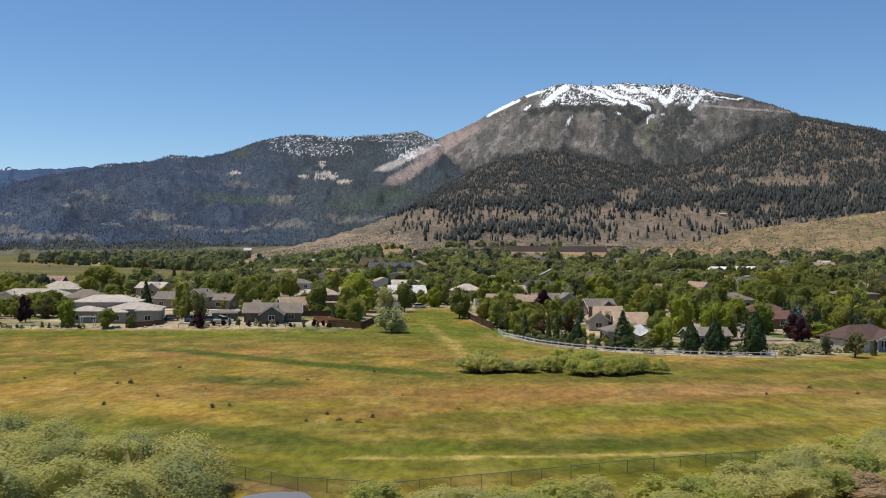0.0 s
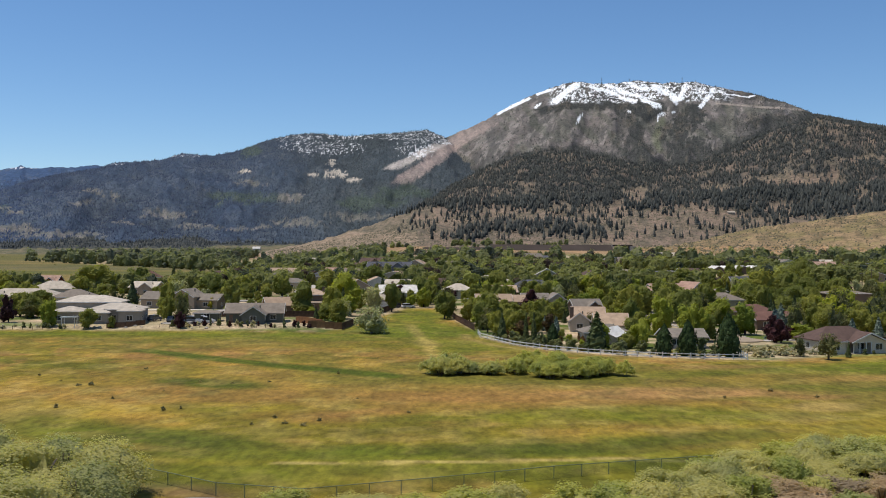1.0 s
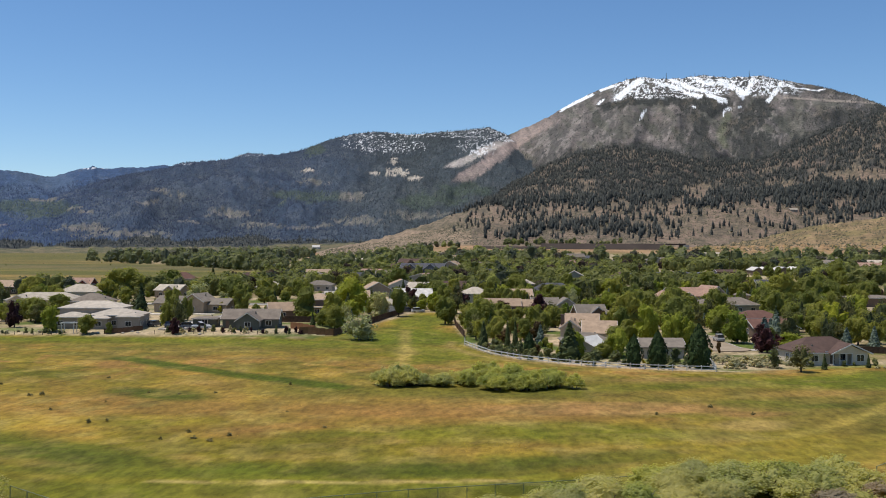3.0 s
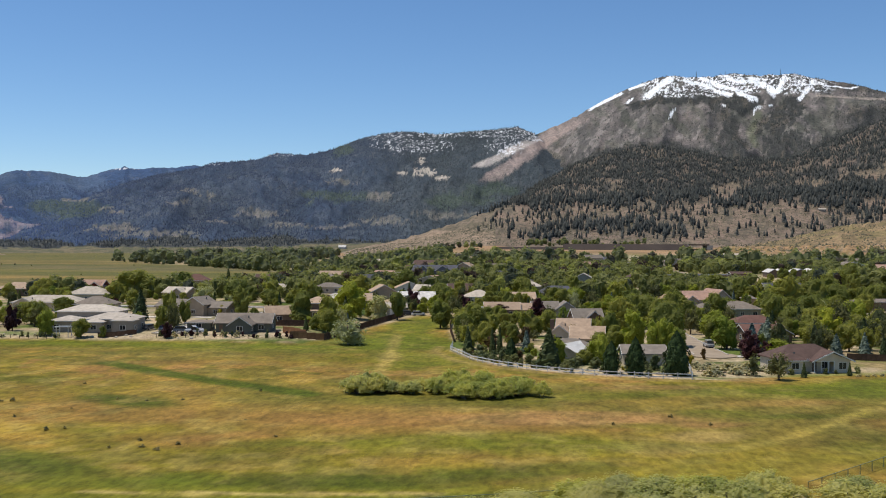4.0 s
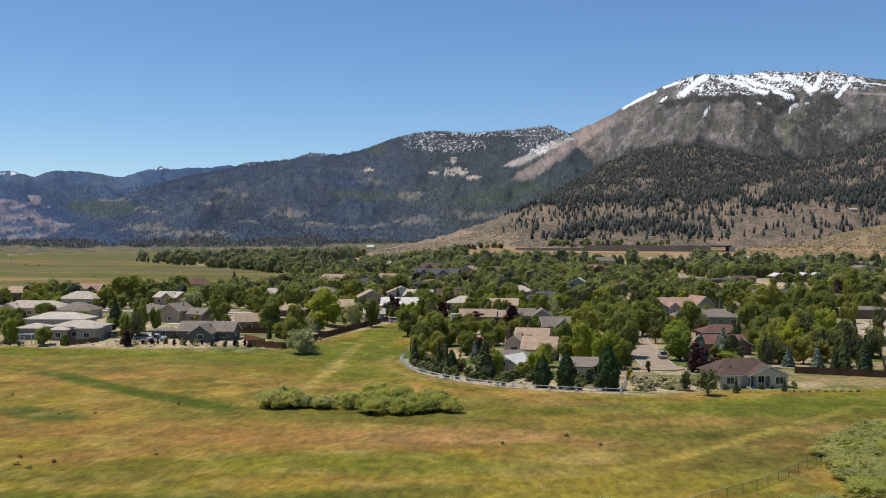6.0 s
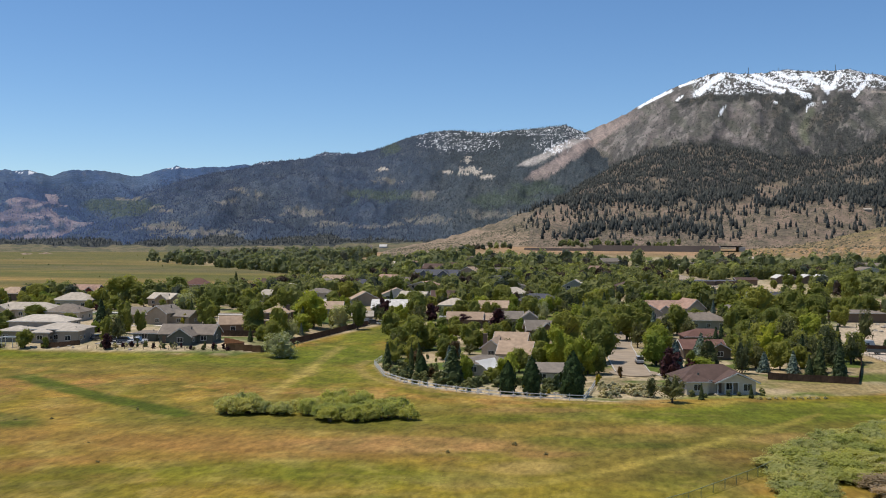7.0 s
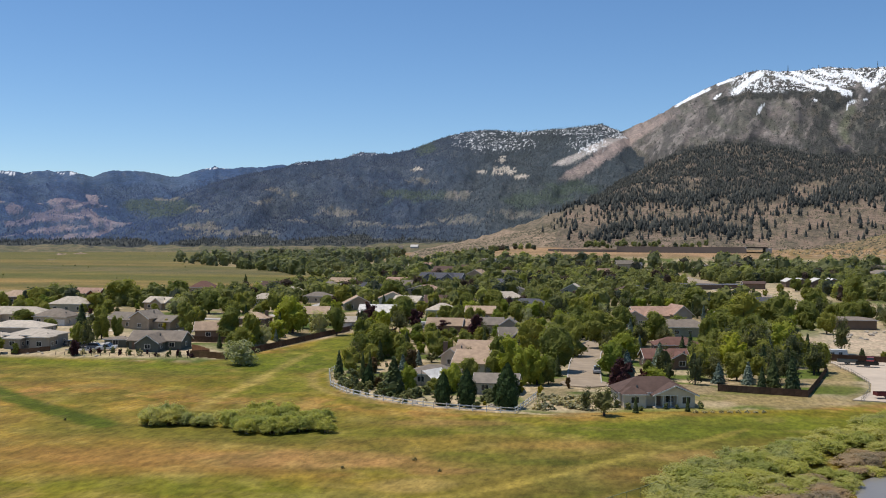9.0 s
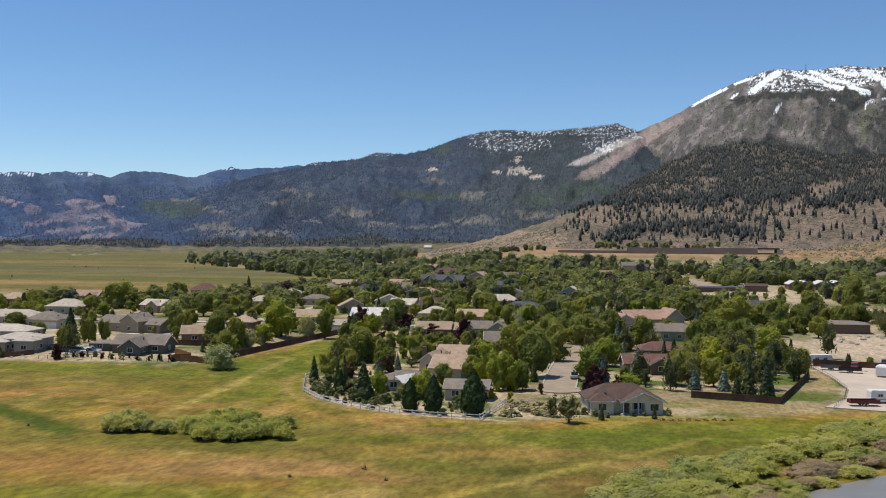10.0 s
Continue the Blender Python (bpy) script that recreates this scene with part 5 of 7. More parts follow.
def house(x, y, rz, wings, wall="cream", roof="grey", label="", chimney=None, garage=None, door=None, windows=True, z=None, name="house", category="house", group="houses of the town"):
    """Wings: centre x, y, width, depth, wall height, roof rise, roof kind (hip, x or y for the ridge's direction)."""
    ob = thing(name, x, y, rz, z, label, category, group)
    built.append((x, y, max(max(abs(w[0]) + w[2] / 2, abs(w[1]) + w[3] / 2) for w in wings)))
    for k, (cx, cy, w, d, h, rise, style) in enumerate(wings):
        x0, x1, y0, y1 = cx - w / 2, cx + w / 2, cy - d / 2, cy + d / 2
        bm = boxes((x0, x1, y0, y1, -0.6, h - 0.02 - 0.003 * k))
        if style == "x":
            prism(bm, [(y0, h - 0.03), (y1, h - 0.03), (cy, h + rise - 0.05)], x0, x1, "x")
        elif style == "y":
            prism(bm, [(x0, h - 0.03), (x1, h - 0.03), (cx, h + rise - 0.05)], y0, y1, "y")
        part("wall", bm, SIDING[wall], ob)
        bm = bmesh.new()
        if style == "hip":
            hip_roof(bm, x0, x1, y0, y1, h, rise)
        else:
            gable_roof(bm, x0, x1, y0, y1, h, rise, style)
        roof_ob = part("roof", bm, SHINGLE[roof], ob)
        if style == "hip":
            for a in ((x0 - 0.54, x1 + 0.54, y0 - 0.54, y0 - 0.503), (x0 - 0.54, x1 + 0.54, y1 + 0.503, y1 + 0.54)):
                part("fascia", boxes((*a, h - 0.02, h + 0.18)), M["trim"], roof_ob)
        else:
            c, half, s0, s1 = (cy, d / 2, x0, x1) if style == "x" else (cx, w / 2, y0, y1)
            eave, tip = h - rise / half * 0.5, h + rise
            for at in (s0 - 0.56, s1 + 0.50):
                bm = bmesh.new()
                prism(bm, [(c - half - 0.5, eave - 0.1), (c, tip - 0.1), (c + half + 0.5, eave - 0.1), (c + half + 0.5, eave + 0.16), (c, tip + 0.16), (c - half - 0.5, eave + 0.16)], at, at + 0.06, style)
                part("fascia", bm, M["trim"], roof_ob)
        part("roof_vent", boxes((cx + 0.2 * w, cx + 0.2 * w + 0.3, cy + 0.1 * d, cy + 0.1 * d + 0.3, h + 0.2 * rise, h + rise * 0.85 + 0.35)), M["galv"], roof_ob)
        if windows:
            floors = (1,) if h < 4.6 else (1, 2)
            for fl in floors:
                zz = 0.9 + (fl - 1) * 2.8
                nwin = max(1, int(w / 4.2))
                for i in range(nwin):
                    s = x0 + w * (i + 0.5) / nwin
                    if any(o is not wings[k] and abs(s - o[0]) < o[2] / 2 + 0.8 and o[1] - o[3] / 2 < y0 - 0.1 and o[1] + o[3] / 2 > y0 - 0.5 for o in wings):
                        continue
                    if garage is not None and k == garage:
                        continue
                    if door is not None and k == 0 and abs(s - door) < 1.6 and fl == 1:
                        continue
                    window(ob, "front", s, zz, 1.5 if i % 2 == 0 else 1.1, 1.2, y0)
                nside = max(1, int(d / 5))
                for side, at in (("left", x0), ("right", x1)):
                    for i in range(nside):
                        window(ob, side, y0 + d * (i + 0.5) / nside, zz, 1.2, 1.1, at)
    if garage is not None:
        cx, cy, w, d, h, rise, style = wings[garage]
        part("garage_door", boxes(*[(cx - 2.4, cx + 2.4, cy - d / 2 - 0.05, cy - d / 2 + 0.02, 0.02 + 0.55 * i, 0.53 + 0.55 * i) for i in range(4)]), M["trim"], ob, "white panelled garage door")
    if door is not None:
        cx, cy, w, d, h, rise, style = wings[0]
        dr = part("door", boxes((door - 0.5, door + 0.5, cy - d / 2 - 0.06, cy - d / 2 + 0.02, 0.0, 2.1)), SIDING["brown"], ob, "brown front door")
        part("handle", boxes((door + 0.36, door + 0.42, cy - d / 2 - 0.11, cy - d / 2 - 0.06, 0.98, 1.1)), M["steel"], dr)
    if chimney:
        cx, cy, top = chimney
        ch = part("chimney", boxes((cx - 0.5, cx + 0.5, cy - 0.4, cy + 0.4, 0.2, top), (cx - 0.58, cx + 0.58, cy - 0.48, cy + 0.48, top - 0.01, top + 0.14)), SIDING["brown"], ob, "brick chimney")
    return ob


built = []
# houses on the meadow's west edge
house(-88, 268, 6, [(-4, 8, 17, 10, 5.1, 1.7, "hip"), (4.5, 1.5, 14, 10, 3.5, 1.5, "hip"), (9.2, -4.4, 5.8, 4, 3.3, 1.0, "hip"), (-7.5, -0.5, 9, 8, 3.0, 1.2, "hip"), (1.0, -4.6, 5, 3, 2.8, 0.7, "hip")], "stone", "ash", "long cream house with pale tiled hip roofs and a pergola")
house(-48, 274, 6, [(1.2, 0, 15.2, 9, 2.6, 2.3, "x"), (1.4, -5.2, 6.0, 10, 2.6, 2.0, "y"), (-12.2, 2.5, 6.6, 5.5, 2.2, 0.6, "hip")], "green", "grey", "low grey-green house with a charcoal shingle roof", door=-5)
house(-84, 330, -12, [(-6, 2, 12, 9, 3.0, 2.2, "x"), (4, 0, 8, 9, 4.0, 2.4, "y"), (11, 2, 8, 8, 2.9, 1.8, "x")], "tan", "dun", "large tan house with dun roofs and dormer gables")
house(-121, 338, 4, [(0, 0, 13, 10, 3.0, 2.6, "hip"), (4, -4, 6, 5, 3.0, 1.6, "hip")], "cream", "grey", "cream house with a wide grey hip roof", garage=1)
house(-152, 398, 4, [(0, 0, 16, 11, 3.2, 3.0, "hip")], "cream", "light", "cream house with a pale grey hip roof")
house(-183, 462, 0, [(0, 0, 15, 10, 3.4, 3.0, "x"), (5, -3, 6, 7, 3.4, 2.2, "y")], "red", "pink", "barn-red house with a rosy tile roof")
house(-206, 438, 6, [(0, 0, 16, 11, 3.2, 2.8, "hip")], "brown", "tan", "brown house with a sand-coloured tile roof")
house(-142, 346, 3, [(0, 0, 25, 11, 3.0, 2.4, "hip"), (-7, -5, 7, 6, 3.0, 1.8, "y")], "cream", "light", "long cream house with a wide pale grey roof")
house(-121, 418, -15, [(0, 0, 12, 9, 3.2, 2.2, "x"), (2.5, -3, 6, 6, 3.2, 2.0, "y")], "tan", "light", "tan house with pale gabled roofs")
house(-160, 545, 10, [(0, 0, 14, 11, 3.2, 3.6, "hip")], "tan", "red", "house with a tall red-brown hip roof")
house(-122, 556, 0, [(0, 0, 13, 10, 3.4, 3.2, "x")], "brown", "brown", "brown house with a dark roof")
house(-88, 458, 8, [(0, 0, 13, 10, 3.0, 2.4, "hip"), (5, -3, 6, 7, 3.0, 2.0, "y")], "white", "light", "white house with a pale grey roof")
house(-98, 524, -6, [(0, 0, 11, 9, 3.0, 2.4, "hip")], "grey", "light", "grey house with a pale roof")
house(-46, 305, 20, [(0, 0, 8, 8, 2.8, 2.2, "x")], "brown", "tan", "small brown house with a tan tile roof")
house(-38, 324, 4, [(0, 0, 9, 8, 5.0, 1.9, "hip"), (0, -4.6, 8, 1.6, 2.6, 0.3, "hip")], "brown", "tan", "two-storey brown house with a tan tile roof", chimney=(3.5, 1, 7.4))
house(-70, 484, 0, [(0, 0, 13, 9, 3.0, 2.0, "hip")], "cream", "dun", "cream house with a low dun roof")
house(-34, 376, 10, [(0, 0, 9, 8, 3.0, 2.4, "x")], "grey", "tan", "grey house with a tan roof among trees")
house(-14, 392, 8, [(0, 0, 14, 12, 3.4, 2.8, "x"), (-3, -5, 8, 6, 3.2, 2.2, "y")], "white", "white", "white house with a bright pale roof beside the lane", garage=1)
house(-17, 358, 12, [(0, 0, 7, 6, 2.8, 1.6, "x")], "grey", "light", "small grey garage behind the fence", garage=0)
house(-62, 550, 0, [(0, 0, 18, 11, 3.2, 3.2, "hip")], "grey", "slate", "grey house with a dark slate roof")
house(-45, 560, 6, [(0, 0, 16, 10, 3.2, 3.0, "x")], "white", "grey", "white house with a grey roof")
house(-30, 596, -5, [(0, 0, 26, 12, 5.0, 3.0, "x"), (-6, -5, 8, 8, 5.0, 3.0, "y"), (6, -5, 8, 8, 5.0, 3.0, "y")], "blue", "slate", "dark two-storey house with twin gables")
house(-104, 868, 0, [(0, 0, 24, 12, 4.5, 2.0, "x")], "white", "light", "long white shed with a bright metal roof")
house(23, 349, 3, [(-1, 0, 12, 8, 2.9, 2.2, "x"), (8, 1.5, 6, 7, 2.7, 2.0, "x")], "brown", "tan", "long brown house with tan tile roofs")
house(41, 352, 6, [(-4, 2, 9, 8, 3.0, 2.2, "x"), (3, -0.5, 7, 8, 3.0, 2.4, "y")], "grey", "dun", "grey gabled house with a tan roof")
house(27, 393, 6, [(0, 0, 11, 9, 3.2, 2.4, "x")], "tan", "tan", "tan house with a clay-coloured roof")
house(10, 402, 6, [(0, 0, 12, 10, 3.2, 2.6, "hip")], "cream", "light", "cream house with a pale roof among trees")
house(50, 318, 12, [(0, 0, 9, 8, 2.9, 2.6, "x"), (1.5, -2.5, 5, 5, 2.9, 2.2, "y")], "brown", "dun", "brown shingle-roofed house with a steep gable")
house(46, 258, -4, [(2.5, -3.0, 8, 10.5, 2.6, 2.6, "x"), (-2.0, 17, 8.5, 9, 3.2, 2.4, "x"), (-5.0, 8, 5, 12, 3.0, 1.9, "y")], "cream", "tan", "cream house with rosy tan roofs and a brick chimney", chimney=(-7.0, 4.5, 6.2))
house(58, 222, 4, [(1, 0, 9, 7.4, 2.5, 1.5, "x"), (-14, 11, 11, 8, 2.5, 1.7, "hip")], "cream", "dun", "low cream house with grey-brown shingle roofs")
ranch = house(92, 215, 14, [(-0.4, 1, 14.2, 8.5, 2.6, 2.6, "hip"), (-4.9, -3.0, 4.4, 4.4, 2.5, 1.4, "hip")], "offwhite", "brown", "ranch house with off-white walls, brown shingle roof and posted porch", door=0.2)
# its wide front gable: a room on one side, an open porch on the other
part("wall", boxes((3.6, 7.0, -5.3, -3.2, -0.6, 2.55)), SIDING["offwhite"], ranch)
bm = bmesh.new()
prism(bm, [(-1.0, 2.50), (7.2, 2.50), (3.1, 4.05)], -5.35, -5.15, "y")
part("gable_wall", bm, SIDING["offwhite"], ranch)
bm = bmesh.new()
gable_roof(bm, -1.0, 7.2, -5.3, 1.5, 2.55, 1.75, "y", 0.55)
porch = part("porch_roof", bm, SHINGLE["brown"], ranch, "brown shingled front gable over the porch")
for at in (-5.95, -5.87):
    bm = bmesh.new()
    prism(bm, [(-1.6, 2.20), (3.1, 4.22), (7.8, 2.20), (7.8, 2.45), (3.1, 4.48), (-1.6, 2.45)], at, at + 0.06, "y")
    part("fascia", bm, M["trim"], porch)
for px in (-0.8, 0.7, 2.2, 3.45):
    part("post", boxes((px - 0.08, px + 0.08, -5.33, -5.17, 0, 2.5), (px - 0.13, px + 0.13, -5.38, -5.12, 0, 0.25)), M["trim"], porch, "white porch post")
part("porch_floor", boxes((-1.1, 3.6, -5.5, -3.25, -0.4, 0.12)), M["concrete"], ranch)
part("porch_lintel", boxes((-1.0, 3.6, -5.32, -5.18, 2.36, 2.52)), M["trim"], ranch)
window(ranch, "front", 5.3, 0.8, 1.6, 1.3, -5.3)
window(ranch, "front", 2.4, 0.8, 1.4, 1.3, -3.25)
house(95, 275, 12, [(0, 0, 11, 8, 2.7, 1.9, "x"), (3.5, -3, 5.5, 5, 2.7, 1.5, "y")], "brown", "red", "house with red-brown tile roofs among trees")
house(99, 306, 8, [(0, 0, 13, 8, 2.8, 2.0, "hip")], "brown", "red", "house with a red tile hip roof")
house(93, 392, 20, [(2, 2, 20, 11, 3.6, 3.0, "x"), (9, -1, 7, 12, 4.4, 3.0, "y"), (-10, -3, 9, 9, 3.2, 2.4, "y"), (-3, -3.5, 5, 5, 3.4, 1.8, "y")], "grey", "pink", "large grey house with steep rosy tile roofs")
house(100, 358, 6, [(0, 0, 22, 10, 3.0, 2.4, "hip")], "grey", "grey", "low grey house with a long charcoal roof")
house(118, 412, 0, [(0, 0, 5, 5, 2.6, 1.4, "hip")], "tan", "dun", "small garden shed with a pyramid roof", name="shed", category="shed", group="")
# flat-roofed carports, built as low closed wings
house(119, 594, 4, [(0, 0, 25, 8, 2.6, 0.4, "hip"), (19, 4, 11, 7, 2.6, 0.4, "hip")], "brown", "slate", "low carport with a flat dark roof", windows=False)
house(150, 603, 4, [(0, 0, 12, 8, 3.0, 1.2, "x")], "brown", "brown", "low red-brown shop beside the road", windows=False)
house(172.5, 626, 4, [(0, 0, 6, 14, 3.2, 1.7, "y"), (6.1, 0, 6, 14, 3.2, 1.7, "y"), (16, 1, 8, 14, 3.2, 1.9, "y"), (24.1, 1, 8, 14, 3.2, 1.9, "y")], "brown", "white", "row of sheds with bright white metal roofs", windows=False)
house(162, 394, 3, [(0, 0, 18, 10, 3.2, 0.9, "hip")], "brown", "grey", "low dark building with a flat grey roof beside the dirt lot", windows=False)
house(250, 470, 0, [(0, 0, 20, 12, 3.4, 2.0, "x")], "white", "white", "white shed with a bright metal roof")


# ---- garden trees that stand out ----
plant("bright", 59.1, 243.8, 10.7, 6.7)
plant("leafy", 53.7, 257.4, 8.5, 6.2)
plant("leafy", 17.8, 277.7, 9.5, 9.5)
plant("leafy", 5.3, 303.4, 8.7, 7.8)
plant("leafy", 32.3, 281.5, 7.9, 7.1)
plant("leafy", 68.6, 258.2, 11.4, 10.4)
plant("leafy", 59.1, 288.7, 10.8, 9.6)
plant("leafy", 70.6, 291.7, 10.3, 8.9)
plant("leafy", 76.7, 314.9, 11.1, 9.8)
plant("leafy", 67, 351.9, 10.2, 8.9)
plant("bluespruce", 86.3, 241.7, 7.8, 6.0)
plant("plum", 84.8, 232.8, 5.7, 5.8)
plant("bluespruce", 93.8, 260.6, 7.9, 5.6)
plant("plum", 90.1, 242.7, 3.4, 3.9)
plant("pine", 79.3, 204.1, 4.6, 3.3)
plant("pine", 82.9, 198.3, 5.5, 5.7)
plant("spruce", 88.7, 202.8, 3.3, 1.5)
plant("spruce", 98.5, 206.5, 2.9, 1.3)
plant("leafy", 82.1, 355.3, 10.2, 9.0)
plant("plum", 35.1, 339.6, 7.6, 8.7)
plant("plum", 6.6, 369.8, 6.3, 7.1)
plant("plum", -13.8, 379.2, 8.3, 7.0)
plant("plum", 21.8, 346.5, 4.7, 6.6)
plant("leafy", -5.3, 397.5, 9.1, 11.3)
plant("leafy", -29.9, 476.6, 10.9, 10.9)
plant("leafy", -37.9, 302.1, 10.0, 8.8)
plant("bright", -27.6, 331.1, 12.9, 11.7)
plant("olive", -18.4, 332.6, 8.1, 9.3)
plant("olive", -12.9, 252, 6.9, 9.6)
plant("leafy", -12.8, 334, 9.6, 7.0)
plant("bright", -25.8, 311.1, 6.6, 7.4)
plant("leafy", -28.9, 302.9, 4.7, 5.4)
plant("spruce", -91.4, 306, 10.0, 6.4)
plant("leafy", -76.7, 293.2, 10.1, 6.4)
plant("leafy", -72.9, 296, 7.6, 4.5)
plant("golden", -71.6, 325.8, 3.7, 3.7)
plant("plum", -62.5, 255.3, 4.3, 3.3)
plant("pine", -65.0, 266.2, 8.4, 6.0)
plant("leafy", -148.8, 434.9, 12.2, 16.7)
plant("leafy", -171.7, 506.8, 7.7, 9.0)
plant("leafy", -144.8, 479.7, 10.8, 15.0)
plant("leafy", -89.5, 399, 9.7, 11.4)
plant("leafy", -65.1, 327.6, 9.8, 8.1)
plant("leafy", -142.9, 399.8, 7.8, 10.4)
plant("olive", -101.9, 395.3, 7.4, 9.8)
plant("spruce", -168.4, 625.7, 8.4, 4.6)
plant("leafy", -75.9, 402.9, 9.6, 9.7)
plant("leafy", -185.9, 423.8, 8.5, 11.4)
plant("leafy", -130.2, 331.9, 5.8, 8.9)
plant("leafy", 24, 359.3, 8.1, 6.1)
plant("leafy", 15.8, 376.9, 7.2, 5.5)
plant("leafy", -50.6, 461.4, 9.7, 10.8)
plant("leafy", -62.3, 406.9, 9.6, 8.9)
plant("plum", -111.7, 265.3, 7.5, 5.3)
plant("bright", -97.4, 256.7, 7.2, 5.3)
plant("leafy", -112.5, 282.6, 6.9, 8.7)
plant("leafy", -117.9, 286.8, 7.1, 8.1)
plant("leafy", -86.2, 254.6, 5.2, 5.2)
plant("leafy", -124.6, 286.3, 5.7, 7.1)
plant("plum", -63.5, 256.8, 3.9, 3.0)
plant("leafy", -69.3, 268.2, 7.3, 4.7)
plant("leafy", -80.4, 254.8, 3.0, 2.4)
plant("plum", 85.2, 239.7, 6.1, 5.8)
plant("leafy", 171, 588, 7.5, 8.0)
plant("leafy", 150, 545, 3.8, 3.4)
plant("pine", 146, 561, 3.6, 2.8)
plant("leafy", 161, 572, 5.0, 4.6)
plant("leafy", 178, 592, 6.5, 6.0)
plant("spruce", 139, 548, 5.0, 2.6)
plant("leafy", 168, 534, 5.6, 5.6)
plant("leafy", 188, 604, 6.0, 6.0)
plant("leafy", 183, 560, 8.0, 8.0)
plant("leafy", 187.7, 518.5, 13.4, 11.7)
plant("leafy", 161.2, 455.2, 10.2, 12.7)
plant("leafy", 179.8, 486.3, 9.3, 8.2)
plant("leafy", 123.2, 334.5, 10.0, 9.6)
plant("leafy", 115.2, 347.1, 9.5, 11.4)
plant("leafy", 110.1, 443.4, 10.8, 12.2)
plant("leafy", 100.8, 359.6, 6.7, 7.9)
plant("leafy", 94.3, 358.1, 6.7, 7.1)
plant("leafy", 130.5, 383.8, 9.9, 10.4)
plant("leafy", 142.4, 405.7, 10.1, 10.8)
plant("leafy", 122.6, 382, 10.5, 8.3)
plant("plum", 97.7, 405.8, 5.8, 8.9)
plant("leafy", 88.9, 326.1, 6.1, 6.4)
plant("spruce", 151, 313.1, 2.4, 1.7)
plant("leafy", 156, 307.9, 2.1, 2.1)
plant("bluespruce", 93.4, 264.6, 5.7, 5.6)
plant("pine", 101.6, 243.8, 8.7, 4.8)
plant("bluespruce", 107, 247, 5.1, 4.0)
plant("bluespruce", 113.5, 246.9, 5.4, 4.0)
plant("cottonwood", 125, 379, 12.5, 14.0)
plant("cottonwood", 138, 386, 12.0, 13.0)
plant("cottonwood", 148, 395, 9.5, 9.0)
plant("yellow", 112.1, 273.7, 9.4, 7.2)
plant("spruce", 118.5, 242.2, 8.2, 4.2)
plant("spruce", 122, 238.5, 8.6, 4.6)
plant("pine", 119, 285.6, 11.1, 9.2)
plant("pine", 127.9, 282.2, 10.1, 7.4)
plant("bright", 129.2, 307.1, 10.1, 9.0)
plant("leafy", 132.9, 272.7, 8.1, 6.7)
plant("pine", 146.3, 317.1, 11.3, 5.9)
plant("bright", 92.7, 241.5, 4.0, 7.0)
plant("leafy", 108.6, 323.2, 9.6, 7.5)
plant("pine", 96.8, 309.7, 4.1, 5.4)
plant("spruce", 151.4, 312.9, 2.4, 1.8)
plant("pine", 113, 365.4, 2.6, 3.0)
plant("pine", 117.5, 363.1, 3.0, 3.0)
plant("spruce", 19.5, 234.5, 6.7, 3.4)
plant("spruce", 25.2, 235, 6.6, 2.1)
plant("spruce", 27, 234.6, 7.0, 2.2)
plant("spruce", 38.6, 212.0, 8.6, 6.6)
plant("bright", 40.6, 217.5, 6.5, 4.3)
plant("juniper", 51.1, 202.8, 6.6, 3.9)
plant("juniper", 55.9, 202.7, 7.4, 4.3)
plant("juniper", 64.0, 202.4, 8.8, 5.6)
plant("bright", 49.2, 219.7, 6.5, 5.4)
plant("bright", 63.5, 234, 9.2, 6.2)
plant("bright", 66.3, 234.8, 8.2, 5.6)
plant("russet", 73.6, 231.5, 2.6, 1.6)
plant("golden", 63.7, 222.6, 2.3, 3.2)
plant("russet", 28.8, 262.1, 4.2, 4.6)
plant("bluespruce", 32.2, 263, 4.2, 2.5)
plant("leafy", 16.3, 284.1, 8.2, 7.6)
plant("leafy", 21.8, 278.8, 6.7, 6.6)
plant("pine", 34.3, 269.4, 2.9, 4.4)
plant("leafy", 26.8, 273.7, 4.9, 4.8)
plant("spruce", 47.3, 252.6, 2.7, 1.8)

# growth between the junipers, the shade sail and the roofs
plant("leafy", 46.2, 218.5, 3.2, 4.0)
plant("leafy", 48.9, 223.6, 4.6, 4.6)
plant("bush", 48.3, 212.5, 2.4, 3.2)
plant("leafy", 50.5, 235.7, 5.6, 5.4)
plant("pine", 44.5, 266.8, 4.8, 5.0)
plant("bush", 60.5, 210.2, 3.2, 3.0)
plant("leafy", 54.8, 248.7, 6.2, 6.0)
plant("russet", 32.5, 254.2, 5.2, 4.8)
plant("bluespruce", 33.1, 242.2, 5.4, 3.6)
plant("bush", 43.8, 211.4, 2.2, 3.4)
plant("bush", 41.8, 208.3, 1.8, 2.6)
plant("leafy", 29.2, 257.0, 5.4, 5.6)
plant("bush", 31.1, 224.8, 2.4, 3.6)
plant("bush", 34.2, 218.0, 2.0, 3.0)
plant("leafy", 53.1, 288.0, 5.6, 4.2)
plant("russet", 53.8, 311.1, 4.2, 3.0)
plant("golden", 68.7, 217.7, 2.4, 2.0)
plant("bush", 36.7, 213.1, 1.6, 2.6)
plant("leafy", 68.8, 236.5, 6.5, 5.0)
plant("juniper", 30.2, 221.7, 5.2, 3.0)
# thick growth at the lane's corner
plant("leafy", 18.5, 246, 6.6, 5.4)
plant("pine", 16.8, 256, 6.8, 5.6)
plant("leafy", 16.0, 266, 7.6, 6.6)
plant("leafy", 22.5, 252, 6.2, 5.6)
plant("russet", 24.5, 246, 4.0, 4.2)
plant("leafy", 12.8, 292, 7.4, 6.8)
# small trees filling the gardens behind the white rails and the board fence
gg = random.Random(61)


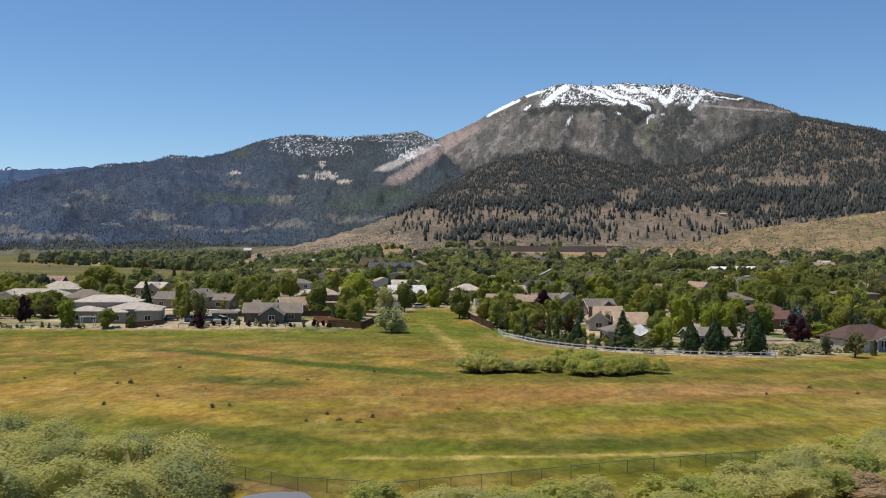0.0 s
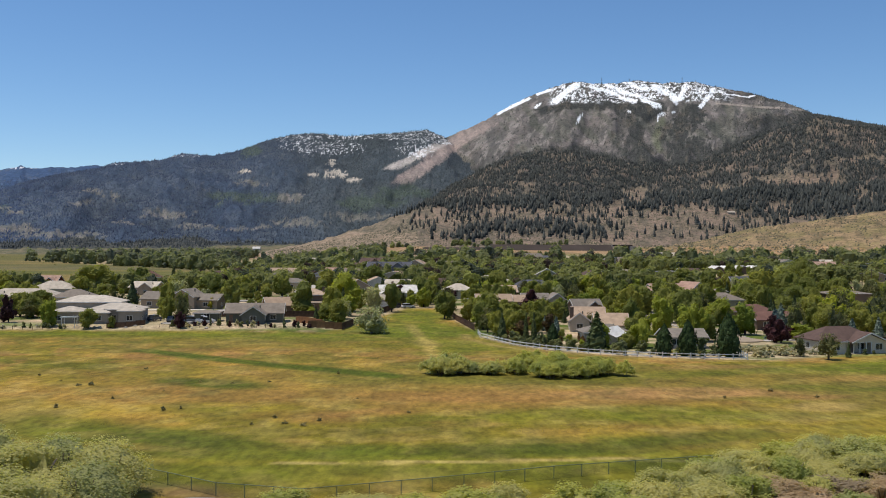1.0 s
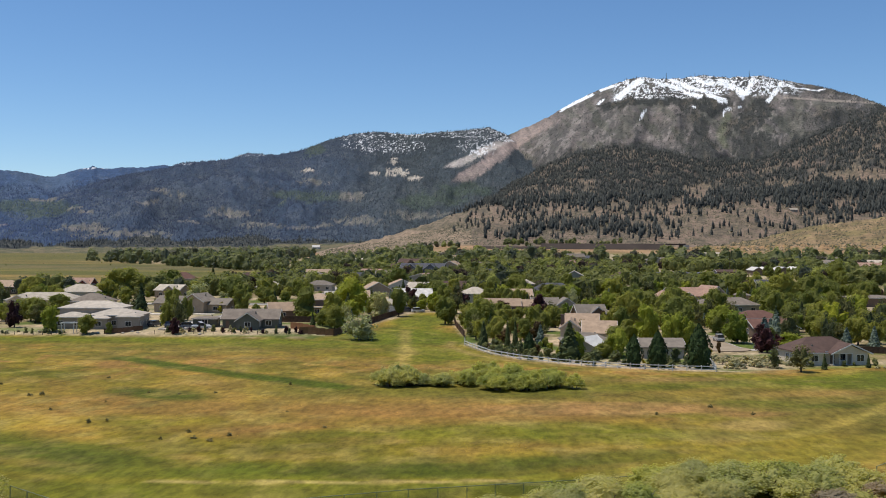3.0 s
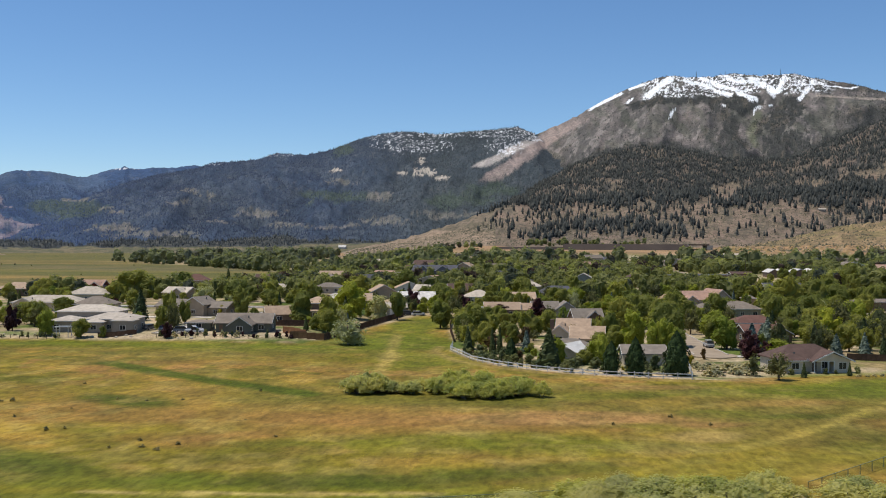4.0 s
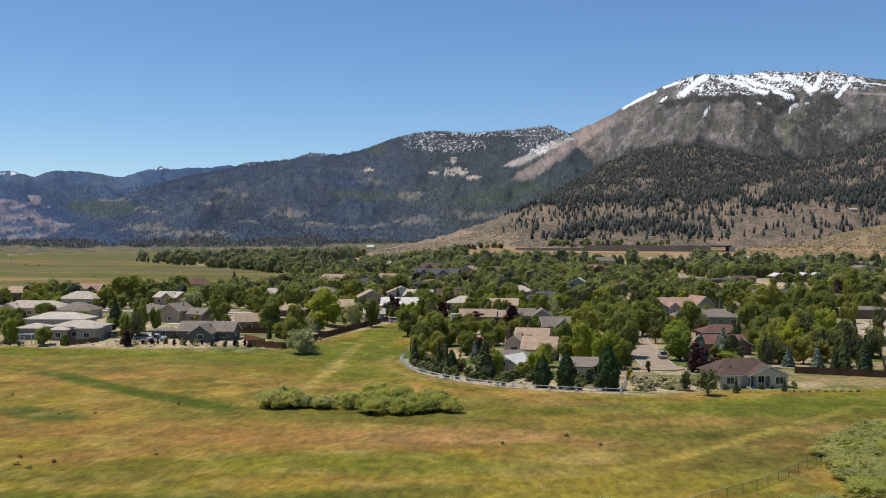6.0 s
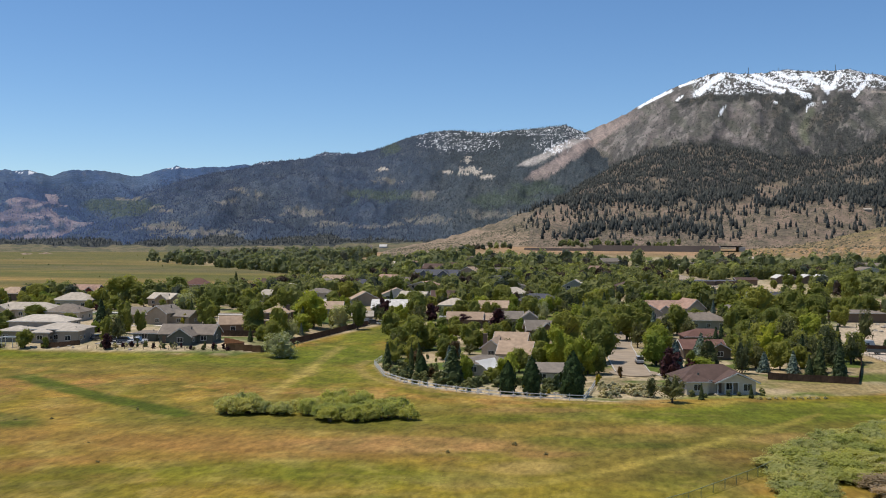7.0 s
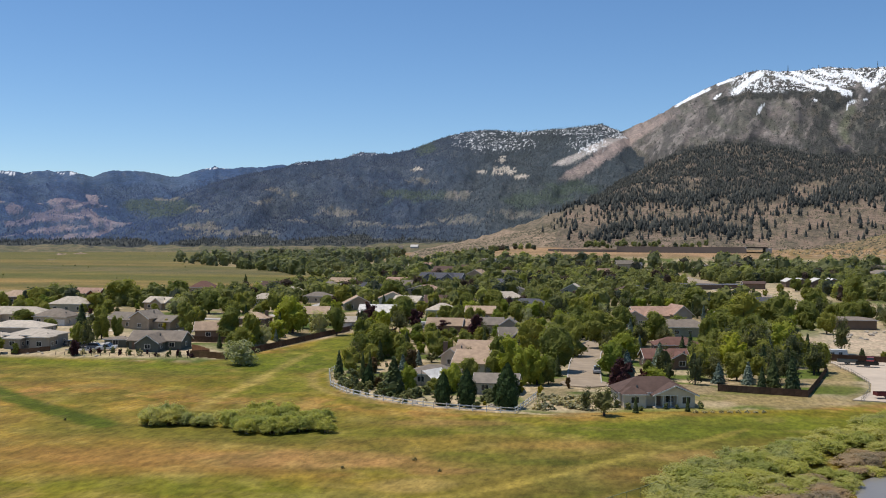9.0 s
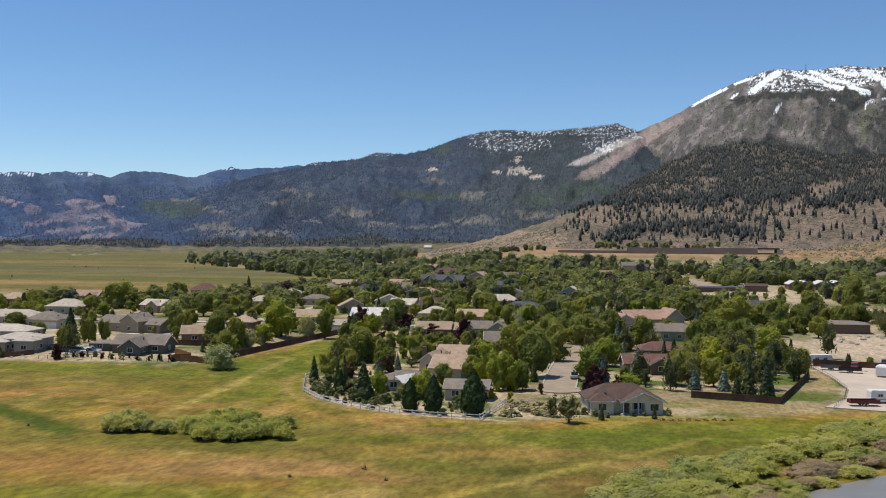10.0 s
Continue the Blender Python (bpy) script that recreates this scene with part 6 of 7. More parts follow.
def fill_garden(kinds, n, x0, x1, y0, y1, h0, h1, ok):
    k = 0
    for _ in range(n * 30):
        x, y = gg.uniform(x0, x1), gg.uniform(y0, y1)
        h = gg.uniform(h0, h1)
        kind = gg.choice(kinds)
        w = h * (0.5 if kind in ("spruce", "bluespruce") else gg.uniform(0.75, 1.0))
        if ok(x, y) and all(math.hypot(x - px, y - py) > 0.55 * (w / 2 + pr) for px, py, pr in planted) and not any(abs(x - hx) < hr * 0.8 and abs(y - hy) < hr * 0.8 for hx, hy, hr in built):
            plant(kind, x, y, h, w)
            k += 1
        if k >= n:
            break


def fence_x(y):
    return float(np.interp(y, [196.5, 199, 203, 206, 213, 222, 242], [66, 50, 41, 36, 28, 21.5, 14.6]))


fill_garden(("leafy", "bush", "bush", "bright", "bush", "russet"), 40, 17, 64, 203, 258, 0.9, 2.6, lambda x, y: x > fence_x(y) + 2.5)
fill_garden(("pine", "leafy", "pine", "spruce", "pine", "leafy"), 36, 100, 134, 236, 300, 5.0, 8.6, lambda x, y: y > 239 - 0.25 * (x - 100) and x < 121 + 0.29 * (y - 230))


def near_house(x, y, margin):
    return any(abs(x - hx) < hr + margin and -hr - margin - (3 if x > 15 else 8) < y - hy < hr + margin for hx, hy, hr in built)


def on_road(x, y, margin=1.5):
    for pts, half in ROADS:
        for (ax, ay), (bx, by) in zip(pts, pts[1:]):
            dx, dy = bx - ax, by - ay
            t = max(0, min(1, ((x - ax) * dx + (y - ay) * dy) / (dx * dx + dy * dy)))
            if math.hypot(x - ax - t * dx, y - ay - t * dy) < half + margin:
                return True
    return False


# plan lines of the streets, with half widths
ROADS = (
    (((76.6, 240), (74.9, 268), (73.7, 300), (74.6, 326), (78, 345)), 3.8),
    (((104, 738), (122, 650), (137, 578), (152, 525), (172, 478), (192, 447), (250, 405), (380, 360)), 7.5),
    (((-66, 262), (-66, 300), (-60, 345), (-58, 420), (-66, 520)), 3.4),
    (((-150, 370), (-100, 372), (-58, 372)), 3.4),
)


def road(points, half, mat, name, label, kerb=True):
    """A strip of paving that follows the ground, with raised kerbs."""
    pts = along(points, 3.0)
    left, right = [], []
    for i, (x, y) in enumerate(pts):
        ax, ay = pts[max(0, i - 1)]
        bx, by = pts[min(len(pts) - 1, i + 1)]
        d = math.hypot(bx - ax, by - ay)
        nx, ny = -(by - ay) / d, (bx - ax) / d
        left.append((x + nx * half, y + ny * half))
        right.append((x - nx * half, y - ny * half))
    v, f = [], []
    for a, b in zip(left, right):
        zz = max(gz(*a), gz(*b)) + 0.16
        v += [(*a, zz), (*b, zz)]
    for i in range(len(pts) - 1):
        f.append((2 * i, 2 * i + 1, 2 * i + 3, 2 * i + 2))
    ob = tagged(link_mesh(name, v, f, mat), label, "road", kind="structure")
    if kerb:
        for side, k in ((left, 1), (right, -1)):
            bm = bmesh.new()
            for (ax, ay), (bx, by) in zip(side, side[1:]):
                d = math.hypot(bx - ax, by - ay)
                nx, ny = -k * (by - ay) / d * -1, k * (bx - ax) / d * -1
                za, zb = max(gz(ax, ay), gz(bx, by)) + 0.30, max(gz(ax, ay), gz(bx, by)) - 0.3
                q = [(ax, ay), (bx, by), (bx - nx * 0.3, by - ny * 0.3), (ax - nx * 0.3, ay - ny * 0.3)]
                top = [bm.verts.new((*p, za)) for p in q]
                low = [bm.verts.new((*p, zb)) for p in q]
                bm.faces.new(top)
                for i in range(4):
                    bm.faces.new((top[i], top[(i + 1) % 4], low[(i + 1) % 4], low[i]))
            part("kerb", bm, M["concrete"], ob)


road(ROADS[0][0], ROADS[0][1], M["asphalt"], "road", "pale worn asphalt street between gardens")
road(ROADS[1][0], ROADS[1][1], M["asphalt"], "road", "grey road through the commercial lots")
road(ROADS[2][0], ROADS[2][1], M["concrete"], "road", "pale driveway street on the west side")
road(ROADS[3][0], ROADS[3][1], M["concrete"], "road", "pale side street on the west side")

road(((81.5, 237), (86, 239), (90, 240)), 1.8, M["concrete"], "driveway", "short pale concrete driveway off the street", kerb=False)

def slab(x, y, w, d, rz, label):
    """A poured patio with a thickness."""
    ob = thing("patio", x, y, rz, max(gz(x - w / 2, y - d / 2), gz(x + w / 2, y + d / 2)), label, "pavement", kind="structure")
    part("slab", boxes((-w / 2, w / 2, -d / 2, d / 2, -0.5, 0.12)), M["patio"], ob)


M["patio"] = paint("pale_patio_concrete", (0.62, 0.55, 0.45), 0.9, 0.1, 0.4)
slab(-76.5, 282, 9, 4, 6, "pale concrete patio beside the cream house")
slab(-62.5, 275, 8, 4, 10, "pale concrete drive between two houses")
slab(-92, 319.5, 12, 4, -8, "pale concrete drive before the tan house")
slab(-76, 320.5, 7, 4, -8, "pale concrete drive with parked cars near it")
slab(-138, 384, 10, 4, 0, "pale concrete drive on the west side street")

# turning circle at the street's end
bm = bmesh.new()
ring = [bm.verts.new((76.8 + 5.6 * math.cos(a), 239 + 5.6 * math.sin(a), gz(77, 240) + 0.20)) for a in (math.tau * i / 36 for i in range(36))]
low = [bm.verts.new((v.co.x, v.co.y, v.co.z - 0.3)) for v in ring]
bm.faces.new(ring)
for i in range(36):
    bm.faces.new((ring[i], ring[(i + 1) % 36], low[(i + 1) % 36], low[i]))
me = bpy.data.meshes.new("road")
bm.to_mesh(me)
bm.free()
me.materials.append(M["asphalt"])
tagged(new("road", me), "round asphalt turning circle of the cul-de-sac", "road", kind="structure")

# paved yard at the east edge
LOT = ((139, 296), (141.2, 272), (141.5, 254), (138.5, 240), (132.5, 228), (150, 224), (190, 236), (196, 288), (165, 298))
bm = bmesh.new()
top = [bm.verts.new((x, y, gz(x, y) + 0.22)) for x, y in LOT]
low = [bm.verts.new((x, y, gz(x, y) - 0.3)) for x, y in LOT]
bm.faces.new(top)
for i in range(len(LOT)):
    bm.faces.new((top[i], top[(i + 1) % len(LOT)], low[(i + 1) % len(LOT)], low[i]))
me = bpy.data.meshes.new("pavement")
bm.to_mesh(me)
bm.free()
me.materials.append(M["lot"])
tagged(new("pavement", me), "pale gravelled yard with a curved edge", "pavement", kind="structure")

# crowns that reach over the street
plant("leafy", 66.0, 312.0, 10.5, 11.0)
plant("leafy", 79.2, 316.0, 10.0, 11.0)
plant("leafy", 71.5, 338.0, 9.5, 10.0)
plant("bright", 84.5, 285.0, 8.0, 8.0)

# ---- more garden trees, scattered over the town ----
def free_spot(x, y, w, gap):
    if near_house(x, y, 0.6 * w) or on_road(x, y, 0.3 * w):
        return False
    if float(town_mask(np.array([x]), np.array([y]))[0]) < 0.9:
        return False
    if -24 < x < 14 and y < 345:
        return False
    if x < 66 and y < 262 or 66 < x < 120 and y < 238:
        return False
    if 98 < x < 136 and y < 285 or 136 < x < 230 and 215 < y < 372:
        return False
    if x < -30 and y < 275:
        return False
    return all(math.hypot(x - px, y - py) > gap * (w / 2 + pr) for px, py, pr in planted)


scatter = random.Random(21)
for _ in range(16000):
    y = scatter.uniform(203, 440)
    half = 0.62 * y
    x = scatter.uniform(max(-215, 20 - half), min(240, 70 + 0.5 * y))
    h = scatter.uniform(3.5, 8.6) if y > 250 else scatter.uniform(2.5, 6.0)
    w = h * scatter.uniform(0.7, 1.05)
    kind = scatter.choices(("leafy", "bright", "spruce", "bluespruce", "plum", "pine", "cottonwood", "olive"), (5, 3.4, 2.4, 0.9, 0.8, 3.4, 4.4, 0.6))[0]
    if x < -30:
        h, w = 0.72 * h, 0.8 * w
    if 12 < x < 64 and y < 352:
        h, w = 0.72 * h, 0.80 * w
    if kind in ("spruce", "bluespruce"):
        w = h * 0.5
    if kind == "plum":
        h, w = h * 0.6, w * 0.6
    if kind == "cottonwood":
        h, w = h * 1.15, w * 1.2
    if x < -30 and scatter.random() < 0.62:
        continue
    if free_spot(x, y, w, 0.50):
        plant(kind, x, y, h, w)
    if len(planted) > 800:
        break


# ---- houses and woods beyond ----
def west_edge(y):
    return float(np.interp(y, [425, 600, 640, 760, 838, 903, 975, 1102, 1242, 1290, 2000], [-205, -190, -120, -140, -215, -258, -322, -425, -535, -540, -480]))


far = random.Random(5)
for _ in range(900):
    y = far.uniform(430, 860)
    x = far.uniform(max(-170 - 0.6 * (y - 634), -330), 60 + 0.48 * y)
    if x < west_edge(y) + 70 or near_house(x, y, 8) or on_road(x, y, 10):
        continue
    w = far.uniform(11, 17)
    turn, size = far.uniform(-25, 25), [(0, 0, w, far.uniform(8, 11), far.choice((2.9, 3.1, 4.8)), far.uniform(2.0, 3.2), far.choice(("hip", "x", "x", "y")))]
    walls, tiles = far.choice(("cream", "white", "tan", "grey", "brown")), far.choice(("grey", "light", "tan", "dun", "pink", "light", "slate", "brown", "tan"))
    if not (105 < x < 235 and 440 < y < 730):
        house(x, y, turn, size, walls, tiles, "distant house half hidden among trees", windows=y < 620)
    if len(built) > 100:
        break


def wood_stuff(name, label, places, heights, quads, seed, cover, zs=None):
    """Many crowns joined in one mesh; each has its own tone, greyed by painted haze (cover)."""
    g = np.random.default_rng(seed)
    protos = []
    for k in range(5):
        v, f = crown_mesh("cottonwood" if k % 2 else "leafy", 20 + k, quads / 1600)
        protos.append(v)
    vs, cs = [], []
    for k, ((x, y), h) in enumerate(zip(places, heights)):
        z0 = gz(x, y) if zs is None else zs[k]
        p = protos[g.integers(5)]
        w = h * g.uniform(0.8, 1.25)
        a = g.uniform(0, math.tau)
        c, s = math.cos(a), math.sin(a)
        px, py = (p[:, 0] * c - p[:, 1] * s) * w, (p[:, 0] * s + p[:, 1] * c) * w
        vs.append(np.stack([x + px, y + py, z0 - 0.12 * h + p[:, 2] * h * 1.1], 1))
        q = g.random()
        tone = np.array((0.136, 0.150, 0.054)) * (1 - q) + np.array((0.236, 0.242, 0.082)) * q
        if g.random() < 0.10:
            tone = np.array((0.29, 0.30, 0.085))
        if g.random() < 0.10:
            tone = np.array((0.075, 0.090, 0.060))
        if g.random() < 0.05:
            tone = np.array((0.080, 0.058, 0.044))
        # cover: share of haze put into the tone, more for farther belts
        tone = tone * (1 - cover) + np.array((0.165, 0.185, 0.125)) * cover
        cs.append(np.repeat(tone[None], len(p), 0))
    v = np.concatenate(vs)
    ob = link_mesh(name, v, np.arange(len(v)).reshape(-1, 3), M["wood"], colours=np.concatenate(cs), attr="tint")
    return tagged(ob, label, "woodland", kind="stuff")


def spots(seed, n, y0, y1, left, right, gap, avoid=True, clear=()):
    g, out = random.Random(seed), []
    grid = {}
    for _ in range(n * 6):
        y = y0 + (y1 - y0) * g.random() ** 0.9
        x = g.uniform(left(y), right(y))
        if avoid and (any(abs(x - hx) < hr + 2 and -hr - 13 < y - hy < hr + 2 for hx, hy, hr in built if abs(y - hy) < 60) or on_road(x, y, 3)):
            continue
        if any(a < x < b and c < y < d for a, b, c, d in clear):
            continue
        if fbm(np.array([x / 60]), np.array([y / 60]), 501, 3)[0] < (0.33 if y < 720 else 0.42):
            continue
        key = (int(x // gap), int(y // gap))
        if any(math.hypot(x - p[0], y - p[1]) < gap for i in (-1, 0, 1) for j in (-1, 0, 1) for p in grid.get((key[0] + i, key[1] + j), ())):
            continue
        grid.setdefault(key, []).append((x, y))
        out.append((x, y))
        if len(out) >= n:
            break
    return out


hg = random.Random(77)
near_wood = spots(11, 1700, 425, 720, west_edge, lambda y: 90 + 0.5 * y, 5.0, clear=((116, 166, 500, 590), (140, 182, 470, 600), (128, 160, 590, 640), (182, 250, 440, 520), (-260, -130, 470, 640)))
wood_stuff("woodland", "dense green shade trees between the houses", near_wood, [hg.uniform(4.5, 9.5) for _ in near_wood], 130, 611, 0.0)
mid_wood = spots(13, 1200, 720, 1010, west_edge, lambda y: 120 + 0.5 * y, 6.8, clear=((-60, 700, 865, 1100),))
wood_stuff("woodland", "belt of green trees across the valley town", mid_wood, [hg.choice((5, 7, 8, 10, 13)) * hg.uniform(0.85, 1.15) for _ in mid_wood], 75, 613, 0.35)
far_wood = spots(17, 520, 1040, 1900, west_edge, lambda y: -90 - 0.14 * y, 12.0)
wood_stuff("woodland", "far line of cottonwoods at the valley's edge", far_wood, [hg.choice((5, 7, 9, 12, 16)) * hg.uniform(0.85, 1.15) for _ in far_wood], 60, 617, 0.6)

# willows along the creek below the dry foothill
creek_rng = np.random.default_rng(43)
cb, cr = np.concatenate([creek_rng.uniform(-1.8, 4.8, 70), creek_rng.uniform(-11.5, -4.5, 40)]), np.concatenate([creek_rng.normal(1405, 12, 70), creek_rng.normal(1330, 25, 40)])
cz = np.maximum(mountain_z(cb, cr)[0], ground_z(CENTRE[0] + cr * np.sin(np.radians(cb)), cr * np.cos(np.radians(cb))))
wood_stuff("woodland", "green creek willows below the dry foothill", [(CENTRE[0] + r * math.sin(radians(b)), r * math.cos(radians(b))) for b, r in zip(cb, cr)], list(creek_rng.uniform(3.5, 9.0, len(cb))), 60, 621, 0.2, list(cz))

brush_rng = random.Random(4)
field_brush = [(brush_rng.uniform(-900, -140), brush_rng.uniform(640, 1700)) for _ in range(160)]
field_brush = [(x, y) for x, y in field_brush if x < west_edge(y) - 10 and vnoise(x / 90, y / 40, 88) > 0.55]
wood_stuff("field_brush", "low grey-green brush on the open valley field", field_brush, [brush_rng.uniform(0.8, 1.8) for _ in field_brush], 40, 619, 0)

# ---- willows ----
wg = random.Random(9)


def thicket(kind, line, n, depth, h0, h1, w0, w1):
    """Overlapping shrubs along a plan line."""
    pts = along(line, 0.5)
    for i in range(n):
        x, y = pts[int(wg.random() * len(pts))]
        plant(kind, x + wg.uniform(-depth, depth), y + wg.uniform(-depth, depth), wg.uniform(h0, h1), wg.uniform(w0, w1))


def inside(x, y, poly):
    hit = False
    for (ax, ay), (bx, by) in zip(poly, poly[1:] + poly[:1]):
        if (ay > y) != (by > y) and x < ax + (y - ay) / (by - ay) * (bx - ax):
            hit = not hit
    return hit


def brush(kinds, poly, step, h0, h1, w0, w1):
    """Shrubs filling a piece of ground, on a loose grid."""
    poly = list(poly)
    y = min(p[1] for p in poly)
    while y < max(p[1] for p in poly):
        x = min(p[0] for p in poly)
        while x < max(p[0] for p in poly):
            px, py = x + wg.uniform(-0.45, 0.45) * step, y + wg.uniform(-0.45, 0.45) * step
            if inside(px, py, poly):
                plant(wg.choice(kinds), px, py, wg.uniform(h0, h1), wg.uniform(w0, w1))
            x += step
        y += step


brush(("willow",), ((-58, 109), (-46, 102), (-36, 95), (-28, 90), (-21, 84.5), (-19.5, 77), (-22, 70), (-40, 66), (-56, 80)), 4.4, 5.0, 6.3, 7.0, 9.0)
brush(("willow", "willow_green"), ((-6, 79), (4, 81), (12, 82), (15, 74), (-6, 71)), 3.4, 2.3, 3.2, 4.8, 6.2)
brush(("willow", "willow", "willow_green"), ((15, 80), (24, 88), (33, 93.5), (37, 100), (46, 103.5), (49, 95), (34, 84), (18, 74)), 3.6, 2.5, 3.7, 5.0, 6.8)
brush(("willow_green", "willow_far", "willow_far"), ((46, 103.5), (54, 107), (62, 108.5), (66, 102), (60, 97), (49, 93)), 3.7, 2.6, 3.8, 5.2, 6.8)
brush(("willow_far", "willow_far", "willow_green"), ((66, 105), (78, 110.5), (85, 113.5), (90, 124), (92, 136), (100, 132), (92, 118), (84, 108), (70, 100)), 4.2, 2.2, 3.4, 5.2, 7.2)
brush(("willow_far", "willow_green", "willow_green", "willow_far"), ((91, 136), (94, 149), (99, 160), (111, 173), (124, 190), (140, 214), (154, 217), (138, 196), (120, 173), (110, 154), (102, 138)), 3.8, 1.9, 3.2, 5.6, 7.6)
brush(("twigs", "twigs", "willow_far"), ((36, 86), (48, 92), (58, 97), (70, 101), (66, 94), (50, 85), (37, 80)), 3.0, 1.6, 2.7, 3.8, 5.4)
brush(("twigs", "willow_far", "twigs", "twigs", "willow_green"), ((100, 127), (106, 141), (114, 157), (126, 175), (138, 193), (148, 206), (154, 200), (138, 180), (128, 166), (117, 148), (107, 127)), 3.3, 1.4, 2.4, 4.2, 6.0)
# the row in the middle of the meadow
thicket("willow_far", ((4.5, 171), (9.5, 173)), 12, 2.2, 3.2, 4.7, 4.2, 6)
thicket("willow_far", ((11, 173), (21, 179)), 15, 3.0, 1.8, 3.2, 3.6, 5.5)
thicket("willow_green", ((20, 178), (31, 179), (36, 175)), 18, 3.0, 2.8, 4.6, 4.2, 6)
thicket("willow_green", ((21, 171), (27, 169), (34, 171), (36, 173)), 20, 2.8, 2.4, 3.9, 3.6, 5.5)

# clumps of rushes and low shrubs in the meadow
for x, y, s in ((-51, 154.5, 1.0), (-49.2, 155, 1.1), (-33, 159, 0.6), (-27.5, 158, 0.7), (-31, 131.5, 1.0), (-29, 133, 0.7), (-10.5, 120.5, 1.1), (-62, 166, 0.8), (-41, 141, 0.7), (-47, 176, 0.9), (-68, 160, 0.7), (-15, 126, 0.8), (-13, 122, 0.9), (-9, 124, 0.9), (-17, 121, 0.7), (-22, 160, 0.8), (-46, 133, 1.0), (-12, 171, 0.9), (2, 131, 0.7), (57, 153, 1.0), (62, 147, 0.8), (-6, 143, 0.5), (48, 146, 0.7), (-36, 149, 0.5), (-56, 160, 0.5), (-72, 158, 0.7)):
    plant("tuft", x, y, 0.75 * s, s * 0.95)


def grass_stuff(n, x0, x1, y0, y1, h0, h1, seed, name, label):
    """Bunches of grass standing on the meadow, in the meadow's own tones."""
    g = np.random.default_rng(seed)
    x, y = g.uniform(x0, x1, n), y0 + (y1 - y0) * g.random(n) ** 1.3
    keep = (town_mask(x, y) < 0.1) & (g.random(n) < ss(fbm(x / 6, y / 6, 701, 3), 0.35, 0.6))
    x, y = x[keep], y[keep]
    n = len(x)
    tone = ground_colour(x, y) * g.uniform(1.0, 1.9, (n, 1))
    h, z = g.uniform(h0, h1, n), ground_z(x, y) - 0.12
    vs = []
    for k in range(4):
        a, lean = g.uniform(0, math.tau, n), g.uniform(0.05, 0.3, n)
        w = h * g.uniform(0.12, 0.25, n)
        ox, oy = x + g.normal(0, 0.12, n), y + g.normal(0, 0.12, n)
        c, s = np.cos(a), np.sin(a)
        vs.append(np.stack([np.stack([ox - w * s, oy + w * c, z], 1), np.stack([ox + w * s, oy - w * c, z], 1), np.stack([ox + lean * c, oy + lean * s, z + h + 0.12], 1)], 1))
    v = np.concatenate(vs).reshape(-1, 3)
    ob = link_mesh(name, v, np.arange(len(v)).reshape(-1, 3), M["wood"], colours=np.tile(np.repeat(tone, 3, 0), (4, 1)), attr="tint")
    tagged(ob, label, "grass", kind="stuff")


grass_stuff(30000, -75, 135, 92, 200, 0.05, 0.16, 703, "meadow_grass", "uneven bunches of golden and green meadow grass")


# ---- fences ----
def rail_fence(points, name="rail_fence"):
    ob = thing(name, 0, 0, 0, 0, "white vinyl two-rail fence along the garden edge", "fence")
    pts = along(points, 2.4)
    post = boxes((-0.07, 0.07, -0.07, 0.07, -0.3, 1.25), (-0.09, 0.09, -0.09, 0.09, 1.25, 1.30))
    first = part("post", post, M["white_rail"], ob)
    for i, (x, y) in enumerate(pts):
        p = first if i == 0 else new("post", first.data)
        p.parent = ob
        p.matrix_basis = pose(x, y, gz(x, y))
    for (ax, ay), (bx, by) in zip(pts, pts[1:]):
        for h in (0.45, 1.05):
            d = math.hypot(bx - ax, by - ay)
            r = part("rail", boxes((0.075, d - 0.075, -0.03, 0.03, h - 0.075, h + 0.075)), M["white_rail"], ob)
            r.matrix_basis = pose(ax, ay, gz(ax, ay), 0, -math.degrees(math.atan2(gz(bx, by) - gz(ax, ay), d)), math.degrees(math.atan2(by - ay, bx - ax)))


rail_fence(((14.2, 252), (14.6, 242), (21.5, 222), (28, 213), (36, 206), (43, 202), (50, 199), (58, 197.3), (66.3, 196.7), (67.5, 208), (68.5, 221)))


def board_fence(points, mat, label, height=1.8):
    ob = thing("board_fence", 0, 0, 0, 0, label, "fence")
    pts = along(points, 2.4)
    first = None
    for (ax, ay), (bx, by) in zip(pts, pts[1:]):
        d, a = math.hypot(bx - ax, by - ay), math.degrees(math.atan2(by - ay, bx - ax))
        if first is None:
            bm, line = bmesh.new(), []
            for i in range(16):
                k = 0.012 if i % 2 else -0.012
                line += [(0.15 * i, k), (0.15 * i + 0.149, k)]
            line += [(px, 0.03 + py) for px, py in line[::-1]]
            low, top = [bm.verts.new((*p, 0.03)) for p in line], [bm.verts.new((*p, height)) for p in line]
            for i in range(len(line)):
                j = (i + 1) % len(line)
                bm.faces.new((low[i], low[j], top[j], top[i]))
            m_half = len(line) // 2
            for i in range(m_half - 1):
                bm.faces.new((top[i], top[i + 1], top[len(line) - 2 - i], top[len(line) - 1 - i]))
            first = part("panel", bm, mat, ob)
            first_post = part("post", boxes((-0.05, 0.05, -0.05, 0.05, -0.4, height + 0.05)), mat, ob)
            p, q = first, first_post
        else:
            p, q = new("panel", first.data), new("post", first_post.data)
        p.parent = q.parent = ob
        p.matrix_basis = pose(ax, ay, gz(ax, ay), 0, 0, a) @ Matrix.Diagonal((d / 2.4, 1, 1, 1))
        q.matrix_basis = pose(ax, ay, gz(ax, ay), 0, 0, a)


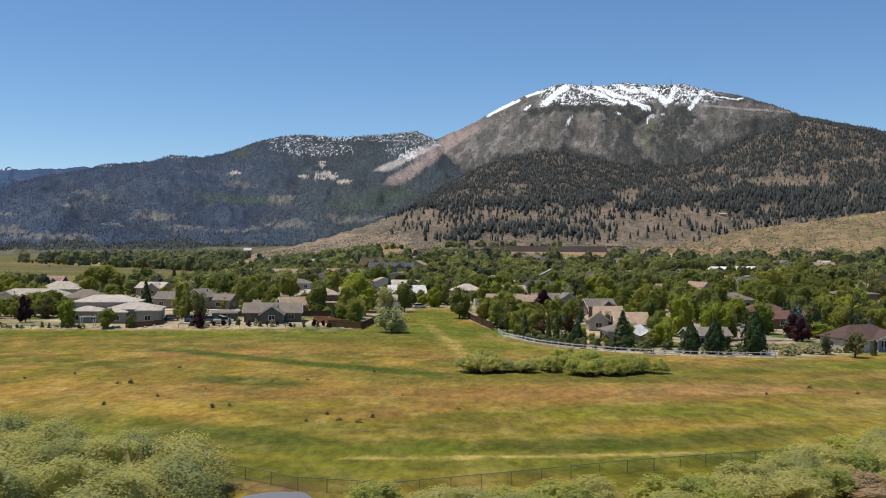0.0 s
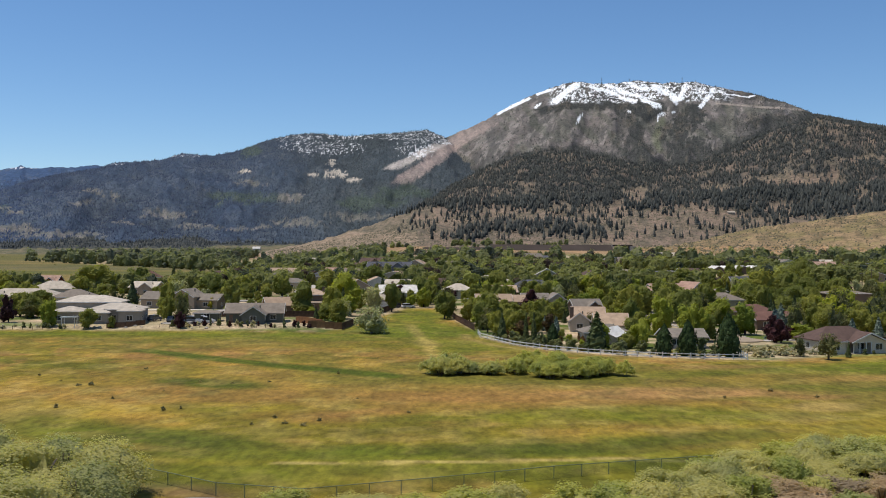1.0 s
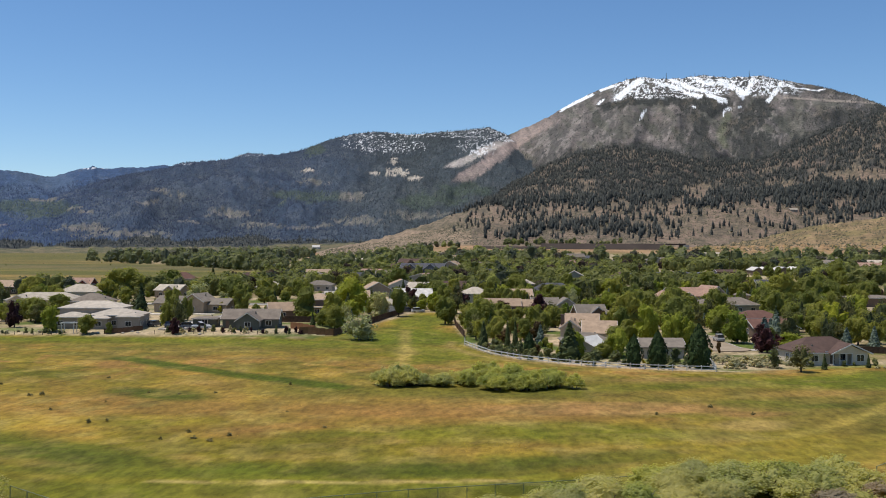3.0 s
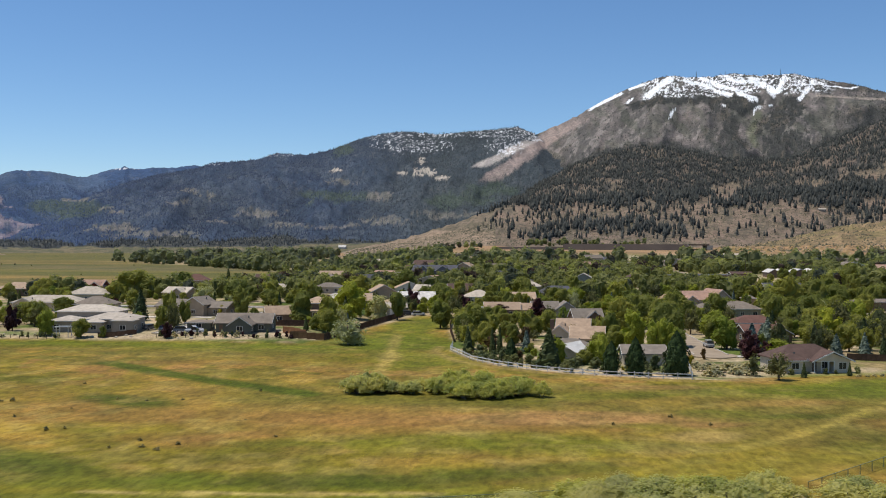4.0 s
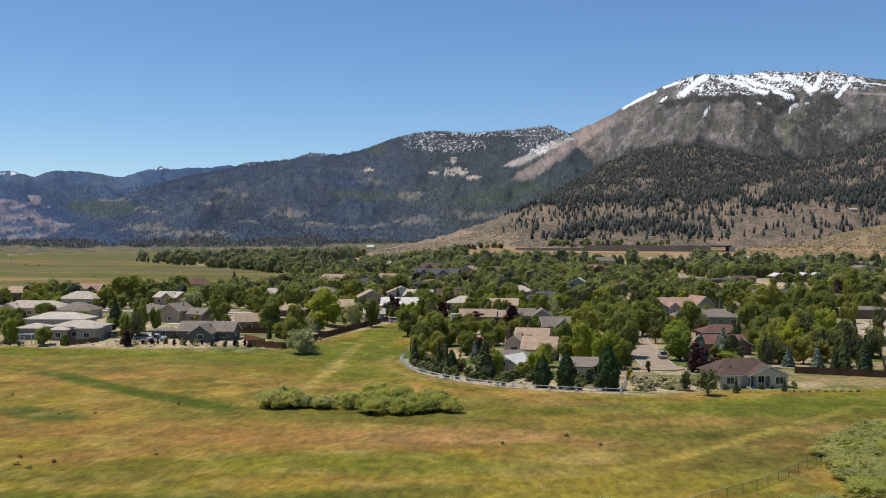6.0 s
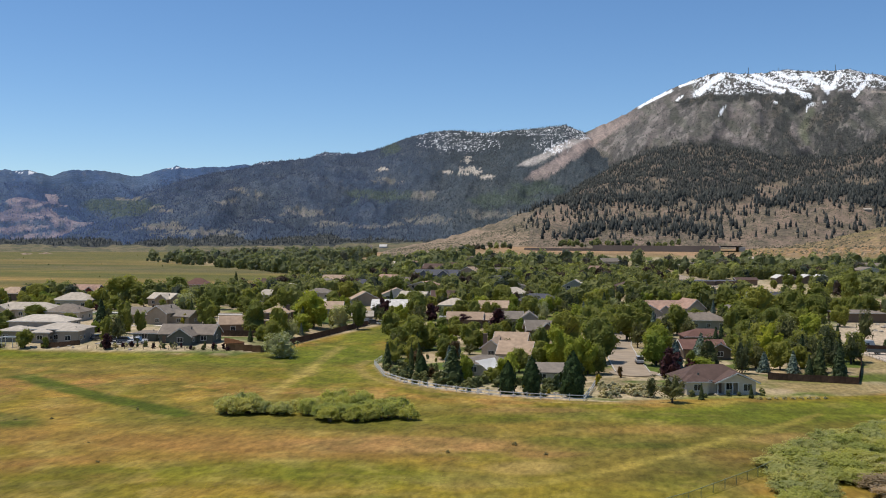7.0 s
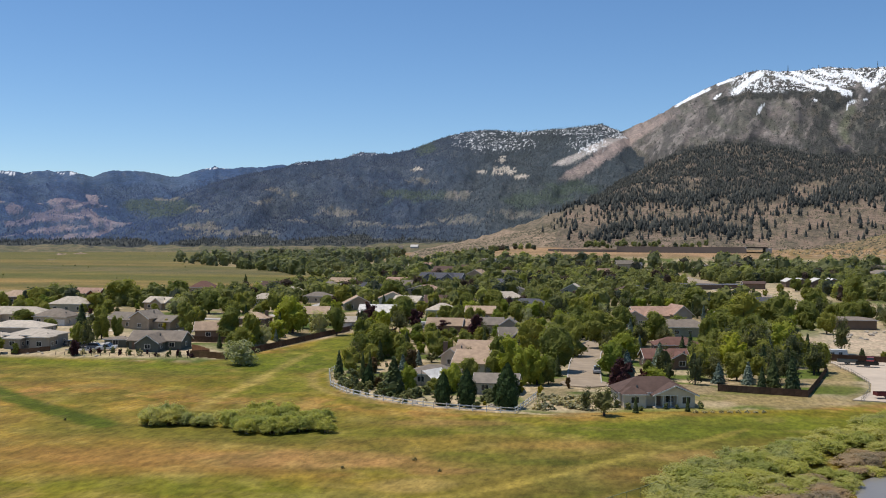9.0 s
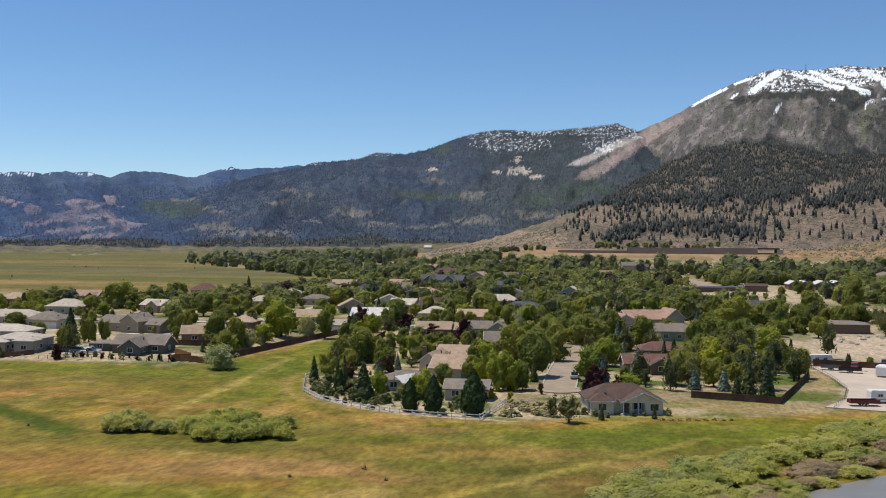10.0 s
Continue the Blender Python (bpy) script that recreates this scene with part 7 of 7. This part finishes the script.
board_fence(((-35, 270), (-27, 264), (-30, 258.5), (-21.5, 262)), M["fence_new"], "orange-brown board fence round a dirt yard")
board_fence(((-21.5, 262), (-19, 290), (-15.5, 330), (-13, 350)), M["fence_wood"], "weathered brown board fence beside the grassy lane")
board_fence(((13.5, 262), (9, 296), (4.5, 348)), M["fence_wood"], "brown board fence along the lane's garden side")
board_fence(((106, 234.6), (112, 233.2), (124.1, 230.4), (129.5, 251), (135, 273.3), (137, 290)), M["fence_wood"], "dark brown board fence behind the tan grass", 1.55)
board_fence(((-81.5, 254.6), (-77, 256.2), (-73.3, 260.6)), M["fence_wood"], "low dark board fence round the cream house", 1.4)
board_fence(((140, 300), (175, 292), (215, 290)), M["fence_wood"], "brown board fence at the dirt lot")
board_fence(((-60, 290), (-48, 292), (-30, 292)), M["fence_wood"], "brown board fence behind the grey-green house")


def wire_fence(points):
    """Green chain-link fence with steel posts."""
    ob = thing("chain_link_fence", 0, 0, 0, 0, "low green chain-link fence on dark posts round the pond", "fence")
    pts = along(points, 3.0)
    first = part("post", boxes((-0.035, 0.035, -0.035, 0.035, -0.3, 1.22)), M["green_rail"], ob)
    for i, (x, y) in enumerate(pts):
        p = first if i == 0 else new("post", first.data)
        p.parent = ob
        p.matrix_basis = pose(x, y, gz(x, y))
    for (ax, ay), (bx, by) in zip(pts, pts[1:]):
        d, a = math.hypot(bx - ax, by - ay), math.degrees(math.atan2(by - ay, bx - ax))
        m = pose(ax, ay, gz(ax, ay), 0, 0, a)
        r = part("rail", boxes((0.05, d - 0.05, -0.025, 0.025, 1.16, 1.21)), M["green_rail"], ob)
        w = part("mesh_panel", boxes((0.05, d - 0.05, -0.004, 0.004, 0.02, 1.155)), M["chain"], ob)
        r.matrix_basis = w.matrix_basis = m


wire_fence(((-21, 91.5), (-13, 85.8), (-5, 83.8), (6, 88.3), (17.5, 93.5), (34, 99), (52, 106)))
wire_fence(((66, 108), (80, 124), (90, 139), (96, 150), (104, 163)))


def low_fence(points):
    ob = thing("wire_fence", 0, 0, 0, 0, "low wire fence on thin posts at the meadow edge", "fence")
    pts = along(points, 2.5)
    first = part("post", boxes((-0.05, 0.05, -0.05, 0.05, -0.2, 1.0)), M["post_dark"], ob)
    for i, (x, y) in enumerate(pts):
        p = first if i == 0 else new("post", first.data)
        p.parent = ob
        p.matrix_basis = pose(x, y, gz(x, y))
    for (ax, ay), (bx, by) in zip(pts, pts[1:]):
        for h in (0.5, 0.9):
            r = part("wire", boxes((0.05, math.hypot(bx - ax, by - ay) - 0.05, -0.015, 0.015, h - 0.015, h + 0.015)), M["post_dark"], ob)
            r.matrix_basis = pose(ax, ay, gz(ax, ay), 0, 0, math.degrees(math.atan2(by - ay, bx - ax)))


low_fence(((-150, 252), (-110, 252.5), (-92, 252)))
low_fence(((-68, 255), (-50, 256.5), (-36, 256), (-30, 257)))


def guard_rail(points):
    ob = thing("pipe_railing", 0, 0, 0, 0, "grey steel railing along the pale road", "railing")
    pts = along(points, 2.4)
    first = part("post", boxes((-0.03, 0.03, -0.03, 0.03, -0.2, 1.1)), M["galv"], ob)
    for i, (x, y) in enumerate(pts):
        p = first if i == 0 else new("post", first.data)
        p.parent = ob
        p.matrix_basis = pose(x, y, gz(x, y))
    for (ax, ay), (bx, by) in zip(pts, pts[1:]):
        for h in (0.55, 1.07):
            r = part("rail", boxes((0, math.hypot(bx - ax, by - ay), -0.025, 0.025, h - 0.025, h + 0.025)), M["galv"], ob)
            r.matrix_basis = pose(ax, ay, gz(ax, ay), 0, 0, math.degrees(math.atan2(by - ay, bx - ax)))


guard_rail(((134, 226.5), (138, 239), (141, 254), (140.6, 272), (138.4, 296)))

# ---- freeway on its bank ----
fw = thing("freeway_embankment", 200, 1235, 0, gz(200, 1235), "dark brown freeway bank with a concrete underpass", "freeway", kind="structure")
M["bank"] = paint("dark_bank", (0.060, 0.045, 0.036), 0.95, 0.2, 0.05)
bm = bmesh.new()
prism(bm, [(-20, -2), (20, -2), (5, 8.0), (-5, 8.0)], -154, -3, "x")
prism(bm, [(-14, -2), (14, -2), (5, 4.2), (-5, 4.2)], -238, -154.2, "x")
part("bank", bm, M["bank"], fw)
part("deck", boxes((-2.9, 22, -5, 42, 6.6, 8.1)), M["bank"], fw, "bridge deck over the underpass")
part("abutment", boxes((19, 26, -5, 42, -2, 6.5)), M["concrete"], fw, "pale concrete abutment")
part("abutment", boxes((-4, -2.95, -8, 42, -2, 7.9)), M["concrete"], fw, "pale concrete abutment")
fw.matrix_basis = pose(208, 1240, gz(190, 1240) - 1, 0, 0, -2)


# ---- vehicles ----
def car(x, y, rz, colour, label, long=4.7, high=1.65, cargo=False, name="car", category="car"):
    ob = thing(name, x, y, rz, gz(x, y) + (0.2 if on_road(x, y, 1) else 0.05), label, category)
    mat = paint(name + "_paint", colour, 0.3, 0.06, 1.0, spec=0.6)
    bm, L = bmesh.new(), long / 2
    low = [(-L, 0.35), (L, 0.35), (L, 0.85), (L * 0.93, 0.98), (-L * 0.95, 1.02), (-L, 0.8)]
    prism(bm, low, -0.9, 0.9, "y")
    part("body", bm, mat, ob)
    bm = bmesh.new()
    prism(bm, [(-L * (0.9 if not cargo else 0.25), 1.0), (L * 0.5, 1.0), (L * 0.2, high), (-L * (0.75 if not cargo else 0.15), high)], -0.82, 0.82, "y")
    cab = part("cabin", bm, M["pane"], ob, "dark glass cabin")
    part("roof", boxes((-L * (0.76 if not cargo else 0.16), L * 0.21, -0.83, 0.83, high - 0.02, high + 0.05)), mat, ob)
    for sx in (-0.62, 0.62):
        for sy in (-0.86, 0.86):
            bm = bmesh.new()
            tube(bm, (sx * L, sy - 0.11, 0.34), (sx * L, sy + 0.11, 0.34), 0.34, 0.34, 12)
            w = part("tyre", bm, M["tyre"], ob)
            bm = bmesh.new()
            tube(bm, (sx * L, sy - 0.13, 0.34), (sx * L, sy + 0.13, 0.34), 0.2, 0.2, 10)
            part("rim", bm, M["steel"], w)
    for sy in (-0.65, 0.65):
        part("headlight", boxes((L - 0.03, L + 0.02, sy - 0.18, sy + 0.18, 0.62, 0.78)), M["trim"], ob)
    return ob


car(78.7, 257.5, 95, (0.42, 0.43, 0.44), "silver sport utility vehicle parked by the kerb of the street", 4.8, 1.8)
car(-68, 268, 80, (0.06, 0.07, 0.09), "dark car parked beside the cream house")
car(-60, 268, 10, (0.55, 0.55, 0.54), "white pickup truck in the driveway", 5.4, 1.8, True, "pickup_truck", "truck")
car(-8, 352, 20, (0.6, 0.6, 0.6), "white car parked at the lane's end")
car(-12, 354, 30, (0.04, 0.04, 0.05), "dark car parked at the lane's end")
car(160, 306, 60, (0.05, 0.05, 0.06), "dark car parked at the dirt lot")
car(166, 303, 60, (0.55, 0.55, 0.55), "white pickup at the dirt lot", 5.4, 1.8, True, "pickup_truck", "truck")
car(150, 296, 75, (0.3, 0.05, 0.04), "red car parked on the pale road's edge")


def trailer(x, y, rz, long, label):
    ob = thing("camper_trailer", x, y, rz, None, label, "trailer")
    bm = bmesh.new()
    L = long / 2
    prism(bm, [(-L, 0.6), (L * 0.9, 0.6), (L, 1.4), (L * 0.85, 2.9), (-L * 0.95, 3.0), (-L, 2.7)], -1.2, 1.2, "y")
    part("body", bm, M["trim"], ob)
    part("stripe", boxes((-L * 0.9, L * 0.8, -1.215, 1.215, 1.0, 1.25)), SIDING["grey"], ob)
    for sx in (-0.2, 0.15):
        window(ob, "front", sx * long, 1.6, 1.0, 0.6, -1.2)
    for sy in (-1.0, 1.0):
        bm = bmesh.new()
        tube(bm, (0, sy - 0.12, 0.4), (0, sy + 0.12, 0.4), 0.4, 0.4, 12)
        part("tyre", bm, M["tyre"], ob)
    part("hitch", boxes((L, L + 1.2, -0.1, 0.1, 0.5, 0.6)), M["galv"], ob)


trailer(142, 302, 15, 6.5, "white camper trailer at the end of the road")
trailer(171, 298, -20, 6.0, "white camper trailer on the dirt lot")
trailer(14, 356, 10, 5.0, "white camper trailer beside the long brown house")
trailer(154, 281, 70, 6.5, "white motor home parked on the gravelled yard")
trailer(145.5, 236.5, 12, 6.5, "white box trailer at the edge of the gravelled yard")


def flatbed(x, y, rz, long, mat, label):
    """A low open trailer with side rails."""
    ob = thing("flatbed_trailer", x, y, rz, gz(x, y) + 0.22, label, "trailer")
    L = long / 2
    part("bed", boxes((-L, L, -1.1, 1.1, 0.62, 0.78)), mat, ob)
    for sy in (-1.08, 1.02):
        part("side_board", boxes((-L, L, sy, sy + 0.06, 0.79, 1.35)), mat, ob)
        for sx in (-0.35, 0.35):
            bm = bmesh.new()
            tube(bm, (sx, sy - 0.1, 0.33), (sx, sy + 0.14, 0.33), 0.33, 0.33, 12)
            w = part("tyre", bm, M["tyre"], ob)
            bm = bmesh.new()
            tube(bm, (sx, sy - 0.12, 0.33), (sx, sy + 0.16, 0.33), 0.18, 0.18, 10)
            part("rim", bm, M["steel"], w)
    part("tail_board", boxes((-L - 0.06, -L, -1.1, 1.1, 0.62, 1.35)), mat, ob)
    part("drawbar", boxes((L, L + 1.4, -0.08, 0.08, 0.55, 0.66)), M["galv"], ob)


M["maroon"] = paint("maroon_paint", (0.12, 0.02, 0.02), 0.5, 0.15, 1.0)
flatbed(140.5, 231.5, 12, 6.0, M["maroon"], "maroon open trailer at the gravelled yard's edge")
flatbed(147, 285.5, -8, 5.5, M["post_dark"], "dark flatbed trailer on the gravelled yard")
flatbed(143, 290.0, -8, 5.0, M["galv"], "grey flatbed trailer on the gravelled yard")

# ---- shade sail on posts ----
sa = thing("shade_sail", 44.5, 225.5, 0, None, "white canvas shade sail on steel posts over a patio", "awning")
bm = bmesh.new()
c = [(-3.3, 1.6, 3.5), (1.2, 2.4, 4.3), (2.8, -0.8, 3.0), (0.2, -2.4, 1.9)]
n = 8
grid = {}
for i in range(n + 1):
    for j in range(n + 1):
        u, v = i / n, j / n
        p = [(1 - u) * (1 - v) * c[0][k] + u * (1 - v) * c[1][k] + u * v * c[2][k] + (1 - u) * v * c[3][k] for k in range(3)]
        grid[i, j] = bm.verts.new((p[0] * (1 - 0.1 * math.sin(math.pi * v) * abs(2 * u - 1)), p[1], p[2] - 0.35 * math.sin(math.pi * u) * math.sin(math.pi * v)))
for i in range(n):
    for j in range(n):
        bm.faces.new((grid[i, j], grid[i + 1, j], grid[i + 1, j + 1], grid[i, j + 1]))
bmesh.ops.solidify(bm, geom=bm.faces[:], thickness=0.03)
part("canvas", bm, M["sail"], sa)
for x, y, h in c:
    bm = bmesh.new()
    tube(bm, (x * 1.04, y * 1.04, -0.2), (x * 1.02, y * 1.02, h + 0.15), 0.06, 0.05, 8)
    part("post", bm, M["galv"], sa)

# pergola by the cream house
pg = thing("pergola", -91.5, 255.5, 6, None, "small white pergola on four posts", "pergola")
for x in (-1.6, 1.6):
    for y in (-1.2, 1.2):
        part("post", boxes((x - 0.08, x + 0.08, y - 0.08, y + 0.08, -0.2, 2.5)), M["trim"], pg)
for i in range(7):
    part("slat", boxes((-2.0, 2.0, -1.5 + 0.5 * i - 0.05, -1.5 + 0.5 * i + 0.05, 2.62, 2.8)), M["trim"], pg)
for x in (-1.6, 1.6):
    part("beam", boxes((x - 0.06, x + 0.06, -1.7, 1.7, 2.48, 2.64)), M["trim"], pg)

# ---- sage, boulders and small garden things ----
sg = random.Random(33)
for _ in range(44):
    x, y = sg.uniform(68.5, 84), sg.uniform(199.5, 216)
    if y < 199.5 + 0.25 * (x - 66):
        continue
    s = sg.uniform(0.8, 1.9)
    plant("sage", x, y, s, s * 1.5)
for _ in range(85):
    x = sg.uniform(18, 64)
    y = float(np.interp(x, [14.6, 21.5, 28, 36, 43, 50, 66], [242, 222, 213, 206, 202, 199, 196.7])) + sg.uniform(1.2, 18)
    s = sg.uniform(0.5, 1.9)
    plant(sg.choice(("sage", "golden", "sage", "bush")) if s < 1.0 else "bush", x, y, s * 1.1, s * 1.5)
for x, y, h, w in ((87.2, 206.6, 1.3, 1.8), (89.6, 205.6, 1.0, 1.4), (94.4, 208.6, 1.2, 1.5), (96.6, 209.4, 0.9, 1.3), (85.0, 208.0, 1.5, 2.0), (101.2, 210.5, 1.6, 1.5)):
    plant("bush", x, y, h, w)
for i in range(9):
    plant("sage", 100 + 1.6 * i, 205.5 + 0.35 * i, 0.7, 1.1)
for i in range(26):
    x = -66 + 1.45 * i + sg.uniform(-0.6, 0.6)
    plant(sg.choice(("sage", "bush", "plum", "bush")), x, 257.5 + sg.uniform(-0.6, 2.5), sg.uniform(0.7, 2.0), sg.uniform(0.9, 1.9))
for i in range(22):
    x = -132 + 1.9 * i + sg.uniform(-0.7, 0.7)
    plant(sg.choice(("sage", "bush", "bush")), x, 254 + sg.uniform(-0.4, 2.5), sg.uniform(0.6, 1.6), sg.uniform(0.9, 1.8))


def boulder(x, y, s):
    bm = bmesh.new()
    bmesh.ops.create_icosphere(bm, subdivisions=2, radius=s)
    for v in bm.verts:
        v.co *= 0.8 + 0.4 * noise.noise(v.co * 1.3 / s + Vector((x, y, 0)))
        v.co.z *= 0.6
    me = bpy.data.meshes.new("boulder")
    bm.to_mesh(me)
    bm.free()
    me.materials.append(M["rock"])
    ob = new("boulder", me)
    ob.location = (x, y, gz(x, y) + 0.15 * s)
    tagged(ob, "pale garden boulder on bare dirt", "rock", "garden boulders")


for _ in range(22):
    x = sg.uniform(18, 64)
    boulder(x, float(np.interp(x, [14.6, 21.5, 28, 36, 43, 50, 66], [242, 222, 213, 206, 202, 199, 196.7])) + sg.uniform(1, 9), sg.uniform(0.3, 0.9))
for _ in range(16):
    boulder(sg.uniform(-135, -40), 255 + sg.uniform(0, 3), sg.uniform(0.3, 0.7))
for _ in range(26):
    boulder(sg.uniform(150, 184), sg.uniform(330, 388), sg.uniform(0.5, 1.3))

# ---- ponds ----
def pond(cx, cy, rx, ry, turn, label):
    bm = bmesh.new()
    c, s = math.cos(radians(turn)), math.sin(radians(turn))
    ring = []
    for i in range(48):
        a = math.tau * i / 48
        k = 1 + 0.05 * math.sin(3 * a + cx) + 0.03 * math.sin(7 * a)
        u, v = rx * k * math.cos(a), ry * k * math.sin(a)
        ring.append(bm.verts.new((cx + u * c - v * s, cy + u * s + v * c, 0.14)))
    bm.faces.new(ring)
    me = bpy.data.meshes.new("water")
    bm.to_mesh(me)
    bm.free()
    me.materials.append(M["water"])
    tagged(new("water", me), label, "water", kind="structure")


pond(-14.2, 82.0, 3.0, 2.8, -8, "small dark pond behind the chain-link fence")
pond(134, 154.5, 24, 10.5, 49, "grey-blue pond beside the willow brush")


def utility_pole(x, y, h):
    ob = thing("utility_pole", x, y, 20, None, "tall wooden utility pole with a crossarm", "pole", "utility poles")
    bm = bmesh.new()
    tube(bm, (0, 0, -0.3), (0, 0, h), 0.17, 0.11, 8)
    part("pole", bm, M["bark"], ob)
    part("crossarm", boxes((-1.2, 1.2, -0.06, 0.06, h - 0.9, h - 0.75)), M["bark"], ob)
    for x in (-1.1, -0.5, 0.5, 1.1):
        part("insulator", boxes((x - 0.05, x + 0.05, -0.05, 0.05, h - 0.75, h - 0.55)), M["trim"], ob)


for x, y in ((185, 432), (205, 470), (240, 560), (160, 640), (100, 700)):
    utility_pole(x, y, 10)
for b, rz in ((-12.2, 0), (-13.0, 12)):
    x, y = CENTRE[0] + 2310 * math.sin(radians(b)), 2310 * math.cos(radians(b))
    house(x, y, rz, [(0, 0, 17 if rz == 0 else 11, 11, 3.5, 4.5, "x")], "white", "white" if rz == 0 else "grey", "far white barn below the forest", z=float(mountain_z(np.array([b]), np.array([2308.0]))[0][0]) - 0.3, windows=False)


def radio_mast(b, h):
    """A lattice mast on the summit: three legs and cross braces."""
    r = 4596.0
    x, y = CENTRE[0] + r * math.sin(radians(b)), r * math.cos(radians(b))
    ob = thing("radio_mast", x, y, 0, float(mountain_z(np.array([b]), np.array([r]))[0][0]) - 2, "thin grey radio mast on the snowy summit", "mast", "summit masts")
    feet = [(1.6 * math.cos(a), 1.6 * math.sin(a)) for a in (0.5, 0.5 + math.tau / 3, 0.5 + 2 * math.tau / 3)]
    for fx, fy in feet:
        bm = bmesh.new()
        tube(bm, (fx, fy, 0), (0.35 * fx, 0.35 * fy, h), 0.40, 0.28, 5)
        part("leg", bm, M["galv"], ob)
    for k in range(5):
        z0, z1, q0, q1 = h * k / 5, h * (k + 1) / 5, 1 - 0.13 * k, 1 - 0.13 * (k + 1)
        for i in range(3):
            (ax, ay), (bx, by) = feet[i], feet[(i + 1) % 3]
            bm = bmesh.new()
            tube(bm, (ax * q0, ay * q0, z0), (bx * q1, by * q1, z1), 0.2, 0.2, 4)
            part("brace", bm, M["galv"], ob)


for b, h in ((7.9, 30), (12.35, 28), (9.45, 16)):
    radio_mast(b, h)
b, r = 14.3, 1890.0
house(CENTRE[0] + r * math.sin(radians(b)), r * math.cos(radians(b)), 4, [(0, 0, 13, 8, 4.0, 2.2, "x")], "tan", "light", "lone pale cabin among pines on the hillside", z=float(mountain_z(np.array([b]), np.array([r - 4]))[0][0]) - 0.2, group="")
car(-58.5, 264.5, 12, (0.60, 0.60, 0.58), "white pickup truck beside the carport", 5.4, 1.8, True, "pickup_truck", "truck")
car(-62.5, 266.0, 16, (0.12, 0.14, 0.17), "dark blue car beside the carport")
car(-74.5, 273.0, 70, (0.05, 0.06, 0.08), "black car parked beside the cream house")
